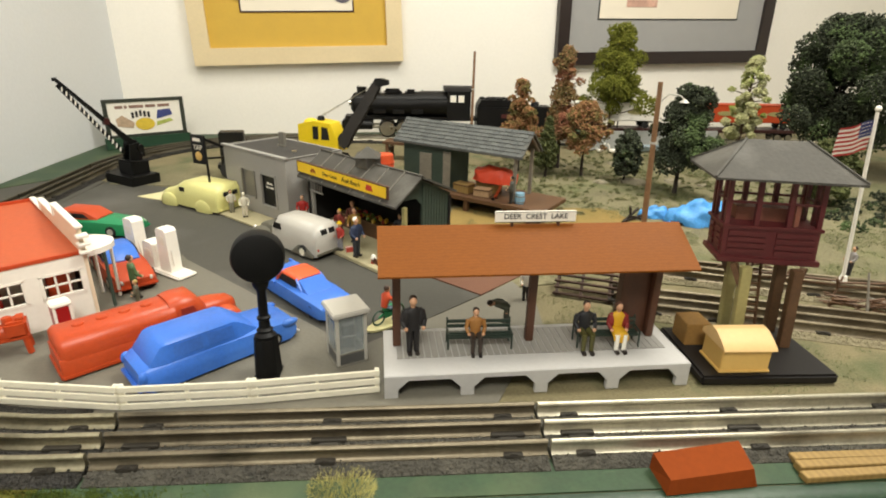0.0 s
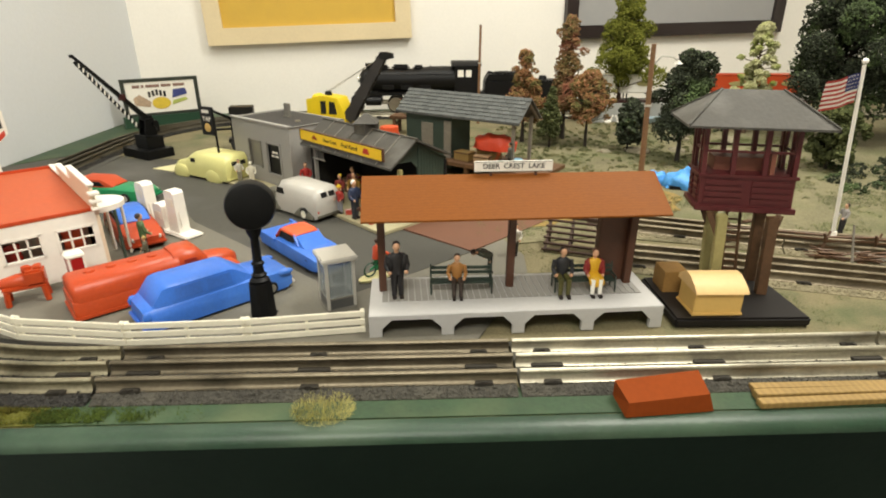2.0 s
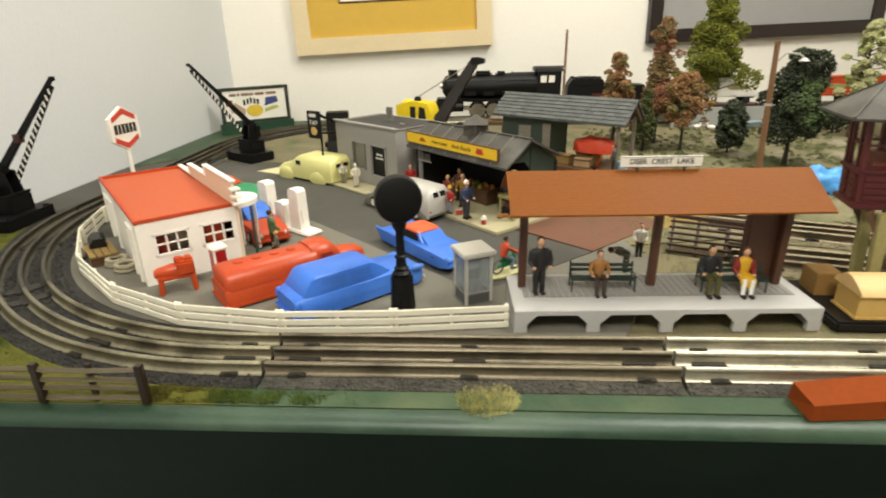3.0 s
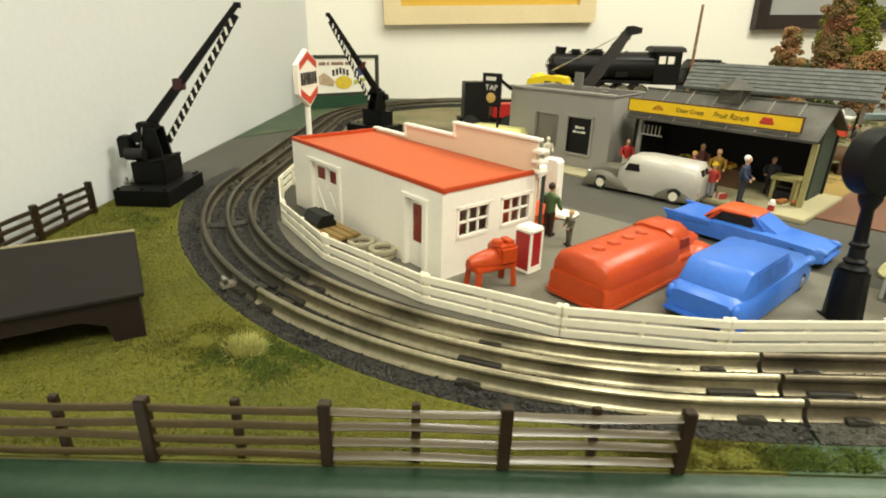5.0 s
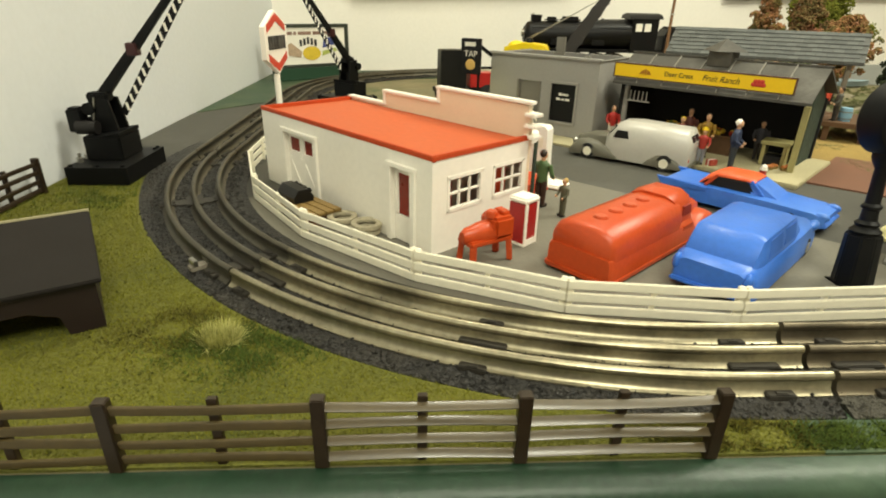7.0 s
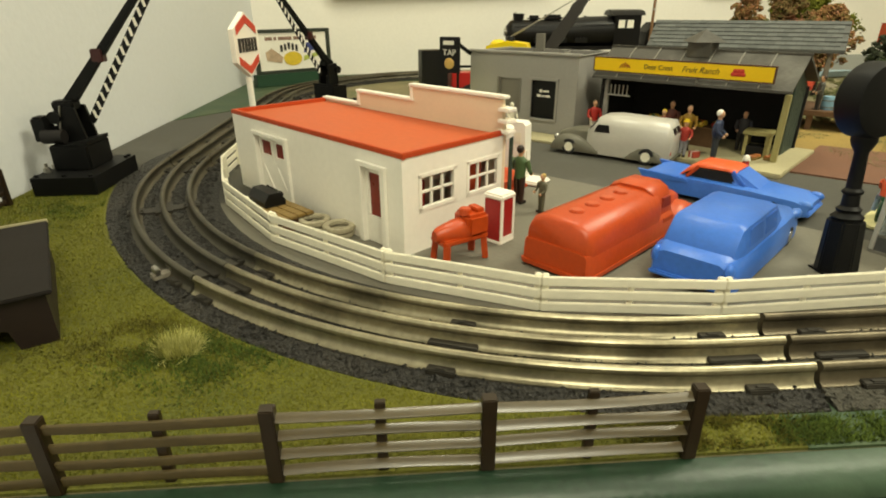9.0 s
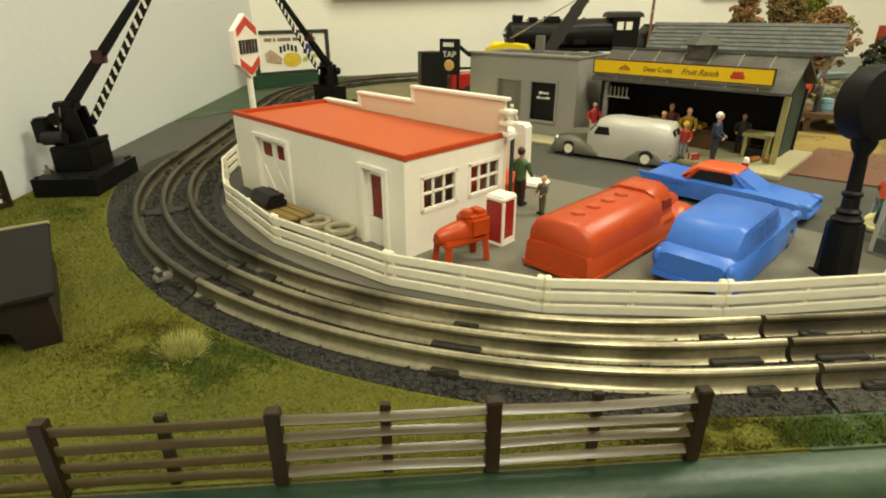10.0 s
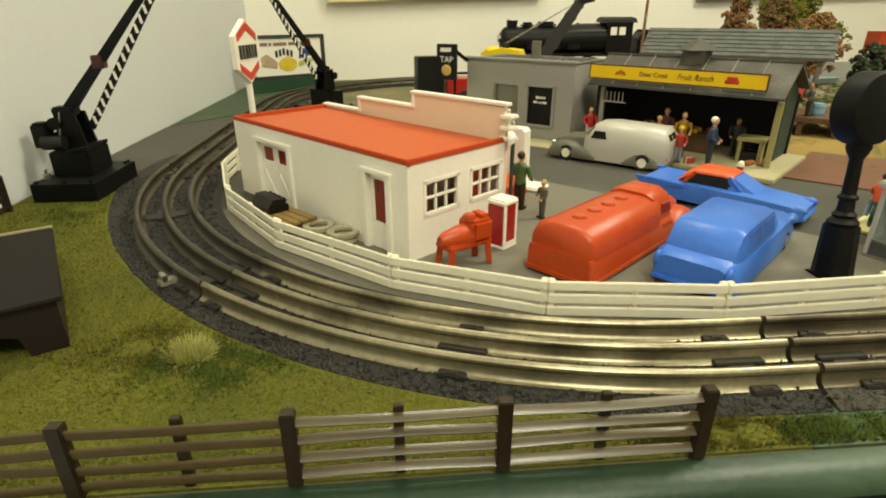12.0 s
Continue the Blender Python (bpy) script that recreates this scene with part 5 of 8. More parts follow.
def yellow_van():
    t = thing("delivery_van", -0.1160, 0.5960, 0.002, 148.0, "pale yellow plastic toy delivery van with a sloping front", "van")
    low = [(-0.066, 0.0260, 0.004, 0.0270, 0.016, 0.0255, 0.030, 0.020, 0.0345), (-0.060, 0.0275, 0.003, 0.0275, 0.016, 0.0260, 0.035, 0.020, 0.0420), (0.010, 0.0275, 0.003, 0.0275, 0.016, 0.0255, 0.035, 0.018, 0.0420),
           (0.026, 0.0265, 0.003, 0.0260, 0.016, 0.0235, 0.030, 0.016, 0.0345), (0.040, 0.0250, 0.003, 0.0240, 0.015, 0.0200, 0.022, 0.014, 0.0250), (0.066, 0.0200, 0.004, 0.0190, 0.012, 0.0150, 0.018, 0.010, 0.0200), (0.074, 0.0150, 0.005, 0.0150, 0.010, 0.0120, 0.014, 0.008, 0.0150)]
    part("body", shell(low), YELLOW_P, t, bevel=0.0018, smooth=50)
    for s in (-1, 1):
        for x in (-0.034, 0.044):
            b = BM(); ball(b, 0.019, 0.005, 0.0145, x, s * 0.0255, 0.005, seg=18); part("fender", b, YELLOW_P, t)
        b = BM(); box(b, 0.010, 0.0014, 0.0065, 0.010, s * 0.0266, 0.0262); part("side_window", b, SHADE_IN, t)
        b = BM(); box(b, 0.0030, 0.0095, 0.0062, 0, s * 0.0085, -0.0031, m=pose(-0.0655, 0, 0.0290, 0, 10, 0)); part("rear_window", b, SHADE_IN, t)
    b = BM(); box(b, 0.003, 0.050, 0.003, -0.067, 0, 0.004); part("bumper", b, YELLOW_P, t, bevel=0.0008)
    wheels(t, (-0.034, 0.044), 0.0268, 0.0060, None)


def sedan(x, y, yaw, paint, top, label, L=0.118, lift=0.002):
    t = thing("toy_car", x, y, lift, yaw, label, "car", "small cars by the filling station")
    k = L / 0.12
    low = [(-0.060 * k, 0.0190, 0.005, 0.0205, 0.011, 0.0195, 0.016, 0.015, 0.0175), (-0.050 * k, 0.0225, 0.003, 0.0225, 0.011, 0.0210, 0.019, 0.016, 0.0215),
           (0.020 * k, 0.0225, 0.003, 0.0225, 0.011, 0.0210, 0.019, 0.016, 0.0215), (0.052 * k, 0.0210, 0.003, 0.0210, 0.011, 0.0190, 0.0175, 0.013, 0.0195), (0.060 * k, 0.0170, 0.005, 0.0180, 0.010, 0.0165, 0.0140, 0.012, 0.0150)]
    part("body", shell(low), paint, t, bevel=0.0016, smooth=50)
    cab = [(-0.042 * k, 0.0165, 0.020, 0.0165, 0.0215, 0.0155, 0.0225, 0.011, 0.0235), (-0.026 * k, 0.0178, 0.020, 0.0172, 0.0250, 0.0155, 0.0310, 0.010, 0.0330), (0.002 * k, 0.0178, 0.020, 0.0172, 0.0250, 0.0155, 0.0310, 0.010, 0.0330), (0.018 * k, 0.0165, 0.020, 0.0165, 0.0210, 0.0155, 0.0220, 0.011, 0.0230)]
    part("cabin", shell(cab), top, t, bevel=0.0010, smooth=50)
    for s in (-1, 1):
        b = BM(); prism(b, [(-0.030 * k, 0.0225), (0.008 * k, 0.0225), (0.001 * k, 0.0285), (-0.024 * k, 0.0285)], s * 0.0172 - 0.0008, s * 0.0172 + 0.0008, "y"); part("side_window", b, SHADE_IN, t)
        b = BM(); ball(b, 0.004, 0.003, 0.003, 0.057 * k, s * 0.014, 0.013, seg=10); part("headlight", b, GREY_P, t)
    b = BM(); box(b, 0.003, 0.040, 0.003, 0.0605 * k, 0, 0.006); part("bumper", b, paint, t, bevel=0.0008)
    wheels(t, (-0.034 * k, 0.036 * k), 0.0228, 0.0075, GREY_P)
    return t


tanker(); wagon(); coupe(); van(); yellow_van()
sedan(-0.2200, 0.4720, -12, GREEN_P, ORANGE_ROOF, "green plastic toy car with an orange roof", 0.138)
sedan(-0.1150, 0.3230, -52, ORANGE_ROOF, BLUE_P, "orange plastic toy car with a blue roof beside the pumps", 0.124)


# ---- figurines, each one plain shape ----
FLESH = surface("flesh paint", hexc("c99a78"), 0.6, vary=0.05)
PAINTS = {}


def paint(h):
    if h not in PAINTS:
        PAINTS[h] = surface("model paint " + h, hexc(h), 0.55, vary=0.12, scale=80, fine=500)
    return PAINTS[h]


def figurine(x, y, z, yaw, coat, legs, label, h=0.036, hair="2b1d14", sit=False, skirt=False, hat=None, face=None, group="figurines of the town", shawl=None, stoop=0):
    k = h / 0.036
    b = BM()
    arm = 5 if shawl else 0
    if sit:
        hip = 0.0115 * k
        for s in (-1, 1):
            rod(b, (0, s * 0.0022 * k, hip), (0.0095 * k, s * 0.0026 * k, hip), 0.0021 * k, 8, 0.0019 * k, 1)
            rod(b, (0.0095 * k, s * 0.0026 * k, hip + 0.001 * k), (0.0105 * k, s * 0.0026 * k, 0.001 * k), 0.0019 * k, 8, 0.0014 * k, 1)
            box(b, 0.005 * k, 0.0022 * k, 0.0018 * k, 0.0120 * k, s * 0.0026 * k, 0, mi=4)
        if skirt:
            rings = [[(0.0005 * k + d * k, w * k * math.cos(a), hip + zz * k + 0.0030 * k * math.sin(a)) for a in np.linspace(0, 2 * math.pi, 12, endpoint=False)]
                     for d, w, zz in ((-0.003, 0.0042, 0.0005), (0.004, 0.0050, 0.0004), (0.0088, 0.0054, -0.0002), (0.0102, 0.0052, -0.0018))]
            loft(b, rings, mi=0)
    else:
        hip = 0.0175 * k
        for s in (-1, 1):
            rod(b, (0, s * 0.0021 * k, 0.001 * k), (0, s * 0.0019 * k, hip), 0.0015 * k, 8, 0.0024 * k, 1)
            box(b, 0.0052 * k, 0.0024 * k, 0.0018 * k, 0.0009 * k, s * 0.0022 * k, 0, mi=4)
        if skirt:
            cyl(b, 0.0062 * k, 0.0036 * k, 0.012 * k, 0, 0, 0.007 * k, 12, mi=0)
    rings = [[(0.0025 * k * d * math.cos(a), w * k * math.sin(a), hip + zz * k) for a in np.linspace(0, 2 * math.pi, 12, endpoint=False)]
             for w, d, zz in ((0.0040, 1.15, -0.001), (0.0037, 1.1, 0.003), (0.0048, 1.2, 0.009), (0.0050, 1.1, 0.0110), (0.0022, 0.8, 0.0130))]
    loft(b, rings, mi=0)
    for s in (-1, 1):
        sh, el, ha = (0, s * 0.0052 * k, hip + 0.0108 * k), (0.0012 * k, s * 0.0066 * k, hip + 0.0048 * k), (0.0052 * k, s * 0.0050 * k, hip + 0.0018 * k)
        rod(b, sh, el, 0.0017 * k, 8, 0.0014 * k, arm)
        rod(b, el, ha, 0.0014 * k, 8, 0.0011 * k, arm)
        if shawl:
            ball(b, 0.0030 * k, 0.0024 * k, 0.0062 * k, -0.0004 * k, s * 0.0042 * k, hip + 0.0062 * k, mi=5, seg=12)
        ball(b, 0.0014 * k, 0.0013 * k, 0.0013 * k, *ha, mi=2, seg=8)
    rod(b, (0, 0, hip + 0.0125 * k), (0, 0, hip + 0.0145 * k), 0.0014 * k, 8, mi=2)
    ball(b, 0.0025 * k, 0.0022 * k, 0.0029 * k, 0.0003 * k, 0, hip + 0.0168 * k, mi=2, seg=12)
    ball(b, 0.0026 * k, 0.0024 * k, 0.0026 * k, -0.0005 * k, 0, hip + 0.0176 * k, mi=3, seg=12)
    if hat:
        cyl(b, 0.0036 * k, 0.0034 * k, 0.0005 * k, 0, 0, hip + 0.0185 * k, 14, mi=3)
        cyl(b, 0.0025 * k, 0.0021 * k, 0.0022 * k, 0, 0, hip + 0.0188 * k, 12, mi=3)
    if stoop:
        up = [v for v in b.verts if v.co.z > hip - 0.0002]
        bmesh.ops.rotate(b, cent=(0, 0, hip), matrix=Matrix.Rotation(radians(stoop), 3, "Y"), verts=up)
    ob = part("figurine", b, [paint(coat), paint(legs), FLESH if not face else paint(face), paint(hat or hair), paint("241c17"), paint(shawl or coat)], None, m=pose(x, y, z, 0, 0, yaw), smooth=60)
    return tagged(ob, label, "figurine", group)


figurine(0.2105, 0.1130, 0.0220, -80, "1b1819", "1b1819", "toy figurine in a black suit standing on the platform", 0.050, shawl="1b1819")
figurine(0.2620, 0.1200, 0.0225, -90, "9a6a35", "3a2f28", "seated toy figurine in a tan jacket on the bench", 0.042, sit=True)
figurine(0.2960, 0.1600, 0.0225, 200, "55594a", "3d4038", "stooping toy figurine in grey-green overalls", 0.038, shawl="55594a", stoop=75)
figurine(0.3545, 0.1215, 0.0225, -90, "1f1f22", "4d4a22", "seated toy figurine in a black jacket and olive trousers", 0.047, sit=True)
figurine(0.3825, 0.1215, 0.0225, -90, "c99a1f", "e8e4da", "seated toy figurine in a yellow dress and red shawl", 0.045, sit=True, skirt=True, hair="4a2a1c", shawl="7c1f1c")
figurine(0.3346, 0.2461, 0.0020, -100, "ded8cc", "2a2724", "toy figurine in a white shirt beyond the platform", 0.036)
figurine(-0.0730, 0.2600, 0.0025, 40, "4e6640", "3a2218", "toy attendant figurine in an olive shirt by the station", 0.046, hair="2c1f16")
figurine(-0.0600, 0.2360, 0.0025, 200, "5d5a48", "5d5a48", "crouching toy soldier figurine in drab", 0.030, hair="b89a5a")
figurine(-0.0300, 0.5240, 0.0045, -70, "ddd6c2", "ddd6c2", "unpainted cream figurine before the tavern", 0.036, face="ddd6c2", hair="ddd6c2")
figurine(0.0620, 0.4850, 0.0057, -90, "a5241f", "c9c2b5", "toy figurine in a red jacket beside the fruit stand", 0.042)
figurine(0.1466, 0.3620, 0.0060, -40, "2a3550", "33363c", "tall toy figurine in a navy coat with white hair", 0.049, hair="ece8de", shawl="2a3550")
figurine(0.1245, 0.3830, 0.0060, -120, "a8342a", "8f8e93", "child figurine in a red vest with a yellow cap", 0.036, hat="d6b420")
figurine(0.1410, 0.4120, 0.0060, -110, "8c6a22", "4a4030", "toy figurine in an olive yellow jacket", 0.046)
figurine(0.1200, 0.4260, 0.0060, -120, "7a2a22", "3a3030", "toy figurine with bright yellow hair", 0.040, hair="e0c020")
figurine(0.1360, 0.4420, 0.0060, -120, "5a2a22", "2a2020", "toy figurine in brown behind the shoppers", 0.046)
figurine(0.2000, 0.4050, 0.0060, -120, "35343a", "302c2c", "toy figurine in dark clothes inside the stand", 0.040)
figurine(-0.1450, 0.6330, 0.0030, -80, "1d1c1c", "242222", "toy figurine in a black suit and white shirt front", 0.030)
figurine(-0.0560, 0.5480, 0.0040, -60, "c9c4b2", "8a8574", "pale toy figurine beside the yellow van", 0.034)
figurine(0.3700, 0.5240, 0.0255, 160, "4a4a44", "2a2826", "toy porter figurine pushing the hand truck", 0.042)
figurine(0.7500, 0.3030, 0.0020, 180, "8f8a86", "26242a", "toy figurine in a grey shirt by the flagpole", 0.036)


# ---- filling station yard ----
def fuel_pumps():
    t = thing("fuel_pump_island", -0.0830, 0.3400, 0.002, -35, "white plastic fuel pump island with three pumps", "fuel pump")
    b = BM(); box(b, 0.110, 0.024, 0.004); part("island_base", b, WHITE_P, t, bevel=0.0015)
    for x, h in ((-0.036, 0.052), (-0.004, 0.031), (0.026, 0.052)):
        b = BM()
        prism(b, [(x - 0.010, 0.004), (x + 0.010, 0.004), (x + 0.0088, h), (x + 0.006, h + 0.003), (x - 0.006, h + 0.003), (x - 0.0088, h)], -0.007, 0.007, "y")
        p = part("pump", b, WHITE_P, t, bevel=0.0008)
        b = BM(); box(b, 0.011, 0.0008, 0.010, x, -0.0072, h - 0.016); part("dial", b, IVORY_P, p, bevel=0.0003)
        b = BM(); rod(b, (x + 0.0098, -0.003, 0.030), (x + 0.0115, -0.003, 0.012), 0.0010); part("hose", b, WHITE_P, p)


def drinks_cooler():
    t = thing("drinks_cooler", -0.1020, 0.1855, 0.002, 43, "red and white upright drinks cooler by the wall", "cooler")
    b = BM(); box(b, 0.0145, 0.0145, 0.029, 0, 0, 0.002); part("cabinet", b, surface("deep red enamel", hexc("a01f20"), 0.35), t, bevel=0.0006)
    b = BM(); box(b, 0.0160, 0.0160, 0.004, 0, 0, 0.031); part("top", b, WHITE_P, t, bevel=0.0012)
    b = BM(); box(b, 0.0155, 0.0155, 0.002); part("foot", b, WHITE_P, t, bevel=0.0004)
    b = BM(); box(b, 0.0012, 0.0022, 0.029, 0.0070, -0.0062, 0.002); box(b, 0.0022, 0.0012, 0.029, 0.0062, -0.0070, 0.002); box(b, 0.0022, 0.0012, 0.029, -0.0062, -0.0070, 0.002); box(b, 0.012, 0.0012, 0.003, 0, -0.0070, 0.002); part("white_stripe", b, WHITE_P, t)


def red_machine():
    t = thing("compressor", -0.1320, 0.1555, 0.002, 30, "red plastic compressor standing on four legs", "machine")
    b = BM()
    box(b, 0.034, 0.016, 0.004, 0, 0, 0.014)
    part("frame", b, RED_P, t, bevel=0.0010)
    for x in (-0.014, 0.014):
        for y in (-0.0065, 0.0065):
            b = BM(); beam(b, (x, y, 0.015), (x * 1.08, y * 1.15, 0), 0.0042, 0.0038); part("leg", b, RED_P, t, bevel=0.0006)
    b = BM(); loft(b, [[(x, r * math.cos(a) * 0.9, 0.0200 + r * math.sin(a)) for a in np.linspace(0, 2 * math.pi, 14, endpoint=False)] for x, r in ((-0.019, 0.0035), (-0.016, 0.0055), (-0.004, 0.0080), (0.004, 0.0085))])
    part("barrel", b, RED_P, t)
    b = BM(); box(b, 0.016, 0.018, 0.014, 0.009, 0, 0.017); part("housing", b, RED_P, t, bevel=0.002)
    b = BM(); cyl(b, 0.0045, 0.0038, 0.0045, 0.004, 0.0, 0.0295, 14); part("cap", b, RED_P, t, bevel=0.0006)
    b = BM(); box(b, 0.006, 0.010, 0.003, 0.0125, 0, 0.0305); part("lug", b, RED_P, t, bevel=0.0006)


def station_rear():
    t = thing("work_bench", -0.2600, 0.2320, 0.002, 133, "low tan wooden bench behind the station", "bench")
    for i in range(4):
        b = BM(); box(b, 0.050, 0.0062, 0.0022, 0, -0.0105 + i * 0.007, 0.0095); part("plank", b, WOOD_TAN, t, bevel=0.0003)
    for x in (-0.021, 0.021):
        b = BM(); box(b, 0.004, 0.026, 0.0095, x, 0, 0); part("trestle", b, WOOD_BROWN, t)
    q = thing("engine_block", -0.2715, 0.2455, 0.0139, 128, "black toy engine block lying on the bench", "engine")
    b = BM(); prism(b, [(-0.008, 0), (0.008, 0), (0.0085, 0.004), (0.004, 0.010), (-0.004, 0.010), (-0.0085, 0.004)], -0.014, 0.014, "x"); part("block", b, BLACK_P, q, bevel=0.0006)
    for i in range(4):
        b = BM(); rod(b, (-0.0105 + i * 0.007, -0.0062, 0.0073), (-0.0105 + i * 0.007, -0.0078, 0.0083), 0.0021, 12); part("cylinder_port", b, SHADE_IN, q)
    for (x, y, n) in ((-0.2330, 0.2160, 2), (-0.2140, 0.2020, 2)):
        for k in range(n):
            tt = thing("tyre", x + 0.001 * (k % 2), y, 0.002 + k * 0.0044, 20 * k, "pale worn toy tyre in a stack", "tyre", "tyres behind the station")
            b = BM()
            ring = [(0.0092, -0.0022), (0.0112, -0.0016), (0.0116, 0.0), (0.0112, 0.0016), (0.0092, 0.0022), (0.0070, 0.0014), (0.0066, 0.0), (0.0070, -0.0014)]
            loft(b, [[(r * math.cos(a), r * math.sin(a), 0.0024 + z) for r, z in ring] for a in np.linspace(0, 2 * math.pi, 25)], caps=False)
            part("casing", b, surface("pale dusty rubber", hexc("a59c84"), 0.8, vary=0.25, scale=120), tt)


fuel_pumps(); drinks_cooler(); red_machine(); station_rear()


def phone_booth():
    t = thing("phone_booth", 0.1545, 0.1400, 0.002, 25, "grey plastic phone booth with clear panels", "phone booth")
    w = 0.027
    b = BM(); box(b, w, w, 0.002); part("floor_plate", b, GREYD_P, t)
    for x in (-1, 1):
        for y in (-1, 1):
            b = BM(); box(b, 0.0028, 0.0028, 0.045, x * (w / 2 - 0.0014), y * (w / 2 - 0.0014), 0.002); part("corner_post", b, GREY_P, t, bevel=0.0004)
    for x, y, rz in ((0, -1, 0), (1, 0, 90), (0, 1, 0), (-1, 0, 90)):
        m = pose(x * (w / 2 - 0.0012), y * (w / 2 - 0.0012), 0, 0, 0, rz)
        b = BM(); box(b, w - 0.006, 0.0014, 0.009, 0, 0, 0.002, m=m); part("lower_panel", b, surface("dark grey panel", hexc("4d4d4c"), 0.4), t)
        b = BM(); box(b, w - 0.006, 0.0006, 0.034, 0, 0, 0.0128, m=m); g = part("clear_panel", b, GLASS_M, t, "clear plastic panel"); g.visible_shadow = False
        b = BM(); box(b, w - 0.006, 0.0020, 0.0014, 0, 0, 0.0112, m=m); part("rail", b, GREYD_P, t)
    b = BM(); box(b, w + 0.005, w + 0.005, 0.0045, 0, 0, 0.047); part("roof", b, GREY_P, t, bevel=0.0010)
    b = BM(); box(b, 0.010, 0.005, 0.010, 0.004, 0.008, 0.018); part("telephone", b, BLACK_P, t)


def disc_signal():
    t = thing("disc_signal", 0.0925, 0.1180, 0.002, 0, "black crossing signal with a round disc on a fluted post", "railway signal")
    b = BM(); prism(b, [(-0.0105, -0.0105), (0.0105, -0.0105), (0.0105, 0.0105), (-0.0105, 0.0105)], 0, 0.002, "z"); part("foot", b, BLACK_E, t, bevel=0.0006)
    b = BM(); cyl(b, 0.0122, 0.0105, 0.034, 0, 0, 0.002, 8); part("pedestal", b, BLACK_E, t, bevel=0.0008, smooth=20)
    prof = ((0.0085, 0.036), (0.0092, 0.038), (0.0062, 0.041), (0.0072, 0.0430), (0.0050, 0.0450), (0.0046, 0.052), (0.0058, 0.053), (0.0058, 0.0545), (0.0042, 0.056), (0.0038, 0.078), (0.0060, 0.082), (0.0070, 0.085), (0.0070, 0.088))
    b = BM(); loft(b, [[(r * math.cos(a), r * math.sin(a), z) for a in np.linspace(0, 2 * math.pi, 20, endpoint=False)] for r, z in prof]); part("post", b, BLACK_E, t)
    m = pose(0, 0, 0.1085, -90, 0, 12)
    b = BM(); loft(b, [[m @ Vector((r * math.cos(a), r * math.sin(a), z)) for a in np.linspace(0, 2 * math.pi, 40, endpoint=False)] for r, z in ((0.016, -0.010), (0.0205, -0.0085), (0.0218, -0.005), (0.0218, 0.006), (0.0205, 0.0075), (0.0192, 0.0060), (0.012, 0.0095), (0.004, 0.0112))])
    part("disc_case", b, BLACK_E, t, "round black disc case")
    t.matrix_world = t.matrix_world @ pose(0, 0, 0, -5.0, -0.8, 0) @ Matrix.Scale(0.93, 4)


phone_booth(); disc_signal()


# ---- fences ----
def white_fence():
    pts = [(0.1840, 0.0895), (0.0895, 0.0790), (-0.0040, 0.0750), (-0.0960, 0.0870), (-0.1780, 0.1255), (-0.2570, 0.1935), (-0.3120, 0.2770), (-0.3370, 0.3580), (-0.3380, 0.4500)]
    for (ax, ay), (bx, by) in zip(pts, pts[1:]):
        a, b2 = Vector((ax, ay, 0)), Vector((bx, by, 0))
        d = b2 - a
        L = d.length
        t = thing("plastic_fence", ax, ay, 0.002, math.degrees(math.atan2(d.y, d.x)), "white plastic three-rail fence panel along the curve", "fence", "white fence panels")
        for x in (0.002, L / 2, L - 0.002):
            b = BM(); box(b, 0.0036 if x != L / 2 else 0.0026, 0.0026, 0.0216 if x != L / 2 else 0.0198, x, -0.0012, 0); part("post", b, IVORY_P, t, bevel=0.0005)
        for z in (0.0006, 0.0081, 0.0156):
            b = BM(); box(b, L, 0.0016, 0.0054, L / 2, 0.0009, z); part("rail", b, IVORY_P, t, bevel=0.0005)


def brown_fence(pts, label):
    for (ax, ay), (bx, by) in zip(pts, pts[1:]):
        a, b2 = Vector((ax, ay, 0)), Vector((bx, by, 0))
        d = b2 - a
        L = d.length
        t = thing("rail_fence", ax, ay, 0.001, math.degrees(math.atan2(d.y, d.x)), label, "fence", "brown fence panels")
        b = BM(); box(b, 0.0050, 0.0046, 0.0308, 0, 0, 0); part("post", b, FENCE_BR, t, bevel=0.0004)
        b = BM(); box(b, 0.0036, 0.0026, 0.0298, L / 2, 0.0020, 0); part("thin_post", b, FENCE_BR, t, bevel=0.0003)
        for z in (0.0026, 0.0100, 0.0174, 0.0248):
            rg = random.Random(int(z * 9000) + int(ax * 900))
            e0, e1 = rg.uniform(-0.0006, 0.0006), rg.uniform(-0.0006, 0.0006)
            # right front rails tilted up: the lamp's highlight is built into their shape
            tilt = rg.uniform(-6, 10) + (46 if ax > -0.24 and ay < 0 else -10)
            bow = rg.uniform(-0.0010, 0.0010)
            secs = []
            for i in range(9):
                f = i / 8
                ca, sa = math.cos(radians(tilt + 8 * f)), math.sin(radians(tilt + 8 * f))
                zc = z + 0.0016 + e0 + (e1 - e0) * f + bow * math.sin(math.pi * f)
                secs.append([(0.0024 + (L - 0.0048) * f, -0.0002 + u * ca - v * -sa, zc + u * sa * -1 + v * ca) for u, v in ((-0.0006, -0.0017), (0.0006, -0.0017), (0.0006, 0.0017), (-0.0004, 0.0018), (-0.0007, 0.0015))])
            b = BM(); loft(b, secs); part("rail", b, FENCE_SHINE if ax > -0.24 and ay < 0 else FENCE_RAIL if ay < 0 else FENCE_BR, t, smooth=60)
    t = thing("rail_fence", *pts[-1], 0.001, 0, "dark brown plastic end post", "fence", "brown fence panels")
    b = BM(); box(b, 0.0050, 0.0046, 0.0308); part("post", b, FENCE_BR, t, bevel=0.0004)


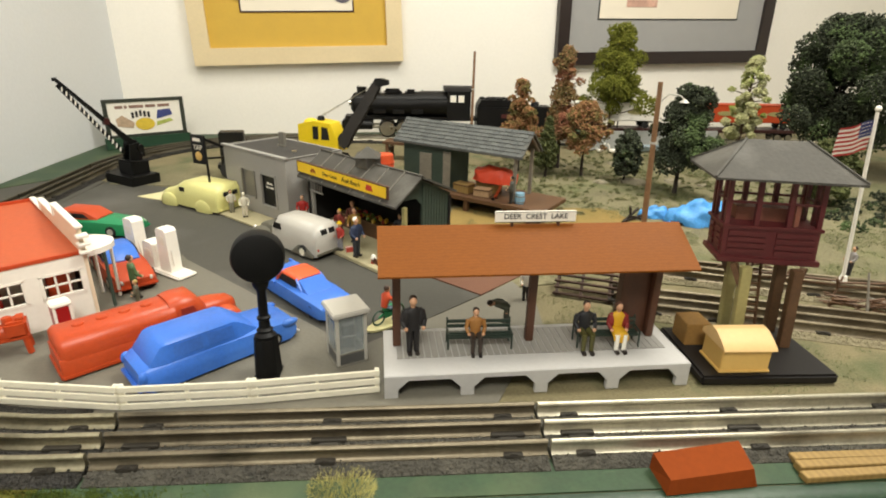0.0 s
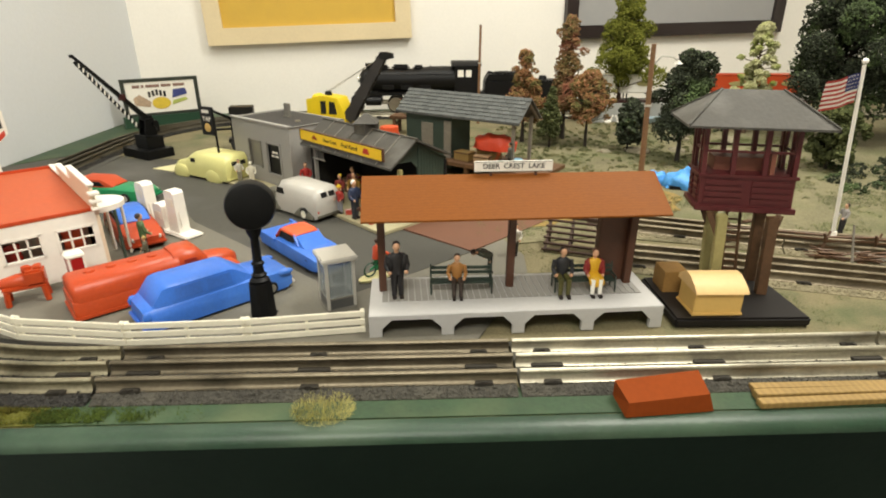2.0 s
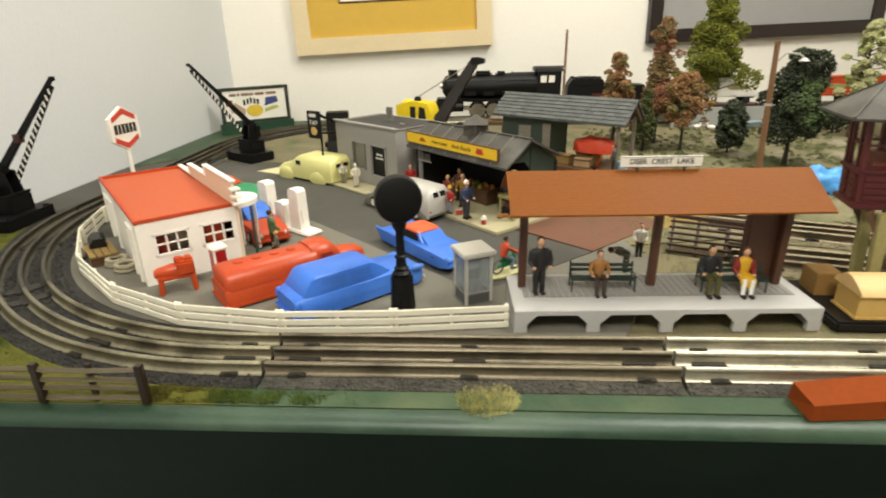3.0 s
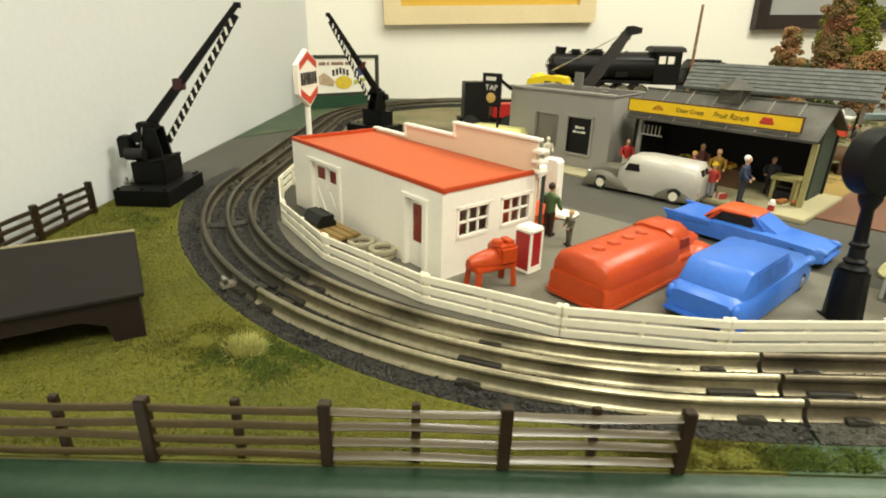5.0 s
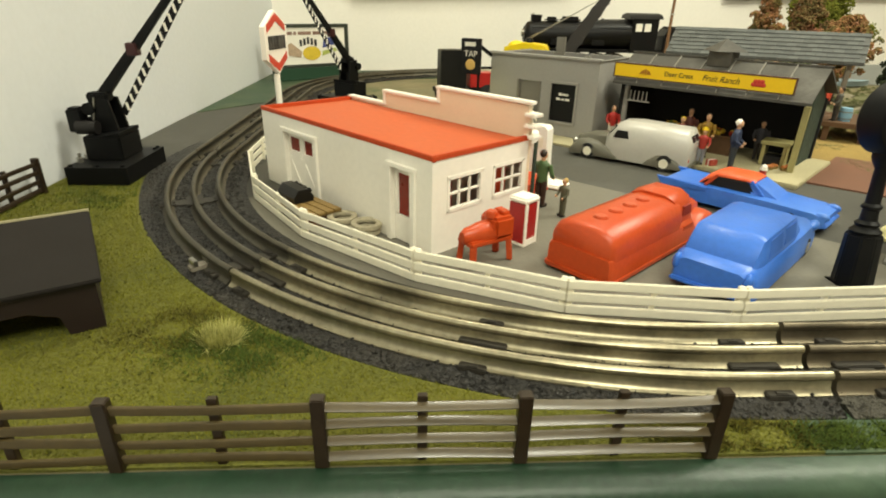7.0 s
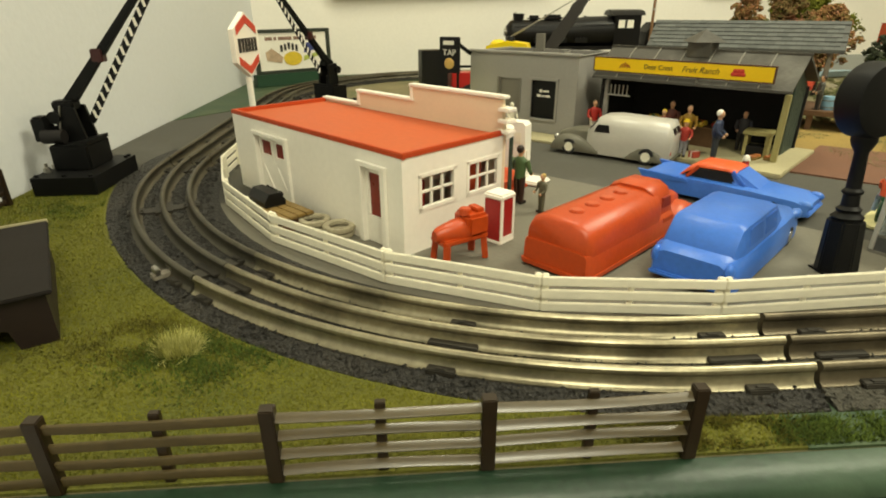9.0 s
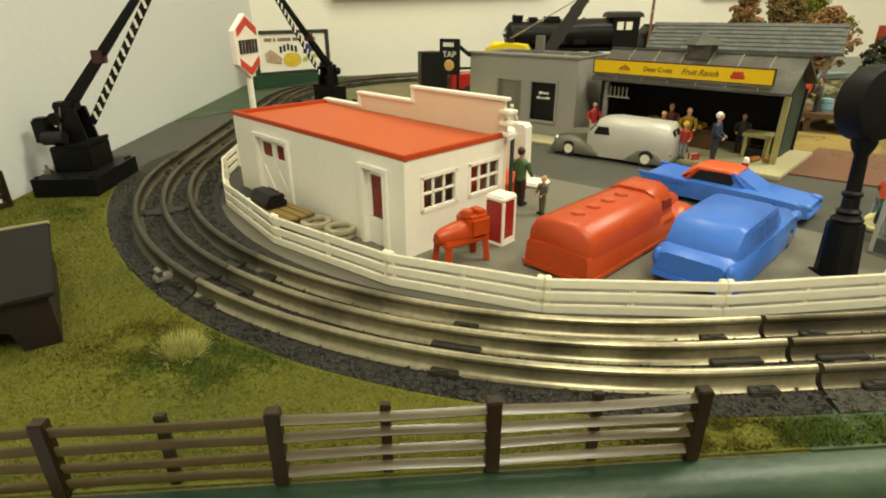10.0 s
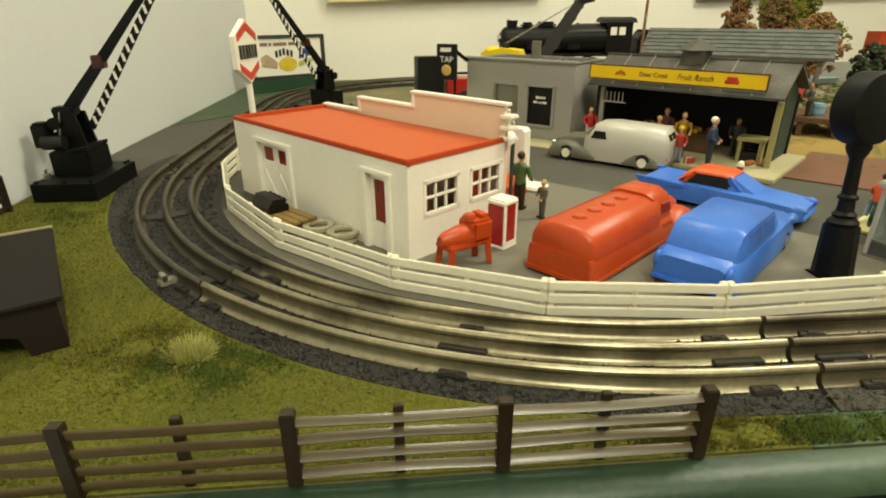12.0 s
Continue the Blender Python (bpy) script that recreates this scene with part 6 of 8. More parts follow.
white_fence()
brown_fence([(-0.5025 + 0.07265 * i, -0.0165) for i in range(7)], "dark brown four-rail plastic fence along the table edge")
brown_fence([(-0.494, 0.005 + 0.0716 * i) for i in range(5)], "dark brown four-rail plastic fence along the wall")


# ---- crossing gates ----
def crossing_gate(x, y, yaw, elev, label, off=0.013):
    t = thing("crossing_gate", x, y, 0.0015, yaw, label, "crossing gate", "crossing gates")
    b = BM(); prism(b, [(-0.0265, -0.040), (0.0255, -0.040), (0.0265, -0.039), (0.0265, 0.040), (-0.0265, 0.040)], 0, 0.016, "z"); part("base", b, BLACK_E, t, bevel=0.0012)
    for bx, by in ((-0.023, -0.036), (0.0, -0.036), (0.022, -0.036), (0.022, 0.030), (0.022, 0.036), (-0.023, 0.036)):
        b = BM(); cyl(b, 0.0018, 0.0018, 0.0018, bx, by, 0.016, 8); part("bolt", b, BLACK_E, t)
    b = BM(); box(b, 0.033, 0.040, 0.022, -0.003, 0.005, 0.016); part("housing", b, BLACK_E, t, bevel=0.0012)
    b = BM(); prism(b, [(-0.006, 0.038), (0.0135, 0.038), (0.0135, 0.0415)], -0.015, 0.025, "y"); part("housing_lid", b, BLACK_E, t, bevel=0.0006)
    for s in (-1, 1):
        b = BM(); prism(b, [(-0.018, 0.038), (0.006, 0.038), (0.001, 0.068), (-0.016, 0.070)], off + s * 0.009 - 0.0015, off + s * 0.009 + 0.0015, "y"); part("bracket", b, BLACK_E, t, bevel=0.0005)
    piv = Vector((-0.0165, off, 0.060))
    e = radians(elev)
    d, up = Vector((math.cos(e), 0, math.sin(e))), Vector((-math.sin(e), 0, math.cos(e)))
    b = BM(); rod(b, piv + Vector((0, -0.014, 0)), piv + Vector((0, 0.014, 0)), 0.0055, 16); part("pivot", b, BLACK_E, t)
    L = 0.165
    b = BM()
    loft(b, [[piv + d * s + up * hh + Vector((0, w, 0)) for w, hh in ((-ww, -h0), (ww, -h0), (ww, h0), (-ww, h0))] for s, ww, h0 in ((-0.004, 0.004, 0.0050), (0.03, 0.0035, 0.0042), (0.10, 0.0028, 0.0030), (L, 0.0020, 0.0022))])
    arm = part("arm", b, BLACK_E, t, "tapering black barrier arm", bevel=0.0004)
    b = BM(); cyl(b, 0.0035, 0.0035, 0.005, 0, 0, 0, 12, m=Matrix.Translation(piv + d * L - up * 0.0025)); part("arm_lamp", b, BLACK_E, arm)
    b = BM(); box(b, 0.010, 0.009, 0.011, 0, 0, 0, m=Matrix.Translation(piv + d * 0.068 - Vector((0, 0, 0.005)))); part("lamp_bracket", b, surface("dark red lamp", hexc("3a1212"), 0.4), arm, bevel=0.0008)
    # striped skirt hanging under the arm
    n = 15
    o0, o1 = -0.0225, -0.0045
    b = BM(); beam(b, piv + d * 0.012 + up * o0, piv + d * (L - 0.006) + up * o1, 0.0016, 0.0064); strip = part("lower_rail", b, BLACK_E, arm)
    for i in range(n):
        f = (i + 0.5) / n
        s0 = 0.016 + (L - 0.026) * f
        oo = o0 + (o1 - o0) * f
        b = BM(); beam(b, piv + d * (s0 - 0.0022) + up * (oo - 0.0030), piv + d * (s0 + 0.0022) + up * (oo + 0.0030), 0.0024, 0.0024)
        part("stripe", b, WHITE_P, strip)
    # lamp box, motor and cap on the housing
    b = BM(); box(b, 0.006, 0.006, 0.006, -0.021, off - 0.008, 0.046); part("lamp_arm", b, BLACK_E, t)
    b = BM(); box(b, 0.012, 0.014, 0.020, -0.0280, off - 0.012, 0.040); box(b, 0.010, 0.012, 0.0015, -0.0280, off - 0.012, 0.0602); part("lamp_box", b, BLACK_E, t, bevel=0.0010)
    b = BM(); box(b, 0.019, 0.014, 0.008, -0.0085, off - 0.003, 0.066); part("cap", b, BLACK_E, t, bevel=0.0016)
    b = BM(); rod(b, (-0.010, off - 0.011, 0.070), (-0.015, off - 0.012, 0.046), 0.0009); part("link_rod", b, CHROME_M, t)
    b = BM(); rod(b, (-0.026, -0.006, 0.0445), (-0.008, -0.006, 0.0445), 0.0062, 16); part("motor", b, BASE_BLK, t)
    for i in range(2):
        b = BM(); cyl(b, 0.0032, 0.0032, 0.004, -0.0225, -0.020 + 0.013 * i, 0.016, 10); cyl(b, 0.0014, 0.0014, 0.004, -0.0225, -0.020 + 0.013 * i, 0.020, 8); part("terminal_nut", b, CHROME_M, t)
    return t


crossing_gate(-0.4595, 0.3530, 0, 48.5, "black railway crossing gate with its striped arm raised")
crossing_gate(-0.2860, 0.7420, 236, 48, "black railway crossing gate with striped arm raised near the curve", 0.0)


# ---- signs ----
def billboard():
    t = thing("billboard", -0.3930, 1.0780, 0.0015, 37.0, "green framed billboard with a worn painted advertisement", "billboard")
    W = 0.172
    b = BM(); box(b, W + 0.012, 0.018, 0.024, 0, 0, 0); box(b, W + 0.016, 0.022, 0.003, 0, 0, 0); part("base", b, surface("dark green plastic", hexc("20402c"), 0.5, vary=0.1), t, bevel=0.001)
    fr = surface("dark olive frame", hexc("2f342b"), 0.5)
    z0, z1 = 0.024, 0.110
    b = BM()
    for x in (-W / 2 + 0.004, W / 2 - 0.004):
        box(b, 0.008, 0.008, z1 - z0, x, 0, z0)
    box(b, W - 0.016, 0.008, 0.007, 0, 0, z1 - 0.007)
    box(b, W - 0.016, 0.008, 0.006, 0, 0, z0)
    part("frame", b, fr, t, bevel=0.0006)
    p = part("poster", box(BM(), W - 0.018, 0.003, z1 - z0 - 0.014, 0, 0, z0 + 0.0065), SIGN_W, t)
    b = BM()
    for i, w in enumerate((0.016, 0.006, 0.030, 0.022, 0.026)):
        box(b, w, 0.0006, 0.0065, -0.062 + sum((0.019, 0.010, 0.034, 0.027, 0)[:i]) + w / 2, -0.0018, 0.0890)
    part("headline", b, surface("faded brown ink", hexc("86695c"), 0.6, vary=0.3, scale=80), p)
    b = BM(); prism(b, [(0.021 * math.cos(radians(a)) - 0.004, 0.052 + 0.014 * math.sin(radians(a))) for a in range(0, 360, 20)], -0.0024, -0.0018, "y"); part("yellow_disc", b, surface("yellow ink", hexc("d2b43a"), 0.6, vary=0.3, scale=60), p)
    b = BM()
    for i in range(5):
        box(b, 0.0052, 0.0006, 0.013, -0.028 + i * 0.0085, -0.0021, 0.0665 + (2 - abs(i - 2)) * 0.0022)
    part("letter_row", b, INK_M, p)
    b = BM(); prism(b, [(0.022, 0.062), (0.058, 0.070), (0.054, 0.084), (0.026, 0.082)], -0.0024, -0.0018, "y"); part("blue_shape", b, surface("blue ink", hexc("39427a"), 0.6, vary=0.3), p)
    b = BM(); prism(b, [(0.020, 0.046), (0.058, 0.056), (0.052, 0.062), (0.022, 0.056)], -0.0023, -0.0018, "y"); part("green_shape", b, surface("pale green ink", hexc("a9b25a"), 0.6, vary=0.3), p)
    b = BM(); prism(b, [(-0.062, 0.050), (-0.030, 0.044), (-0.026, 0.056), (-0.050, 0.074), (-0.064, 0.066)], -0.0023, -0.0018, "y"); part("tan_shape", b, surface("tan ink", hexc("b39a80"), 0.6, vary=0.4, scale=70), p)


def hex_sign():
    t = thing("fuel_sign", -0.3140, 0.4060, 0.002, 78, "white hexagonal fuel sign with red chevrons on a white post", "sign")
    t.scale = (0.84, 0.9, 0.985)
    b = BM(); cyl(b, 0.0036, 0.0034, 0.088, 0, 0.001, 0.0, 12); part("post", b, WHITE_P, t)
    b = BM(); cyl(b, 0.012, 0.010, 0.003, 0, 0.001, 0, 16); part("foot", b, WHITE_P, t)
    R = 0.0300
    hexp = [(R * math.cos(radians(a)) * 1.12, R * math.sin(radians(a)) * 0.98) for a in range(30, 390, 60)]
    b = BM(); prism(b, [(x, z + 0.1180) for x, z in hexp], -0.0028, 0.0028, "y"); head = part("panel", b, WHITE_P, t, bevel=0.0010)
    red = surface("red sign ink", hexc("c2402f"), 0.5)
    for s in (-1, 1):
        b = BM()
        prism(b, [(-0.0235, 0.1180 + s * 0.0165), (0, 0.1180 + s * 0.0270), (0.0235, 0.1180 + s * 0.0165), (0.0235, 0.1180 + s * 0.0095), (0, 0.1180 + s * 0.0195), (-0.0235, 0.1180 + s * 0.0095)], -0.0034, -0.0029, "y")
        part("chevron", b, red, head)
    for i, w in enumerate((0.0055, 0.0048, 0.0055, 0.0055, 0.0048, 0.0052)):
        b = BM(); box(b, w, 0.0008, 0.0125, -0.0190 + i * 0.0076, -0.0032, 0.1118); part("letter_bar", b, INK_M, head)


def tavern_sign():
    t = thing("tavern_sign", -0.1034, 0.5777, 0.0000, -30, "black hanging tavern sign with white lettering on an iron arm", "sign")
    b = BM(); box(b, 0.028, 0.004, 0.044, 0, 0, 0.072); p = part("board", b, BLACK_P, t, bevel=0.0006)
    b = BM(); box(b, 0.015, 0.0004, 0.0050, -0.001, -0.0022, 0.1065); part("name_bar", b, SIGN_W, p)
    lettering("sign_writing", "TAP", 0.0105, SIGN_W, p, pose(0, -0.0021, 0.0970, 90, 0, 0))
    b = BM(); cyl(b, 0.0070, 0.0055, 0.0012, 0, 0, 0, 14, m=pose(0, -0.0022, 0.0840, 90, 0, 0)); part("mug_emblem", b, surface("amber", hexc("c9a35c"), 0.5), p)
    b = BM(); beam(b, (0.004, 0.002, 0.112), (0.0146, 0.0327, 0.094), 0.003, 0.004); beam(b, (0.004, 0.002, 0.080), (0.0146, 0.0327, 0.078), 0.003, 0.003); part("bracket_arm", b, BLACK_E, t)
    b = BM(); rod(b, (0.010, 0.003, 0), (0.010, 0.003, 0.078), 0.0018); part("stand", b, BLACK_E, t)
    q = thing("fire_pump_wagon", -0.0887, 0.7885, 0.0015, 10, "dark toy wagon with red panels behind the tavern", "wagon")
    q.scale = (1.3, 1.2, 1.3)
    b = BM(); box(b, 0.085, 0.026, 0.006, 0, 0, 0.014); part("chassis", b, BLACK_E, q, bevel=0.0006)
    b = BM(); box(b, 0.034, 0.024, 0.046, -0.020, 0, 0.020); part("cab", b, BLACK_P, q, bevel=0.001)
    b = BM(); box(b, 0.036, 0.025, 0.018, 0.020, 0, 0.020); part("red_panel", b, surface("fire red", hexc("a8201f"), 0.4), q, bevel=0.001)
    wheels(q, (-0.028, 0.026), 0.014, 0.012, None, 0.004)


billboard(); hex_sign(); tavern_sign()


def wall_picture(s, z, W, H, frame_m, mat_m, fw, mw, label, art, roll=0.0):
    o = WB + WDIR * s
    t = thing("framed_picture", 0, 0, 0, 0, label, "picture", "pictures on the wall", m=pose(o.x, o.y, z, 0, 0, BACKYAW) @ pose(0, 0, 0, 0, roll, 0))
    dpt = 0.022
    b = BM()
    for x in (-W / 2 + fw / 2, W / 2 - fw / 2):
        prism(b, [(x - fw / 2, 0), (x + fw / 2, 0), (x + fw / 2, H), (x - fw / 2, H)], -dpt, -0.001, "y")
    for zz in (0, H - fw):
        prism(b, [(-W / 2 + fw, zz), (W / 2 - fw, zz), (W / 2 - fw, zz + fw), (-W / 2 + fw, zz + fw)], -dpt, -0.001, "y")
    part("frame", b, frame_m, t, bevel=0.0085)
    b = BM(); box(b, W - 2 * fw, 0.004, H - 2 * fw, 0, -0.010, fw); part("mount", b, mat_m, t)
    part("inner_border", box(BM(), W - 2 * mw, 0.002, H - 2 * mw, 0, -0.0125, mw), surface("dark rule", hexc("3a1d18") if art == 1 else hexc("3a3a3a"), 0.6), t)
    b = BM(); box(b, W - 2 * mw - 0.008, 0.002, H - 2 * mw - 0.008, 0, -0.0140, mw + 0.004); pr = part("print", b, surface("cream paper", hexc("e9dfcc"), 0.6, vary=0.04, scale=8), t)
    if art == 1:
        b = BM(); box(b, 0.16, 0.001, 0.016, 0.0, -0.0156, mw + 0.055); part("colour_band", b, surface("rose ink", hexc("b98272"), 0.6, vary=0.4, scale=30), pr)
        b = BM()
        for i in range(3):
            box(b, 0.05, 0.001, 0.004, -0.13, -0.0156, mw + 0.030 + i * 0.010)
        part("caption", b, surface("grey ink", hexc("8b857a"), 0.6), pr)
        b = BM(); c = (0.115, mw + 0.050)
        prism(b, [(c[0] + 0.028 * math.cos(radians(a)), c[1] + 0.028 * math.sin(radians(a))) for a in range(0, 360, 15)], -0.0165, -0.0155, "y"); part("round_emblem", b, surface("slate ink", hexc("5a5560"), 0.6), pr)
        b = BM(); prism(b, [(c[0] + 0.020 * math.cos(radians(a)), c[1] + 0.020 * math.sin(radians(a))) for a in range(0, 360, 15)], -0.0172, -0.0165, "y"); part("emblem_field", b, surface("paper", hexc("ded3c2"), 0.6), pr)
        b = BM(); box(b, 0.006, 0.0006, 0.040, c[0], -0.0176, c[1] - 0.02); box(b, 0.040, 0.0006, 0.010, c[0], -0.0180, c[1] - 0.005); part("emblem_cross", b, surface("slate ink", hexc("5a5560"), 0.6), pr)
    else:
        b = BM()
        for i, w in enumerate((0.045, 0.060, 0.110)):
            box(b, w, 0.001, 0.013, -0.120 + sum((0.055, 0.070, 0)[:i]) + w / 2, -0.0156, mw + 0.060)
        part("title", b, INK_M, pr)
        b = BM(); box(b, 0.10, 0.001, 0.020, -0.10, -0.0156, mw + 0.035); part("tint_band", b, surface("rose ink", hexc("c9a08e"), 0.6, vary=0.4, scale=30), pr)


wall_picture(0.4535, 0.1850, 0.537, 0.62, surface("pale limed wood frame", hexc("dcc9a2"), 0.5, vary=0.06, scale=12, fine=200), surface("mustard mount", hexc("cba544"), 0.8, vary=0.05), 0.042, 0.125,
             "limed wood framed print with a mustard yellow mount", 1, -2.1)
wall_picture(1.541, 0.1990, 0.726, 0.62, surface("black wood frame", hexc("2b2220"), 0.35, vary=0.1), surface("grey mount", hexc("9b9a98"), 0.8, vary=0.04), 0.036, 0.125,
             "black framed print with a grey mount", 2, -1.6)


# ---- trees ----
def crown_mesh(name, centres, n, size, rnd, squash=0.8, flat=0.0):
    """Many small uneven clumps of foam leaf, set over the surfaces of larger ones."""
    base = np.array([(1, 0, 0), (-1, 0, 0), (0, 1, 0), (0, -1, 0), (0, 0, 1), (0, 0, -1)], float)
    faces0 = [(0, 2, 4), (2, 1, 4), (1, 3, 4), (3, 0, 4), (2, 0, 5), (1, 2, 5), (3, 1, 5), (0, 3, 5)]
    vs, fs = [], []
    w = np.array([c[3] ** 2 for c in centres])
    w = w / w.sum()
    for i in range(n):
        c = centres[int(rnd.choice(len(centres), p=w))]
        d = rnd.normal(size=3)
        d /= np.linalg.norm(d)
        if d[2] < -0.3 and rnd.random() < 0.5:
            d[2] = -d[2]
        r = c[3] * (0.60 + 0.42 * rnd.random() + 0.22 * rnd.random() ** 6)
        p = np.array(c[:3]) + d * r * np.array((1, 1, squash))
        q = base * size * (0.55 + 0.9 * rnd.random()) * (0.7 + 0.6 * rnd.random((6, 1)))
        a = rnd.random() * 6.28
        ca, sa = math.cos(a), math.sin(a)
        b2 = rnd.random() * 1.2
        cb, sb = math.cos(b2), math.sin(b2)
        q = q @ np.array([[ca, -sa, 0], [sa, ca, 0], [0, 0, 1]]) @ np.array([[1, 0, 0], [0, cb, -sb], [0, sb, cb]])
        k = len(vs) * 6
        vs.append(q + p)
        fs += [(a0 + k, b0 + k, c0 + k) for a0, b0, c0 in faces0]
    me = bpy.data.meshes.new(name)
    me.from_pydata(np.concatenate(vs).tolist(), [], fs)
    return me


def leafage(name, c1, c2, c3=None, patch=None, rate=14):
    mt = bpy.data.materials.new(name)
    mt.use_nodes = True
    nt = mt.node_tree
    b = nt.nodes["Principled BSDF"]
    b.inputs["Roughness"].default_value = 0.9
    b.inputs["Specular IOR Level"].default_value = 0.15
    g = nt.nodes.new("ShaderNodeNewGeometry")
    cr = nt.nodes.new("ShaderNodeValToRGB")
    cr.color_ramp.elements[0].color, cr.color_ramp.elements[1].color = (*c1, 1), (*c2, 1)
    if c3:
        e = cr.color_ramp.elements.new(0.9)
        e.color = (*c2, 1)
        cr.color_ramp.elements[-1].color = (*c3, 1)
    nt.links.new(g.outputs["Random Per Island"], cr.inputs["Fac"])
    tc, ns = nt.nodes.new("ShaderNodeTexCoord"), nt.nodes.new("ShaderNodeTexNoise")
    ns.inputs["Scale"].default_value = 45
    nt.links.new(tc.outputs["Object"], ns.inputs["Vector"])
    mr = nt.nodes.new("ShaderNodeMapRange")
    mr.inputs["To Min"].default_value, mr.inputs["To Max"].default_value = 0.55, 1.45
    nt.links.new(ns.outputs["Fac"], mr.inputs["Value"])
    mx = nt.nodes.new("ShaderNodeMix")
    mx.data_type, mx.blend_type = "RGBA", "MULTIPLY"
    mx.inputs["Factor"].default_value = 1
    nt.links.new(cr.outputs["Color"], mx.inputs["A"])
    nt.links.new(mr.outputs["Result"], mx.inputs["B"])
    out = mx.outputs["Result"]
    if patch:
        pn, pr, pm = nt.nodes.new("ShaderNodeTexNoise"), nt.nodes.new("ShaderNodeMapRange"), nt.nodes.new("ShaderNodeMix")
        pn.inputs["Scale"].default_value = rate
        pr.inputs["From Min"].default_value, pr.inputs["From Max"].default_value, pr.inputs["To Max"].default_value = 0.50, 0.62, 0.85
        pm.data_type = "RGBA"
        pm.inputs["B"].default_value = (*patch, 1)
        nt.links.new(tc.outputs["Object"], pn.inputs["Vector"])
        nt.links.new(pn.outputs["Fac"], pr.inputs["Value"])
        nt.links.new(pr.outputs["Result"], pm.inputs["Factor"])
        nt.links.new(out, pm.inputs["A"])
        out = pm.outputs["Result"]
    nt.links.new(out, b.inputs["Base Color"])
    return mt


LEAF_DARK = leafage("dark green foam foliage", hexc("262a20"), hexc("3f4435"), hexc("58614a"), hexc("566740"), 16)
LEAF_MID = leafage("mid green foam foliage", hexc("33391f"), hexc("565a38"))
LEAF_LIME = leafage("yellow-green foam foliage", hexc("50541f"), hexc("7c7e34"))
LEAF_RUSTG = leafage("brown and green foam foliage", hexc("5f5c38"), hexc("886a4a"), hexc("a8745a"), hexc("97604c"), 18)
LEAF_RUST = leafage("rust and green foam foliage", hexc("6a6038"), hexc("98684a"), hexc("b58668"), hexc("5c5f38"), 28)
LEAF_PALE = leafage("pale cream-green foliage", hexc("8f9060"), hexc("c3c096"), patch=hexc("7d8a35"), rate=18)
LEAF_SCRUB = leafage("grey-green foam scrub", hexc("4c5033"), hexc("737350"))
LEAF_DRY = leafage("dry grey-green scrub", hexc("5f5f42"), hexc("85805c"))
BARK = surface("tree bark", hexc("4f3d2c"), 0.9, vary=0.3, scale=80, fine=400, bump=0.0006)
BARKD = surface("dark bark", hexc("2e2620"), 0.9, vary=0.3, scale=80, fine=400, bump=0.0006)


def tree(x, y, h, r, leaf, label, shape="round", trunk=0.3, bark=BARK, n=2200, size=0.0042, seed=1, z=0.001):
    rnd = np.random.RandomState(seed)
    rr = random.Random(seed)
    t = thing("tree", x, y, z, rr.uniform(0, 360), label, "tree")
    b = BM()
    z0 = h * trunk
    tr = max(0.0022, h * 0.020)
    rod(b, (0, 0, 0), (0.002, 0, z0), tr * 1.25, 8, tr * 0.8)
    rod(b, (0.002, 0, z0), (0, 0.002, h * 0.82), tr * 0.8, 7, tr * 0.25)
    centres = []
    levels = 22
    for i in range(levels * 2):
        f = (i + 0.5) / (levels * 2)
        if shape == "round":
            wid = r * math.sin(math.pi * min(0.97, 0.18 + 0.80 * f)) ** 0.6 * rr.uniform(0.85, 1.18)
            rad = r * rr.uniform(0.15, 0.34)
        elif shape == "cone":
            wid = r * (1.0 - f) ** 0.75 * 1.05 * rr.uniform(0.7, 1.15)
            rad = r * rr.uniform(0.24, 0.44) * (1.15 - 0.70 * f)
        else:
            wid = r * (0.95 - 0.62 * f ** 1.2) * (0.55 + 0.6 * rr.random())
            rad = r * rr.uniform(0.18, 0.36) * (1.05 - 0.40 * f)
        a = i * 2.4 + rr.uniform(-0.4, 0.4)
        zz = z0 + (h - z0) * (0.08 + 0.86 * f)
        d = max(0.0, wid - rad * 0.5) * rr.uniform(0.35, 1.08)
        c = (d * math.cos(a), d * math.sin(a), min(zz, h - rad * 0.7))
        centres.append((*c, rad))
        base = (0, 0, max(z0 * 0.7, c[2] - rad * 1.2))
        rod(b, base, c, tr * 0.35, 5, tr * 0.12)
    part("trunk", b, bark, t, smooth=60)
    me = crown_mesh("crown", centres, n, size, rnd)
    me.materials.append(leaf)
    ob = new("crown", me)
    ob.parent = t
    return t


tree(0.4483, 0.8485, 0.193, 0.052, LEAF_RUST, "rust-red and green foam model tree", "tall", 0.18, BARKD, 6000, 0.0019, 3)
tree(0.5418, 0.8802, 0.256, 0.058, LEAF_RUSTG, "tall brown-green foam model tree", "tall", 0.20, BARKD, 7000, 0.0019, 4)
tree(0.5705, 0.7990, 0.151, 0.048, LEAF_RUST, "rusty model tree on a bare dark trunk", "round", 0.32, BARKD, 5000, 0.0019, 5)
tree(0.4952, 0.7970, 0.125, 0.030, LEAF_MID, "small mid-green foam model tree", "cone", 0.15, BARKD, 2000, 0.0024, 6)
tree(0.7630, 1.1707, 0.303, 0.108, LEAF_LIME, "yellow-green poplar-shaped model tree", "tall", 0.24, BARK, 16000, 0.0022, 7)
tree(0.7033, 0.6633, 0.195, 0.080, LEAF_DARK, "dark green bushy model tree", "tall", 0.24, BARKD, 14000, 0.0020, 8)
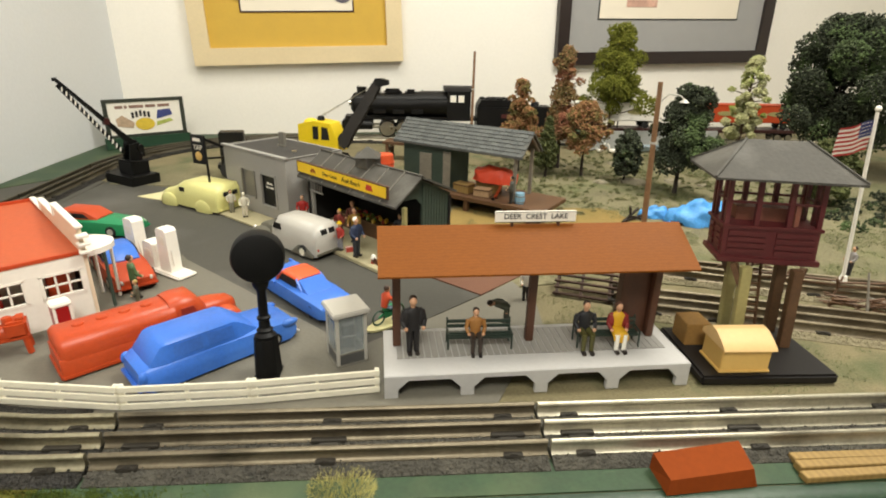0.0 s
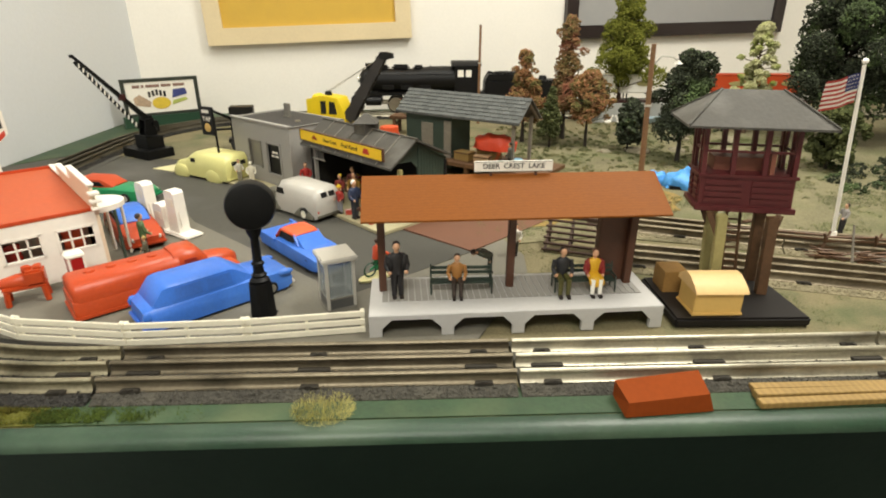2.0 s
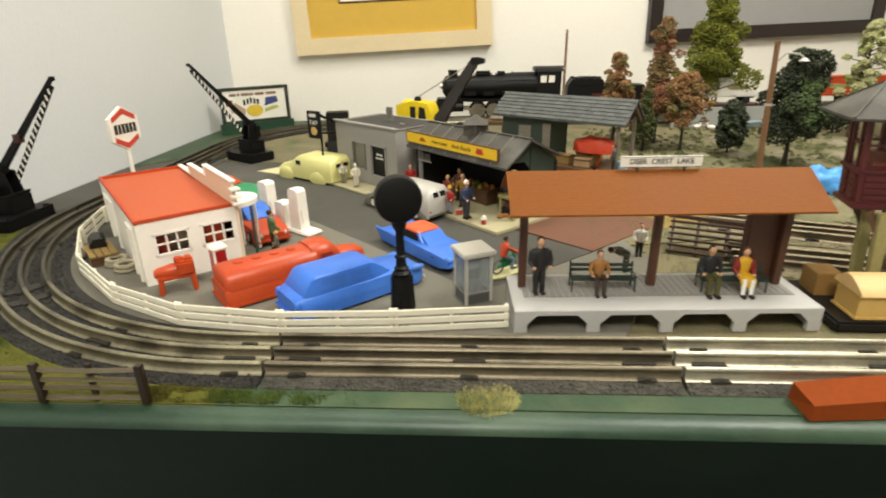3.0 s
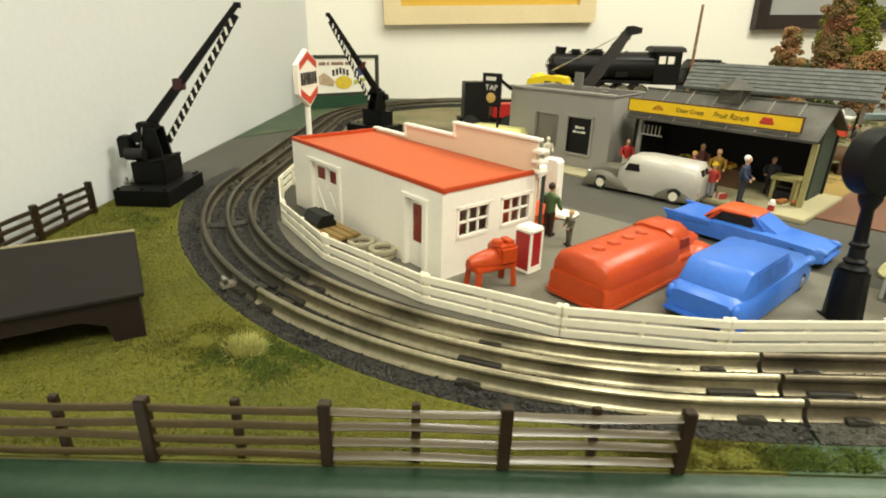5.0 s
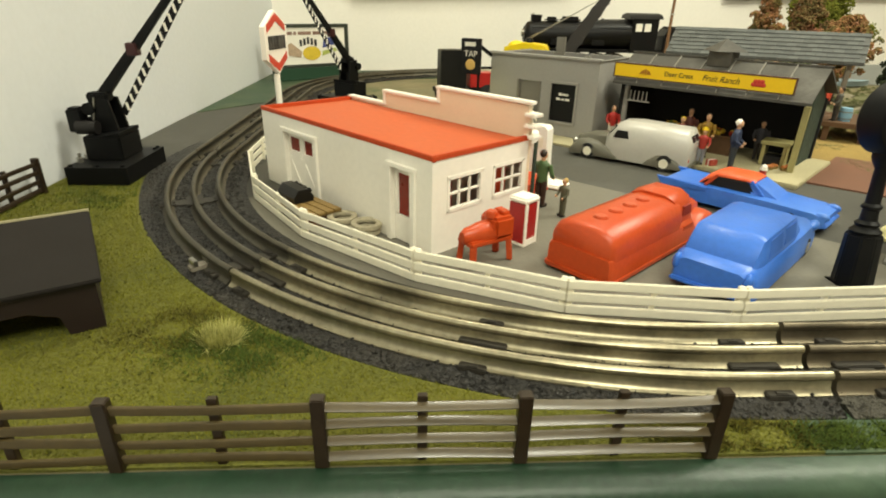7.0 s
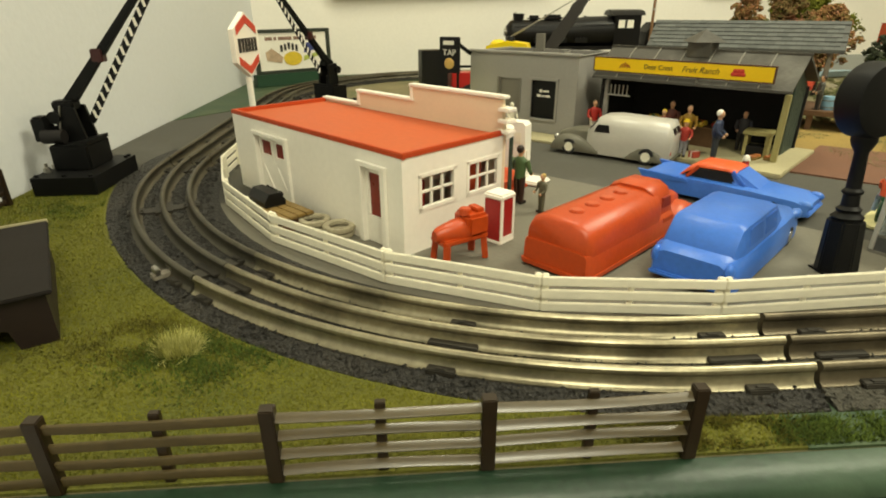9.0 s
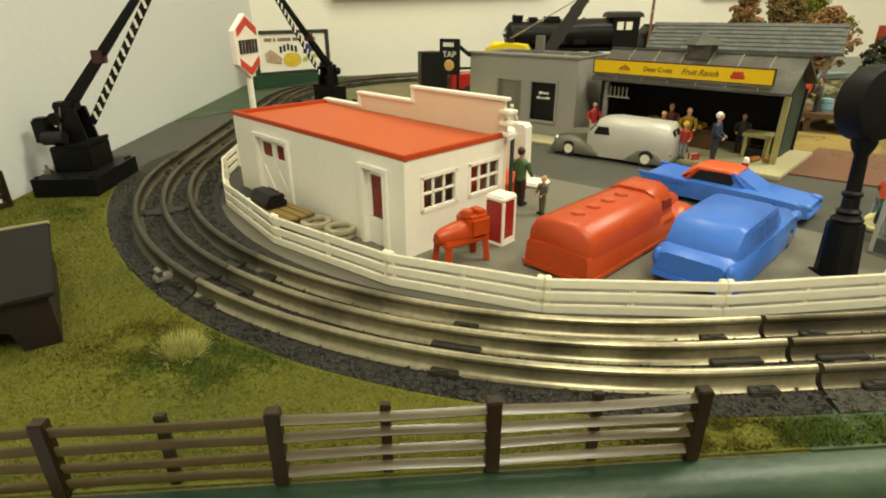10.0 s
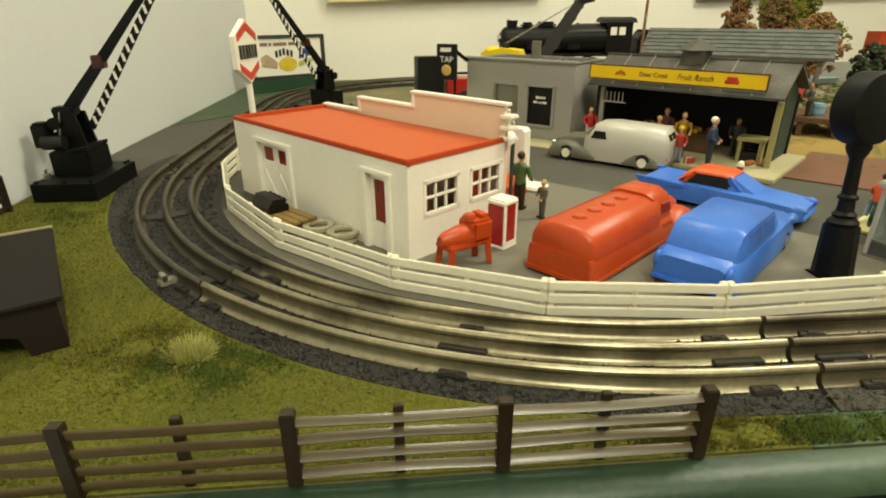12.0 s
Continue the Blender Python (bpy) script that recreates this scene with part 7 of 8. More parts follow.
tree(0.6400, 0.7482, 0.106, 0.032, LEAF_DARK, "low dark green model tree", "round", 0.12, BARKD, 1800, 0.0028, 18)
tree(1.1265, 0.8540, 0.322, 0.155, LEAF_DARK, "large dark green spreading model oak", "round", 0.20, BARKD, 38000, 0.0023, 9)
tree(1.3095, 0.7628, 0.305, 0.120, LEAF_MID, "large green model tree", "round", 0.16, BARKD, 26000, 0.0023, 10)
tree(0.9815, 0.9340, 0.242, 0.043, LEAF_PALE, "pale cream-green model tree", "round", 0.20, BARK, 6000, 0.0023, 11)
tree(0.9450, 0.6048, 0.117, 0.049, LEAF_MID, "low green model bush tree", "round", 0.10, BARKD, 2600, 0.0034, 12)
tree(1.0757, 0.5385, 0.127, 0.064, LEAF_DARK, "low dark model tree at the meadow edge", "round", 0.15, BARKD, 3200, 0.0036, 13)
tree(0.6693, 1.0935, 0.120, 0.044, LEAF_DARK, "dark bush at the foot of the poplar", "round", 0.08, BARKD, 2000, 0.0034, 14)


def scatter(name, n, area, size, leaf, label, seed, z=0.0015, zs=0.6):
    rnd = np.random.RandomState(seed)
    cs = []
    for i in range(n):
        u, v = rnd.random(2)
        x0, y0, x1, y1 = area
        s = size * (0.4 + rnd.random())
        cs.append((x0 + (x1 - x0) * u, y0 + (y1 - y0) * v, z + s * 0.15, s))
    me = crown_mesh(name, cs, n * 55, size * 0.16, rnd, zs)
    me.materials.append(leaf)
    return tagged(new(name, me), label, "foliage", kind="stuff")


scatter("undergrowth", 420, (0.42, 0.60, 0.95, 1.06), 0.0044, LEAF_SCRUB, "clumps of green foam undergrowth on the meadow", 21)
scatter("dry_scrub", 200, (0.41, 0.54, 0.98, 1.00), 0.0050, LEAF_DRY, "pale dry scrub scattered on the meadow", 22)
scatter("hedge_growth", 70, (0.88, 0.42, 1.50, 0.67), 0.014, LEAF_DARK, "dark undergrowth below the large trees", 23)


def rocks():
    rr = random.Random(5)
    for i in range(9):
        x, y, s = rr.uniform(0.59, 0.92), rr.uniform(0.70, 0.92), rr.uniform(0.012, 0.026)
        b = BM(); bmesh.ops.create_icosphere(b, subdivisions=2, radius=1)
        for v in b.verts:
            k = 1 + 0.35 * noise.noise(v.co * 1.7 + Vector((i * 3.1, 0, 0)))
            v.co = Vector((v.co.x * s * k, v.co.y * s * 0.7 * k, max(-0.2, v.co.z) * s * 0.42 * k))
        ob = part("rock", b, STONE_M, None, m=pose(x, y, 0.001, 0, 0, rr.uniform(0, 180)), smooth=25)
        tagged(ob, "low grey model rock in the scrub", "rock", "rocks on the meadow")


rocks()


def grass_blades(name, x, y, r, n, h, seed, mat_, label, z=0.0022):
    rnd = np.random.RandomState(seed)
    vs, fs = [], []
    for i in range(n):
        a, d = rnd.random() * 6.283, r * math.sqrt(rnd.random())
        bx, by = d * math.cos(a) * 1.2, d * math.sin(a)
        lean = d / r * 0.8 + rnd.normal() * 0.40
        hh = h * (0.5 + 0.6 * rnd.random())
        a2 = a + rnd.normal() * 0.6
        tx, ty, tz = bx + hh * math.sin(lean) * math.cos(a2), by + hh * math.sin(lean) * math.sin(a2), hh * math.cos(lean)
        w = 0.00014
        px_, py_ = -math.sin(a2 + 0.7) * w, math.cos(a2 + 0.7) * w
        k = len(vs)
        vs += [(bx - px_, by - py_, 0), (bx + px_, by + py_, 0), ((bx + tx) / 2 + px_, (by + ty) / 2 + py_, tz * 0.6), ((bx + tx) / 2 - px_, (by + ty) / 2 - py_, tz * 0.6), (tx, ty, tz)]
        fs += [(k, k + 1, k + 2, k + 3), (k + 3, k + 2, k + 4)]
    me = bpy.data.meshes.new(name)
    me.from_pydata(vs, [], fs)
    me.materials.append(mat_)
    ob = new(name, me)
    ob.matrix_world = pose(x, y, z)
    return tagged(ob, label, "grass tuft", kind="stuff")


STRAW = leafage("straw grass fibre", hexc("a29a55"), hexc("c8bf80"))
TUFT_BL = leafage("pale yellow-green grass fibre", hexc("8f8f4a"), hexc("b9b475"))
OLIVE_BL = leafage("olive grass fibre", hexc("545518"), hexc("696722"))
grass_blades("grass_tuft", -0.2740, 0.0630, 0.0078, 640, 0.0100, 31, TUFT_BL, "pale yellow-green static grass tuft on the lawn")
grass_blades("grass_tuft", 0.1640, -0.0075, 0.017, 1700, 0.0046, 32, STRAW, "flat yellow grass tuft at the table edge", 0.0015)


TURF_BL = leafage("deep green turf fibre", hexc("2f3d17"), hexc("4a5722"))
RUSSET_BL = leafage("dark russet turf fibre", hexc("33300f"), hexc("554f1c"))


def fibres(name, n, place, mat_, label, seed, hmin=0.0010, hmax=0.0024, z=0.0012):
    """Short static-grass fibres at the spots that place() gives."""
    rnd = np.random.RandomState(seed)
    vs, fs = [], []
    while len(fs) < n:
        q = place(rnd)
        if q is None:
            continue
        x, y = q
        a, h = rnd.random() * 6.283, hmin + (hmax - hmin) * rnd.random()
        w, l = 0.00035, h * 1.1
        k = len(vs)
        vs += [(x - w * math.sin(a), y + w * math.cos(a), z), (x + w * math.sin(a), y - w * math.cos(a), z), (x + l * math.cos(a), y + l * math.sin(a), z + h)]
        fs.append((k, k + 1, k + 2))
    me = bpy.data.meshes.new(name)
    me.from_pydata(vs, [], fs)
    me.materials.append(mat_)
    return tagged(new(name, me), label, "grass", kind="stuff")


LAWN_POLY = [(-0.500, -0.0155), (-0.02, -0.0155), (-0.03, 0.010), (-0.17, 0.050), (-0.27, 0.100), (-0.345, 0.18), (-0.385, 0.37), (-0.500, 0.368)]


def off_bed(x, y):
    if x > CX:
        return y < -0.0005
    a = math.degrees(math.atan2(y - CY, x - CX)) % 360
    return math.hypot(x - CX, y - CY) > 0.3925 + 0.024 * min(1, max(0, (226 - a) / 43)) ** 2


def on_lawn(rnd):
    x, y = -0.5 + 0.48 * rnd.random(), -0.0155 + 0.385 * rnd.random()
    c = False
    for (x1, y1), (x2, y2) in zip(LAWN_POLY, LAWN_POLY[1:] + LAWN_POLY[:1]):
        if (y1 > y) != (y2 > y) and x < (x2 - x1) * (y - y1) / (y2 - y1) + x1:
            c = not c
    return (x, y) if c and off_bed(x, y) else None


def heap(cx, cy, sx, sy):
    def place(rnd):
        x, y = cx + sx * rnd.normal(), cy + sy * rnd.normal()
        return (x, y) if y > -0.0155 and x > -0.5 and off_bed(x, y) and noise.noise(Vector((x * 60, y * 60, 1))) + 0.35 > abs(rnd.normal()) * 0.5 else None
    return place




def on_yard(rnd):
    x, y = 0.14 + 0.85 * rnd.random(), 0.050 + 0.27 * rnd.random()
    if noise.noise(Vector((x * 22, y * 22, 4))) + 0.5 * noise.noise(Vector((x * 70, y * 70, 2))) < 0.08:
        return None
    return (x, y) if x > 0.42 or y < 0.075 or (x > 0.30 and y > 0.17) else None


def on_field(rnd):
    x, y = 0.30 + 0.75 * rnd.random(), 0.30 + 0.66 * rnd.random()
    return (x, y) if noise.noise(Vector((x * 15, y * 15, 9))) + 0.6 * noise.noise(Vector((x * 60, y * 60, 2))) > 0.05 else None


GREYGREEN_BL = leafage("grey-green flock", hexc("535c3c"), hexc("80805a"))
fibres("ground_flock", 16000, on_yard, GREYGREEN_BL, "grey-green flock scattered round the platform", 48, 0.0008, 0.0020, 0.0002)
fibres("field_flock", 60000, on_field, GREYGREEN_BL, "grey-green flock on the meadow", 49, 0.0015, 0.0040, 0.0012)
fibres("lawn_fibres", 80000, on_lawn, OLIVE_BL, "short olive static grass fibres of the lawn", 40, 0.0006, 0.0015)
fibres("turf_fibres", 3600, heap(-0.262, 0.058, 0.017, 0.011), TURF_BL, "deep green turf fibres round a grass tuft", 41)
fibres("turf_fibres", 1800, heap(-0.300, 0.075, 0.022, 0.012), RUSSET_BL, "dark russet turf fibres on the lawn", 42)
fibres("turf_fibres", 2600, heap(0.005, -0.010, 0.026, 0.006), TURF_BL, "deep green turf fibres at the table edge", 43)
fibres("turf_fibres", 3000, heap(-0.46, 0.02, 0.03, 0.03), TURF_BL, "deep green turf fibres by the fence", 44)
fibres("turf_fibres", 2000, heap(-0.44, 0.28, 0.025, 0.025), TURF_BL, "deep green turf fibres by the crossing", 45)
fibres("turf_fibres", 3000, heap(-0.055, -0.006, 0.016, 0.006), RUSSET_BL, "brown turf fibres at the table edge", 46)


# ---- left foreground: dark hut ----
HUT_DARK = surface("blackened brown plastic", hexc("1d1412"), 0.5, spec=0.3)


def loading_hut():
    u = Vector((-0.0455, 0.0775, 0)).normalized()
    yaw = math.degrees(math.atan2(u.y, u.x)) - 90
    t = thing("loading_shed", -0.336, 0.0785, 0.0015, yaw, "dark brown flat-roofed toy loading shed on the lawn", "shed")
    W, D, H = 0.120, 0.105, 0.026
    b = BM()
    # front face with an arched opening, local -x along the front
    prism(b, [(-W, 0), (-W * 0.86, 0), (-W * 0.82, 0.012), (-W * 0.70, 0.016), (-W * 0.25, 0.016), (-W * 0.15, 0.011), (-W * 0.13, 0), (0, 0), (0, H), (-W, H)], 0, 0.004, "y")
    part("front_wall", b, surface("dark maroon brown plastic", hexc("1f1312"), 0.5, vary=0.15), t)
    for x in (-0.002, -W + 0.002):
        b = BM(); box(b, 0.004, D - 0.004, H, x, D / 2 + 0.002, 0); part("side_wall", b, surface("dark maroon brown plastic", hexc("1f1312"), 0.5, vary=0.15), t)
    b = BM(); box(b, W - 0.008, 0.004, H, -W / 2, D - 0.002, 0); part("rear_wall", b, surface("dark maroon brown plastic", hexc("1f1312"), 0.5, vary=0.15), t)
    b = BM(); box(b, W + 0.006, D + 0.006, 0.0022, -W / 2, D / 2, H); part("roof", b, surface("dark grey-brown roof", hexc("1e1a17"), 0.85, spec=0.2, vary=0.15, scale=30), t, bevel=0.0006)
    b = BM(); box(b, W + 0.006, 0.0012, 0.0030, -W / 2, D + 0.0038, H + 0.0002); part("pale_edge", b, WALK_M, t)
    for i in range(4):
        b = BM(); beam(b, (-0.004, 0.02 + i * 0.02, H - 0.001), (0.0022, 0.02 + i * 0.02, H - 0.002), 0.003, 0.003); part("eave_bracket", b, HUT_DARK, t)


loading_hut()


# ---- front edge ----
def edge_things():
    t = thing("ramp_block", 0.3955, -0.0110, 0.0015, 4, "rust-brown painted wedge block at the table edge", "block")
    b = BM()
    lo = [(-0.031, -0.010, 0), (0.031, -0.010, 0), (0.033, 0.014, 0), (-0.030, 0.014, 0)]
    hi = [(-0.029, -0.008, 0.010), (0.027, -0.008, 0.013), (0.029, 0.012, 0.018), (-0.031, 0.012, 0.014)]
    loft(b, [lo, hi])
    part("block", b, RUST_M, t, bevel=0.0010)
    for i in range(3):
        q = thing("plank", 0.5250 + 0.002 * i, -0.0130 + 0.0075 * i, 0.0015, 1.5 - i * 0.8, "tan softwood plank lying at the table edge", "plank", "planks at the edge")
        b = BM(); box(b, 0.130, 0.0068, 0.0045 if i != 1 else 0.0055); part("board", b, WOOD_TAN, q, bevel=0.0004)
    c = thing("track_terminal", -0.3090, 0.1390, 0.0050, 40, "dull metal lock-on terminal clip beside the rail", "terminal")
    b = BM(); box(b, 0.014, 0.007, 0.003); part("plate", b, WOOD_GREY, c, bevel=0.0004)
    for x in (-0.004, 0.004):
        b = BM(); box(b, 0.003, 0.008, 0.004, x, 0, 0.003); part("spring_clip", b, CHROME_M, c, bevel=0.0005)


edge_things()


# ---- benches, motorcycle, small things ----
def bench(x, y, yaw):
    t = thing("park_bench", x, y, 0.0217, yaw, "dark green metal park bench on the station deck", "bench", "platform benches")
    gm = surface("dark green enamel", hexc("27342c"), 0.45)
    for i in range(3):
        b = BM(); box(b, 0.054, 0.0030, 0.0012, 0, -0.004 + i * 0.004, 0.0105); part("seat_slat", b, gm, t, bevel=0.0003)
    for z in (0.0145, 0.0190):
        b = BM(); box(b, 0.054, 0.0012, 0.0030, 0, 0.0070, z); part("back_slat", b, gm, t, bevel=0.0003)
    for x0 in (-0.0265, 0.0265):
        b = BM()
        rod(b, (x0, -0.006, 0), (x0, -0.005, 0.0145), 0.0008); rod(b, (x0, 0.007, 0), (x0, 0.0085, 0.0235), 0.0008); rod(b, (x0, -0.006, 0.0145), (x0, 0.008, 0.0150), 0.0008)
        part("end_frame", b, gm, t)


bench(0.2660, 0.1220, 0)
bench(0.3750, 0.1220, 0)


def motorcycle():
    t = thing("toy_motorcycle", 0.1890, 0.1985, 0.0022, 40, "green toy motorcycle with an orange-shirted rider on a cream stand", "motorcycle")
    b = BM(); prism(b, [(0.026 * math.cos(radians(a)), 0.009 * math.sin(radians(a))) for a in range(0, 360, 20)], 0, 0.0020, "z"); part("stand", b, surface("cream plastic", hexc("d8d09a"), 0.5), t)
    for x in (-0.012, 0.012):
        b = BM()
        ring = [(0.0070, -0.0012), (0.0080, 0.0), (0.0070, 0.0012), (0.0060, 0.0)]
        loft(b, [[(x + r * math.cos(a), yy, 0.0098 + r * math.sin(a)) for r, yy in ring] for a in np.linspace(0, 2 * math.pi, 21)], caps=False)
        part("wheel", b, surface("dark green", hexc("123c26"), 0.5), t)
    b = BM()
    rod(b, (-0.012, 0, 0.0098), (0.004, 0, 0.016), 0.0012); rod(b, (0.012, 0, 0.0098), (0.008, 0, 0.021), 0.0011); rod(b, (0.008, -0.006, 0.022), (0.008, 0.006, 0.022), 0.0008)
    ball(b, 0.008, 0.003, 0.0034, 0.0, 0, 0.0175); box(b, 0.009, 0.004, 0.006, -0.001, 0, 0.008)
    part("frame", b, GREEN_P, t)
    b = BM()
    for s in (-1, 1):
        rod(b, (-0.004, s * 0.003, 0.021), (0.004, s * 0.005, 0.016), 0.0020, 8, mi=1); rod(b, (0.004, s * 0.005, 0.016), (0.001, s * 0.0055, 0.006), 0.0017, 8, mi=1)
        rod(b, (-0.003, s * 0.005, 0.030), (0.008, s * 0.006, 0.023), 0.0016, 8, mi=0)
    loft(b, [[(-0.005 + dx + 0.0030 * math.cos(a), w * math.sin(a), z) for a in np.linspace(0, 2 * math.pi, 12, endpoint=False)] for w, dx, z in ((0.004, 0, 0.020), (0.0045, 0.001, 0.026), (0.0055, 0.002, 0.031), (0.002, 0.003, 0.034))], mi=0)
    ball(b, 0.0028, 0.0025, 0.0032, -0.0015, 0, 0.0375, mi=2); ball(b, 0.0029, 0.0027, 0.0026, -0.0022, 0, 0.0388, mi=3)
    part("rider", b, [paint("d5522a"), paint("8fa0b5"), FLESH, paint("3a2416")], t)


motorcycle()


def small_things():
    t = thing("fire_hydrant", 0.1685, 0.3400, 0.0057, 0, "small red and white fire hydrant on the deck", "hydrant")
    b = BM(); cyl(b, 0.0034, 0.0030, 0.006, 0, 0, 0, 12); part("barrel", b, surface("hydrant red", hexc("a3261f"), 0.4), t)
    b = BM(); cyl(b, 0.0036, 0.0034, 0.002, 0, 0, 0.006, 12); ball(b, 0.003, 0.003, 0.0032, 0, 0, 0.0085); part("bonnet", b, WHITE_P, t)
    t = thing("display_stall", 0.2050, 0.3830, 0.0057, FY, "pale olive wooden display stall by the post", "stall")
    for x in (-0.010, 0.010):
        b = BM(); box(b, 0.0035, 0.020, 0.022, x, 0, 0); part("side_panel", b, OLIVEPOST_M, t, bevel=0.0004)
    b = BM(); box(b, 0.027, 0.024, 0.004, 0, 0, 0.022); part("top", b, OLIVEPOST_M, t, bevel=0.0006)
    # shelf block near-black, the stall's inner shade in its colour
    b = BM(); box(b, 0.017, 0.018, 0.010, 0, 0, 0); part("shelf", b, SHADE_IN, t)
    for i in range(4):
        q = Vector((0.1905 + 0.007 * i, 0.3640 - 0.002 * i + (i % 2) * 0.006, 0.0057))
        s = thing("fruit_basket", q.x, q.y, q.z, 0, "low basket heaped with brown and orange fruit", "basket", "baskets on the deck")
        b = BM(); cyl(b, 0.0038, 0.0046, 0.0028, 0, 0, 0, 12); part("basket", b, WOOD_TAN, s)
        b = BM()
        for k in range(6):
            ball(b, 0.0018, 0.0018, 0.0016, 0.0022 * math.cos(k * 1.05), 0.0022 * math.sin(k * 1.05), 0.0032, seg=6)
        part("fruit", b, surface("russet fruit", hexc("a8622a"), 0.5, vary=0.3), s)
    t = thing("produce_box", 0.1360, 0.3790, 0.0057, 20, "small red and white produce box on the deck", "box")
    b = BM(); box(b, 0.009, 0.007, 0.006); part("box_body", b, surface("red card", hexc("b5483a"), 0.6), t); b = BM(); box(b, 0.0092, 0.0015, 0.0065); part("label", b, WHITE_P, t)


small_things()


# ---- poles and flag ----
def pole(x, y, h, r, label, lamp=False, lean=0.0):
    t = thing("utility_pole", x, y, 0.001, 0, label, "pole", "utility poles")
    b = BM(); rod(b, (0, 0, 0), (lean, 0, h), r, 12, r * 0.75); part("shaft", b, POLE_M, t)
    for z in (h * 0.62,):
        b = BM(); cyl(b, r * 1.15, r * 1.15, 0.003, lean * 0.62, 0, z, 12); part("band", b, GREY_P, t)
    if lamp:
        b = BM()
        p = [(lean, 0, h * 0.86), (lean + 0.012, -0.004, h * 0.93), (lean + 0.026, -0.008, h * 0.925), (lean + 0.032, -0.010, h * 0.90)]
        for a, c in zip(p, p[1:]):
            rod(b, a, c, 0.0010)
        part("lamp_arm", b, GREY_P, t)
        b = BM(); cyl(b, 0.0065, 0.002, 0.004, lean + 0.032, -0.010, h * 0.885, 14); part("lamp_shade", b, GREY_P, t)


pole(0.5520, 0.4500, 0.2135, 0.0042, "brown wooden utility pole with a street lamp arm", True, -0.010)
pole(0.3770, 1.0780, 0.2300, 0.0036, "thin dark wooden utility pole behind the shed", False, 0.0)


def flagpole():
    t = thing("flagpole", 0.7110, 0.2660, 0.002, 0, "white flagpole on a flared base with a striped flag", "flagpole")
    b = BM(); loft(b, [[(r * math.cos(a), r * math.sin(a), z) for a in np.linspace(0, 2 * math.pi, 20, endpoint=False)] for r, z in ((0.026, 0), (0.025, 0.002), (0.010, 0.005), (0.0045, 0.010), (0.0035, 0.016))]); part("base", b, WHITE_P, t)
    b = BM(); rod(b, (0, 0, 0.010), (-0.021, 0, 0.200), 0.0022, 12, 0.0018); part("mast", b, WHITE_P, t)
    b = BM(); ball(b, 0.0032, 0.0032, 0.0032, -0.021, 0, 0.2035); part("finial", b, WHITE_P, t)
    # flag: thirteen stripes and a blue field, softly waved
    red, white, blue = surface("flag red", hexc("b5433f"), 0.8), surface("flag white", hexc("e2dcd2"), 0.8), surface("flag blue", hexc("3a3f74"), 0.8)
    W, H = 0.034, 0.030

    def cloth(u, v, off=0.0):
        return Vector((-0.0205 - u * W, off + 0.0030 * math.sin(u * 7.0 + v * 1.2) * (0.3 + u), 0.193 - v * H - 0.010 * u - 0.001 * v))
    b = BM()
    n, mth = 12, 13
    grid = [[b.verts.new(cloth(i / n, j / mth)) for i in range(n + 1)] for j in range(mth + 1)]
    for j in range(mth):
        for i in range(n):
            f = b.faces.new((grid[j][i], grid[j][i + 1], grid[j + 1][i + 1], grid[j + 1][i]))
            f.material_index = 2 if (i < 5 and j < 7) else (0 if j % 2 == 0 else 1)
    bmesh.ops.solidify(b, geom=b.faces[:], thickness=0.0004)
    part("flag", b, [red, white, blue], t, "striped cloth flag with a blue field", smooth=0)
    b = BM()
    for i in range(5):
        for j in range(4):
            q = cloth(0.04 + i * 0.078, 0.06 + j * 0.125)
            for s in (-1, 1):
                ball(b, 0.0006, 0.0004, 0.0006, q.x, q.y + s * 0.0006, q.z, seg=6)
    part("star_field", b, white, t)


flagpole()


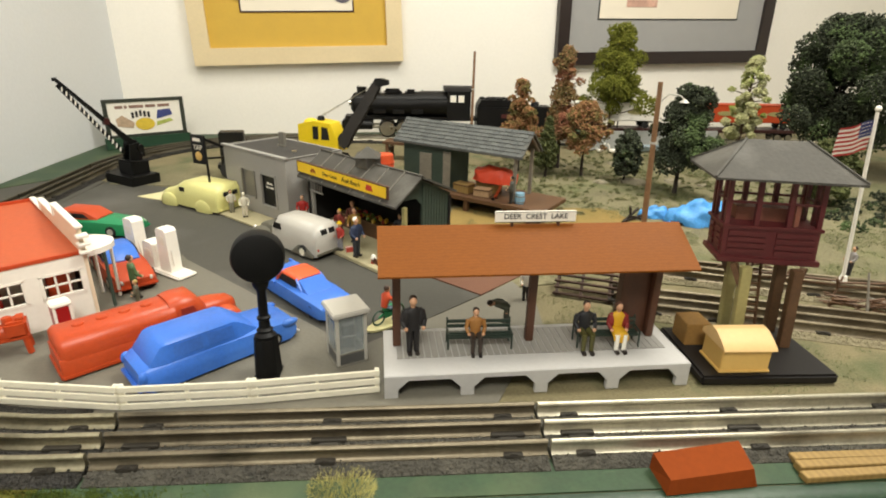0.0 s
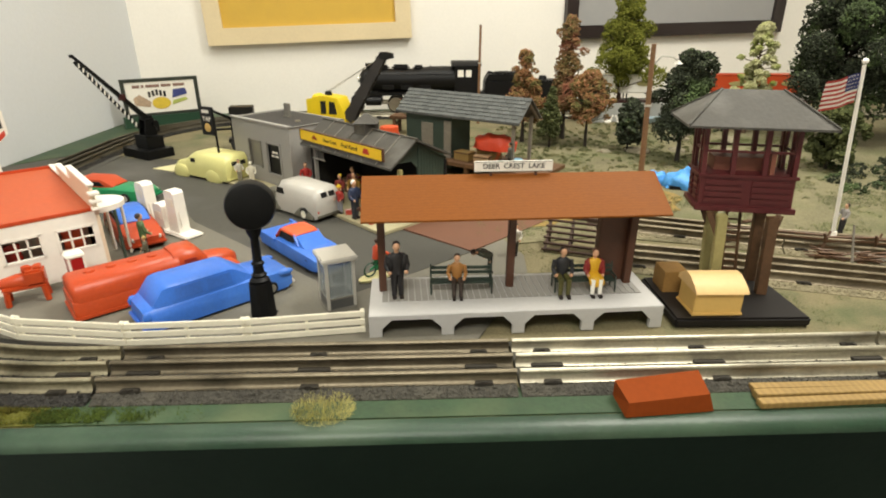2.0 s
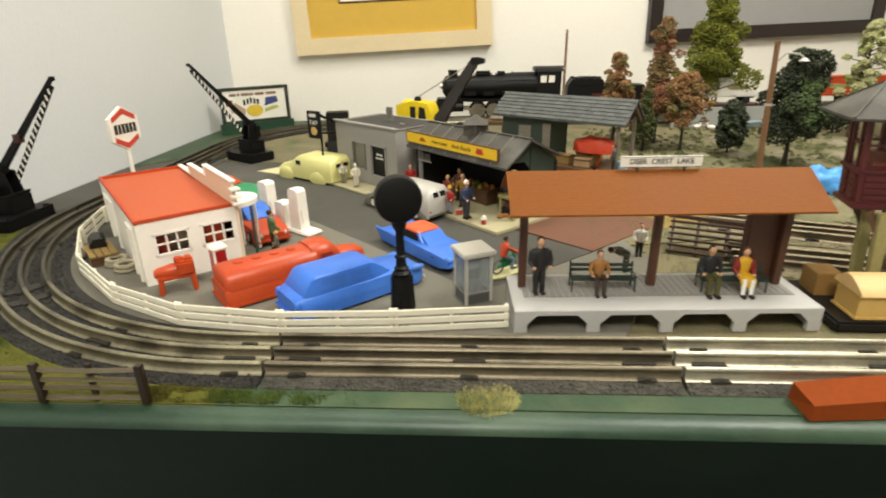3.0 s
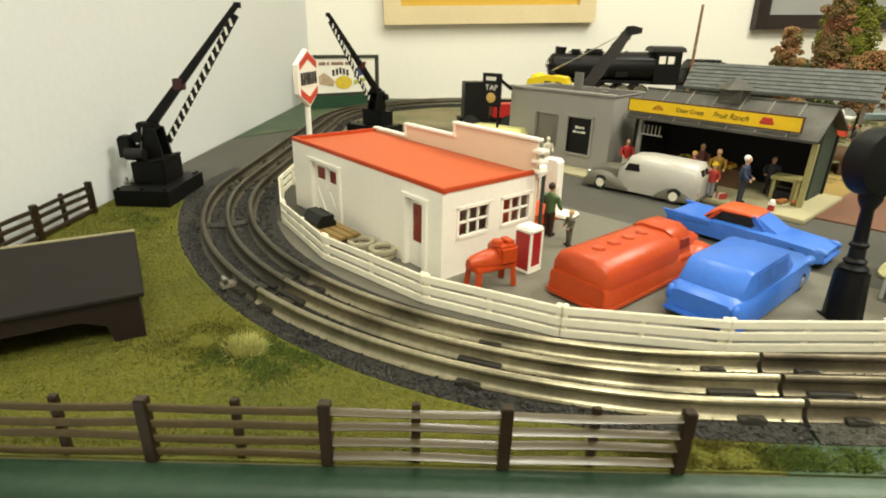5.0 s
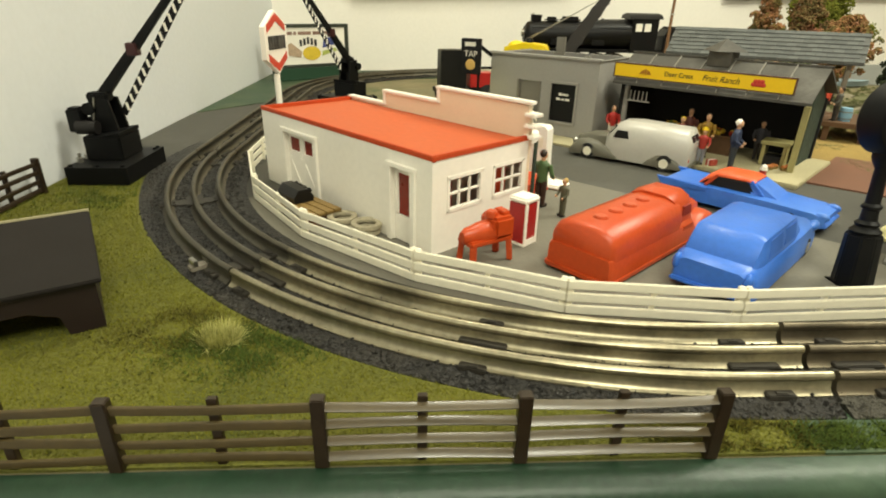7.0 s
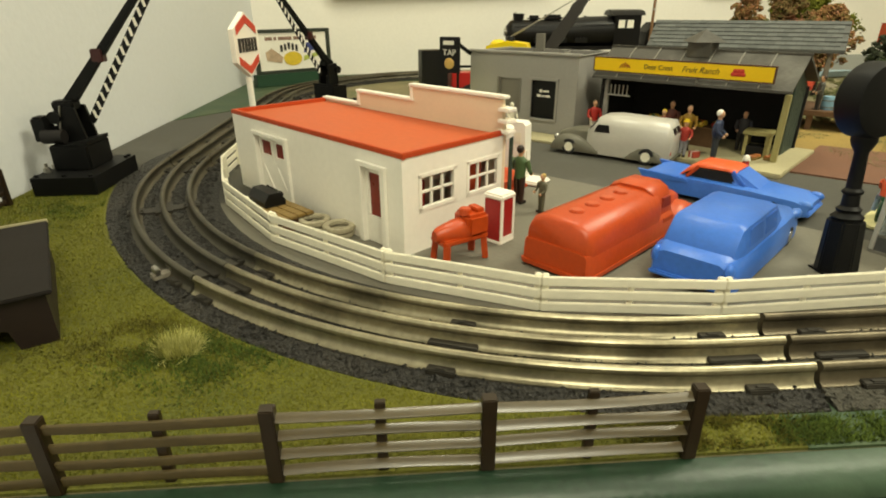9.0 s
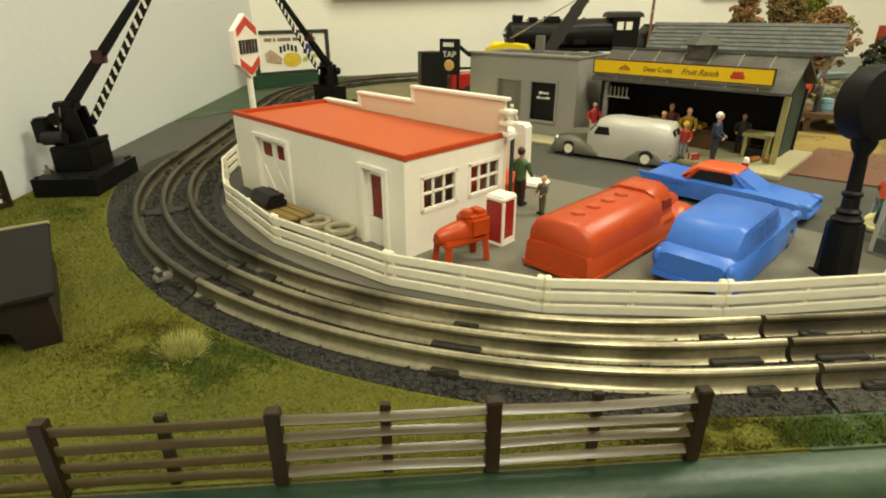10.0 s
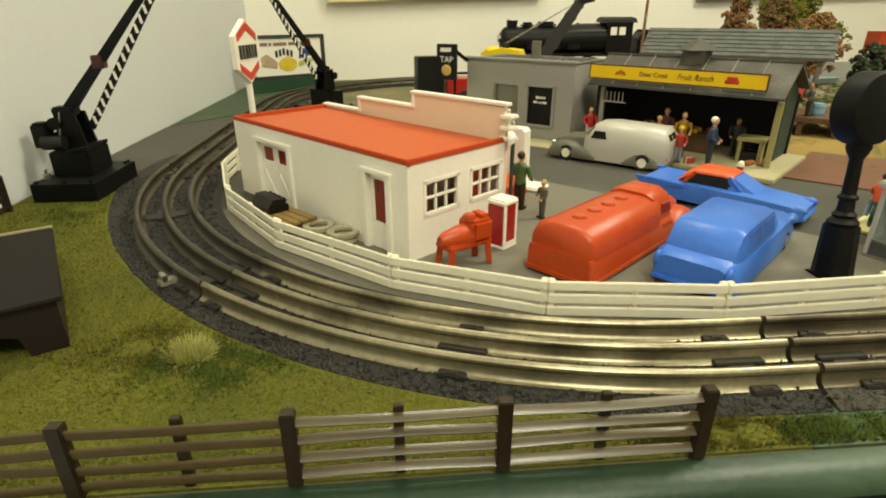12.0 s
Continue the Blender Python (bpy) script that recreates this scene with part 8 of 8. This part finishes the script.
# ---- meadow things ----
def meadow_things():
    for x, y, s, lb in ((0.664, 0.499, 1.0, "crumpled bright blue tarpaulin over a load by the meadow"), (0.607, 0.532, 0.5, "small crumpled blue tarpaulin heap")):
        t = thing("tarpaulin_load", x, y, 0.0015, -12, lb, "tarpaulin")
        b = BM(); bmesh.ops.create_icosphere(b, subdivisions=4, radius=1)
        for v in b.verts:
            k = 1 + 0.28 * noise.noise(v.co * 2.1) + 0.10 * noise.noise(v.co * 6.0)
            v.co = Vector((v.co.x * 0.050 * s * k, v.co.y * 0.022 * s * k, max(0.0, v.co.z) * 0.036 * s * k))
        part("cover", b, TARP_M, t, smooth=70)
        if s == 1.0:
            b = BM(); box(b, 0.090, 0.036, 0.006, 0, 0, -0.001); part("skid", b, BLACK_P, t)
    t = thing("scrap_timber", 0.5643, 0.5145, 0.0015, 20, "dark broken timbers leaning together", "timber")
    for a, c in (((-0.02, 0, 0), (0.012, 0.004, 0.018)), ((0.0, 0.004, 0), (-0.010, 0.0, 0.024)), ((0.02, 0, 0), (-0.012, -0.002, 0.010)), ((-0.025, -0.004, 0.002), (0.022, 0.002, 0.006))):
        b = BM(); beam(b, a, c, 0.003, 0.003); part("timber", b, BARKD, t)
    t = thing("slatted_ramp", 0.3672, 0.2582, 0.0015, -22, "dark brown slatted wooden ramp leaning back behind the platform", "ramp")
    slat = surface("dark brown weathered slats", hexc("3d281b"), 0.7, vary=0.3, scale=50, fine=300)
    for i in range(6):
        b = BM(); box(b, 0.092 - 0.002 * (i % 2), 0.0040, 0.0022, 0.046, 0.002 + 0.0058 * i, 0.001 + 0.0050 * i); part("slat", b, slat, t, bevel=0.0004)
    for x in (0.004, 0.030, 0.060, 0.088):
        b = BM(); beam(b, (x, 0.000, 0.0), (x, 0.034, 0.0285), 0.003, 0.002); part("batten", b, slat, t)
        b = BM(); beam(b, (x, 0.034, 0.0), (x, 0.034, 0.0290), 0.003, 0.003); part("prop", b, slat, t)
    b = BM(); beam(b, (-0.002, 0.036, 0.0320), (0.095, 0.036, 0.0300), 0.004, 0.004); part("top_rail", b, slat, t, bevel=0.0005)
    # pond edge, rowing boat and birds
    for i, (x, y, a) in enumerate(((0.700, 1.052, 20), (0.729, 1.041, 150))):
        t = thing("swan_figure", x, y, 0.0015, a, "small white bird figure on the meadow", "bird figure", "white bird figures")
        b = BM(); ball(b, 0.010, 0.005, 0.005, 0, 0, 0.006); rod(b, (0.008, 0, 0.008), (0.012, 0, 0.020), 0.0016, 8, 0.0012); ball(b, 0.0028, 0.0018, 0.0018, 0.0135, 0, 0.0208); rod(b, (-0.009, 0, 0.008), (-0.015, 0, 0.011), 0.002, 6, 0.0005)
        part("body", b, WHITE_P, t)
    t = thing("rowing_boat", 0.8183, 1.0682, 0.0015, 12, "pale blue-grey toy rowing boat drawn up on the bank", "boat")
    b = BM()
    secs = []
    for x, w in ((-0.045, 0.006), (-0.030, 0.014), (0.0, 0.017), (0.030, 0.012), (0.048, 0.001)):
        secs.append([(x, -w, 0.014), (x, -w * 0.6, 0.002), (x, w * 0.6, 0.002), (x, w, 0.014), (x, w * 0.85, 0.014), (x, w * 0.5, 0.005), (x, -w * 0.5, 0.005), (x, -w * 0.85, 0.014)])
    loft(b, secs); part("hull", b, surface("pale blue-grey paint", hexc("8fa0a8"), 0.5), t)
    for x in (-0.015, 0.012):
        b = BM(); box(b, 0.005, 0.026, 0.0015, x, 0, 0.010); part("thwart", b, WOOD_GREY, t)
    t = thing("retaining_wall", 0.7937, 1.2103, 0.001, 9, "pale grey curved retaining wall before the back track", "wall")
    b = BM(); n = 14
    loft(b, [[(-0.17 + 0.40 * i / n, 0.010 * math.sin(i / n * 5), 0), (-0.17 + 0.40 * i / n, 0.008 + 0.010 * math.sin(i / n * 5), 0), (-0.17 + 0.40 * i / n, 0.008 + 0.010 * math.sin(i / n * 5), 0.045), (-0.17 + 0.40 * i / n, 0.010 * math.sin(i / n * 5), 0.045)] for i in range(n + 1)])
    bmesh.ops.translate(b, verts=b.verts, vec=(0, -0.115, 0))
    part("wall_face", b, surface("pale grey card", hexc("9c9d98"), 0.85, vary=0.08, scale=20), t)
    # split-rail fences right of the tower
    for pts in ([(0.584, 0.272), (0.635, 0.262), (0.683, 0.240), (0.734, 0.230), (0.794, 0.219)], [(0.483, 0.318), (0.515, 0.345), (0.558, 0.361)]):
        for (ax, ay), (bx, by) in zip(pts, pts[1:]):
            d = Vector((bx - ax, by - ay, 0))
            t = thing("split_rail_fence", ax, ay, 0.0015, math.degrees(math.atan2(d.y, d.x)), "weathered split-rail fence panel by the meadow", "fence", "split-rail fence panels")
            for s in (-1, 1):
                b = BM(); rod(b, (s * 0.005, 0.004 * s, 0), (-s * 0.005, -0.004 * s, 0.026), 0.0013, 6); part("cross_post", b, WOOD_BROWN, t)
            for z in (0.008, 0.015, 0.020):
                b = BM(); rod(b, (0, 0, z), (d.length, 0, z + 0.002), 0.0014, 6); part("rail", b, WOOD_BROWN, t)
    for x, y, col, lb in ((0.908, 0.347, "d9d6d0", "small white toy rowing boat on the grass"), (0.978, 0.353, "cfd3d6", "small grey and white toy boat on the grass")):
        t = thing("toy_boat", x, y, 0.0015, 10, lb, "boat", "boats on the grass")
        b = BM()
        loft(b, [[(xx, -w, 0.010), (xx, -w * 0.5, 0.001), (xx, w * 0.5, 0.001), (xx, w, 0.010), (xx, w * 0.8, 0.010), (xx, 0, 0.004), (xx, -w * 0.8, 0.010)] for xx, w in ((-0.028, 0.005), (-0.01, 0.010), (0.012, 0.009), (0.030, 0.001))])
        part("hull", b, paint(col), t); b = BM(); box(b, 0.004, 0.016, 0.001, -0.004, 0, 0.008); part("thwart", b, WOOD_TAN, t)
    rb = random.Random(12)
    for cx, cy, n in ((0.689, 0.212, 46), (0.746, 0.206, 30), (0.622, 0.313, 24)):
        t = thing("brushwood_pile", cx, cy, 0.0015, -12, "tangled pile of grey-brown brushwood", "brushwood", "brushwood piles")
        b = BM()
        for i in range(n):
            x, y, a, l, z = rb.uniform(-0.032, 0.032), rb.uniform(-0.007, 0.007), rb.gauss(0, 0.35), rb.uniform(0.012, 0.034), rb.uniform(0.001, 0.013)
            dx, dy, dz = math.cos(a) * l / 2, math.sin(a) * l / 2, rb.uniform(-0.004, 0.004)
            rod(b, (x - dx, y - dy, max(0.0006, z - dz)), (x + dx, y + dy, max(0.0006, z + dz)), rb.uniform(0.0006, 0.0013), 5)
        part("brushwood", b, WOOD_BROWN if n != 30 else WOOD_GREY, t, smooth=0)
    t = thing("propped_pole", 0.6818, 0.1923, 0.0015, 0, "pale peeled pole propped against the rail fence", "pole")
    b = BM(); rod(b, (0, 0, 0), (0.001, 0.016, 0.046), 0.0014, 7, 0.0011); part("shaft", b, WOOD_GREY, t)
    t = thing("red_pail", 0.6527, 0.3000, 0.0015, 0, "small red pail on the grass", "pail")
    b = BM(); cyl(b, 0.0045, 0.0060, 0.009, 0, 0, 0, 14); part("bucket", b, RED_P, t); b = BM(); rod(b, (-0.006, 0, 0.009), (0, 0, 0.015), 0.0005); rod(b, (0.006, 0, 0.009), (0, 0, 0.015), 0.0005); part("bail", b, CHROME_M, t)


meadow_things()


# ---- yellow crane and dark flat wagon ----
def crane_excavator():
    t = thing("toy_crane", 0.0403, 0.9010, 0.0015, -20, "bright yellow toy crane with a dark lattice boom", "crane")
    t.scale = (1.05, 1.05, 1.10)
    b = BM(); box(b, 0.085, 0.044, 0.014, 0, 0, 0.002); part("crawler_base", b, BLACK_P, t, bevel=0.002)
    for s in (-1, 1):
        b = BM(); box(b, 0.092, 0.010, 0.020, 0, s * 0.022, 0); part("crawler_track", b, RUBBER_M, t, bevel=0.004)
    b = BM(); cyl(b, 0.016, 0.016, 0.012, 0, 0, 0.016, 20); part("turntable", b, BLACK_P, t)
    b = BM(); prism(b, [(-0.044, 0.028), (0.040, 0.028), (0.040, 0.050), (0.026, 0.080), (-0.010, 0.084), (-0.044, 0.076)], -0.022, 0.022, "y"); part("cab", b, CRANE_Y, t, bevel=0.002)
    b = BM(); prism(b, [(0.006, 0.050), (0.024, 0.050), (0.020, 0.072), (0.008, 0.074)], -0.0226, -0.0218, "y"); part("cab_window", b, SHADE_IN, t)
    b = BM(); prism(b, [(-0.012, 0.050), (0.000, 0.050), (0.000, 0.074), (-0.012, 0.074)], -0.0226, -0.0218, "y"); part("cab_window", b, SHADE_IN, t)
    b = BM(); cyl(b, 0.008, 0.006, 0.008, -0.004, 0, 0.083, 12); part("exhaust_dome", b, BLACK_P, t, bevel=0.001)
    b = BM(); ball(b, 0.016, 0.014, 0.010, -0.026, 0, 0.076); part("boiler_hump", b, CRANE_Y, t)
    a, c = Vector((0.044, -0.010, 0.040)), Vector((0.122, -0.004, 0.158))
    d = c - a
    n1 = Vector((-d.z, 0, d.x)).normalized()
    dark = surface("dark grey plastic boom", hexc("322f2d"), 0.55, spec=0.3, vary=0.2)
    for s in (-1, 1):
        b = BM()
        edge = [(0.0, 0.011), (0.12, 0.0125), (0.16, 0.0105), (0.40, 0.0100), (0.44, 0.0115), (0.50, 0.0098), (0.74, 0.0090), (0.78, 0.0102), (0.84, 0.0085), (1.0, 0.0075)]
        loft(b, [[a + d * f + n1 * k * hw + Vector((0, s * 0.0075 * (1 - 0.4 * f) + dy, 0)) for k, dy in ((-1, -0.001), (1, -0.001), (1, 0.001), (-1, 0.001))] for f, hw in edge])
        part("boom_side", b, dark, t, smooth=20)
    for f in (0.05, 0.2, 0.35, 0.5, 0.65, 0.8, 0.93):
        for k in (-1, 1):
            q = a + d * f + n1 * k * 0.008
            b = BM(); beam(b, q + Vector((0, -0.0075 * (1 - 0.4 * f), 0)), q + Vector((0, 0.0075 * (1 - 0.4 * f), 0)), 0.0030, 0.0030); part("boom_spacer", b, dark, t)
    b = BM(); loft(b, [[c + Vector((s, w, h)) for w, h in ((-ww, -ww), (ww, -ww), (ww, ww), (-ww, ww))] for s, ww in ((-0.006, 0.006), (0.006, 0.007), (0.020, 0.004))]); part("boom_head", b, BLACK_P, t, bevel=0.001)
    b = BM(); rod(b, (-0.010, 0, 0.088), c, 0.0005, 6); rod(b, (-0.006, 0.004, 0.088), c, 0.0005, 6); part("hoist_cable", b, CHROME_M, t)


crane_excavator()


def loading_bench():
    t = thing("dark_loading_stage", 0.2303, 0.9477, 0.0015, -18, "dark brown wooden loading stage with grey sacks", "loading stage")
    b = BM(); box(b, 0.130, 0.045, 0.006, 0, 0, 0.034); part("deck", b, WOOD_BROWN, t, bevel=0.0006)
    for x in (-0.055, 0, 0.055):
        for y in (-0.017, 0.017):
            b = BM(); box(b, 0.007, 0.007, 0.034, x, y, 0); part("leg", b, WOOD_BROWN, t)
        b = BM(); box(b, 0.005, 0.036, 0.006, x, 0, 0.018); part("cross_bar", b, WOOD_BROWN, t)
    q = t.matrix_world @ Vector((-0.005, 0.0, 0.0405))
    s = thing("sack_pile", q.x, q.y, q.z, -18, "pile of pale grey sacks on the stage", "sacks")
    for i in range(5):
        b = BM(); ball(b, 0.012, 0.007, 0.005, -0.022 + 0.011 * i, 0.003 * (i % 2), 0.004); part("sack", b, STONE_M, s)
    o = thing("oil_drum", 0.1698, 0.7837, 0.0015, 0, "orange-red toy drum beside the shed", "drum")
    b = BM(); cyl(b, 0.020, 0.018, 0.046, 0, 0, 0, 20); part("drum", b, surface("orange drum", hexc("d2522c"), 0.45), o, bevel=0.001)
    for z in (0.014, 0.030):
        b = BM(); cyl(b, 0.0206, 0.0206, 0.0016, 0, 0, z, 20); part("rib", b, surface("orange drum", hexc("d2522c"), 0.45), o)


loading_bench()


# ---- train on the back track ----
def loco_wheel(t, x, r, s, name="wheel", spokes=True):
    y = s * 0.0165
    b = BM(); rod(b, (x, y - 0.002, RAILZ + r), (x, y + 0.002, RAILZ + r), r, 22)
    w = part(name, b, BLACK_E, t, bevel=0.0006)
    b = BM(); rod(b, (x, y - 0.0024, RAILZ + r), (x, y + 0.0024, RAILZ + r), r * 0.86, 20); part("tyre_rim", b, CHROME_M, w)


RAILZ = 0.0150


def locomotive(x0):
    """Nose at x0, running towards -x."""
    t = thing("steam_locomotive", x0, YK, -0.3 * RAILZ, 0, "black toy steam locomotive standing on the back track", "locomotive")
    t.scale = (1.36, 1.2, 1.3)
    z = RAILZ
    def ringp(x, r, zc):
        return [(x, r * math.cos(a), zc + r * math.sin(a)) for a in np.linspace(0, 2 * math.pi, 24, endpoint=False)]
    b = BM(); loft(b, [ringp(0.018, 0.015, z + 0.062), ringp(0.022, 0.0205, z + 0.062), ringp(0.026, 0.0215, z + 0.062), ringp(0.120, 0.0225, z + 0.062), ringp(0.150, 0.0245, z + 0.064), ringp(0.196, 0.0255, z + 0.064)]); part("boiler", b, LOCO_M, t, smooth=40)
    b = BM(); rod(b, (0.017, 0, z + 0.064), (0.012, 0, z + 0.064), 0.006, 16); part("headlamp", b, CHROME_M, t)
    b = BM(); rod(b, (0.0185, 0, z + 0.062), (0.016, 0, z + 0.062), 0.013, 20); part("smokebox_door", b, LOCO_M, t)
    b = BM(); box(b, 0.250, 0.040, 0.006, 0.130, 0, z + 0.034); part("running_board", b, LOCO_M, t, bevel=0.0006)
    b = BM(); cyl(b, 0.008, 0.0095, 0.014, 0.036, 0, z + 0.080, 18); part("smokestack", b, LOCO_M, t)
    for x, w, h in ((0.062, 0.022, 0.010), (0.094, 0.034, 0.011), (0.128, 0.022, 0.010), (0.150, 0.010, 0.009), (0.172, 0.026, 0.007)):
        b = BM(); box(b, w, 0.018, h, x, 0, z + 0.081); part("dome", b, LOCO_M, t, bevel=0.004, smooth=60)
    b = BM(); rod(b, (0.030, 0.016, z + 0.079), (0.030, 0.016, z + 0.095), 0.0012); ball(b, 0.003, 0.003, 0.003, 0.030, 0.0, z + 0.094); part("bell", b, CHROME_M, t)
    for s in (-1, 1):
        b = BM(); rod(b, (0.026, s * 0.0215, z + 0.074), (0.196, s * 0.0250, z + 0.076), 0.0008); part("handrail", b, LOCO_M, t)
        for x in (0.07, 0.105, 0.14):
            b = BM(); box(b, 0.022, 0.004, 0.009, x, s * 0.0230, z + 0.046); part("tank_box", b, LOCO_M, t, bevel=0.0008)
        b = BM(); rod(b, (0.026, s * 0.021, z + 0.024), (0.056, s * 0.021, z + 0.024), 0.009, 16); part("cylinder", b, LOCO_M, t, bevel=0.001)
        b = BM(); beam(b, (0.056, s * 0.0195, z + 0.020), (0.176, s * 0.0195, z + 0.016), 0.002, 0.004); part("side_rod", b, CHROME_M, t)
        b = BM(); prism(b, [(0.196, z + 0.034), (0.240, z + 0.034), (0.240, z + 0.092), (0.196, z + 0.092)], s * 0.024 - 0.001, s * 0.024 + 0.001, "y"); cs = part("cab_side", b, LOCO_M, t)
        for xx in (0.207, 0.222):
            b = BM(); box(b, 0.011, 0.0026, 0.013, xx, s * 0.024, z + 0.070); part("cab_window", b, SIGN_W, cs)
        for x in (0.084, 0.115, 0.146, 0.177):
            loco_wheel(t, x, 0.0165, s, "driving_wheel")
        for x in (0.012, 0.212, 0.232):
            loco_wheel(t, x, 0.0085, s)
    b = BM(); prism(b, [(-0.027, z + 0.0905), (0.027, z + 0.0905), (0.020, z + 0.097), (0, z + 0.100), (-0.020, z + 0.097)], 0.190, 0.246, "x"); part("cab_roof", b, LOCO_M, t, bevel=0.0006)
    b = BM(); box(b, 0.004, 0.046, 0.056, 0.198, 0, z + 0.034); part("cab_front", b, LOCO_M, t)
    b = BM(); prism(b, [(-0.004, z + 0.004), (0.018, z + 0.004), (0.018, z + 0.034), (0.006, z + 0.036), (-0.001, z + 0.030)], -0.023, 0.023, "y"); part("pilot", b, LOCO_M, t, bevel=0.0015)
    for i in range(7):
        b = BM(); beam(b, (0.006, -0.018 + 0.006 * i, z + 0.022), (-0.006, -0.012 + 0.004 * i, z + 0.004), 0.002, 0.002); part("pilot_bar", b, LOCO_M, t)


def tender(x0):
    t = thing("tender", x0, YK, -0.25 * RAILZ, 0, "black toy tender coupled behind the locomotive", "tender")
    t.scale = (1.15, 1.2, 1.25)
    z = RAILZ
    b = BM(); box(b, 0.170, 0.044, 0.046, 0.090, 0, z + 0.020); part("tank", b, LOCO_M, t, bevel=0.002)
    b = BM(); prism(b, [(0.006, z + 0.066), (0.090, z + 0.066), (0.080, z + 0.078), (0.014, z + 0.078)], -0.021, 0.021, "y"); part("coal_bunker", b, LOCO_M, t, bevel=0.001)
    b = BM(); cyl(b, 0.010, 0.008, 0.008, 0.140, 0, z + 0.066, 16); part("water_hatch", b, LOCO_M, t)
    b = BM(); rr = random.Random(3)
    for i in range(60):
        ball(b, 0.004, 0.004, 0.003, rr.uniform(0.016, 0.078), rr.uniform(-0.016, 0.016), z + 0.079, seg=6)
    part("coal", b, BLACK_P, t)
    b = BM(); box(b, 0.060, 0.0006, 0.008, 0.090, -0.0224, z + 0.042); part("lettering_bar", b, surface("dull maroon", hexc("4a1f1c"), 0.5), t)
    for s in (-1, 1):
        for x in (0.032, 0.058, 0.120, 0.146):
            loco_wheel(t, x, 0.0095, s)
    for x in (0.045, 0.133):
        b = BM(); box(b, 0.052, 0.036, 0.007, x, 0, z + 0.008); part("bogie", b, BLACK_E, t, bevel=0.001)


def flat_car(x0, c1, c2):
    t = thing("flat_car", x0, YK, 0, 0, "dark toy flat car on the back track", "railway wagon", "flat cars")
    z = RAILZ
    b = BM(); box(b, 0.290, 0.052, 0.009, 0.150, 0, z + 0.022); part("deck", b, surface("dark maroon plastic", hexc("3b1f1d"), 0.45), t, bevel=0.001)
    for x in (0.045, 0.255):
        b = BM(); box(b, 0.055, 0.036, 0.010, x, 0, z + 0.010); part("bogie", b, BLACK_E, t, bevel=0.001)
        for s in (-1, 1):
            for dx in (-0.016, 0.016):
                loco_wheel(t, x + dx, 0.0095, s)
    for i, c in enumerate((c1, c2)):
        xx = x0 + 0.010 + i * 0.142
        tr = thing("toy_trailer", xx, YK, z + 0.0312, 0, ("white" if c is WHITE_P else "orange") + " toy road trailer riding on a flat car", "trailer", "trailers on the flat cars")
        b = BM(); box(b, 0.128, 0.044, 0.046, 0.066, 0, 0.018); part("box_body", b, c, tr, bevel=0.002)
        b = BM(); box(b, 0.126, 0.046, 0.002, 0.066, 0, 0.063); part("roof_rail", b, c, tr)
        b = BM(); prism(b, [(0.066 + 0.024 * math.cos(radians(a)), 0.042 + 0.006 * math.sin(radians(a))) for a in range(0, 360, 20)], -0.0232, -0.0222, "y"); part("emblem", b, OLIVEPOST_M, tr)
        for s in (-1, 1):
            b = BM(); rod(b, (0.098, s * 0.020, 0.009), (0.098, s * 0.014, 0.009), 0.009, 18); part("wheel", b, RUBBER_M, tr)
            b = BM(); box(b, 0.003, 0.003, 0.019, 0.024, s * 0.012, 0.0); part("landing_leg", b, BLACK_P, tr)
        b = BM(); box(b, 0.040, 0.030, 0.004, 0.098, 0, 0.014); part("axle_frame", b, BLACK_P, tr)


locomotive(0.055)
tender(0.394)
flat_car(0.605, WHITE_P, WHITE_P)
flat_car(0.995, ORANGE_ROOF, ORANGE_ROOF)
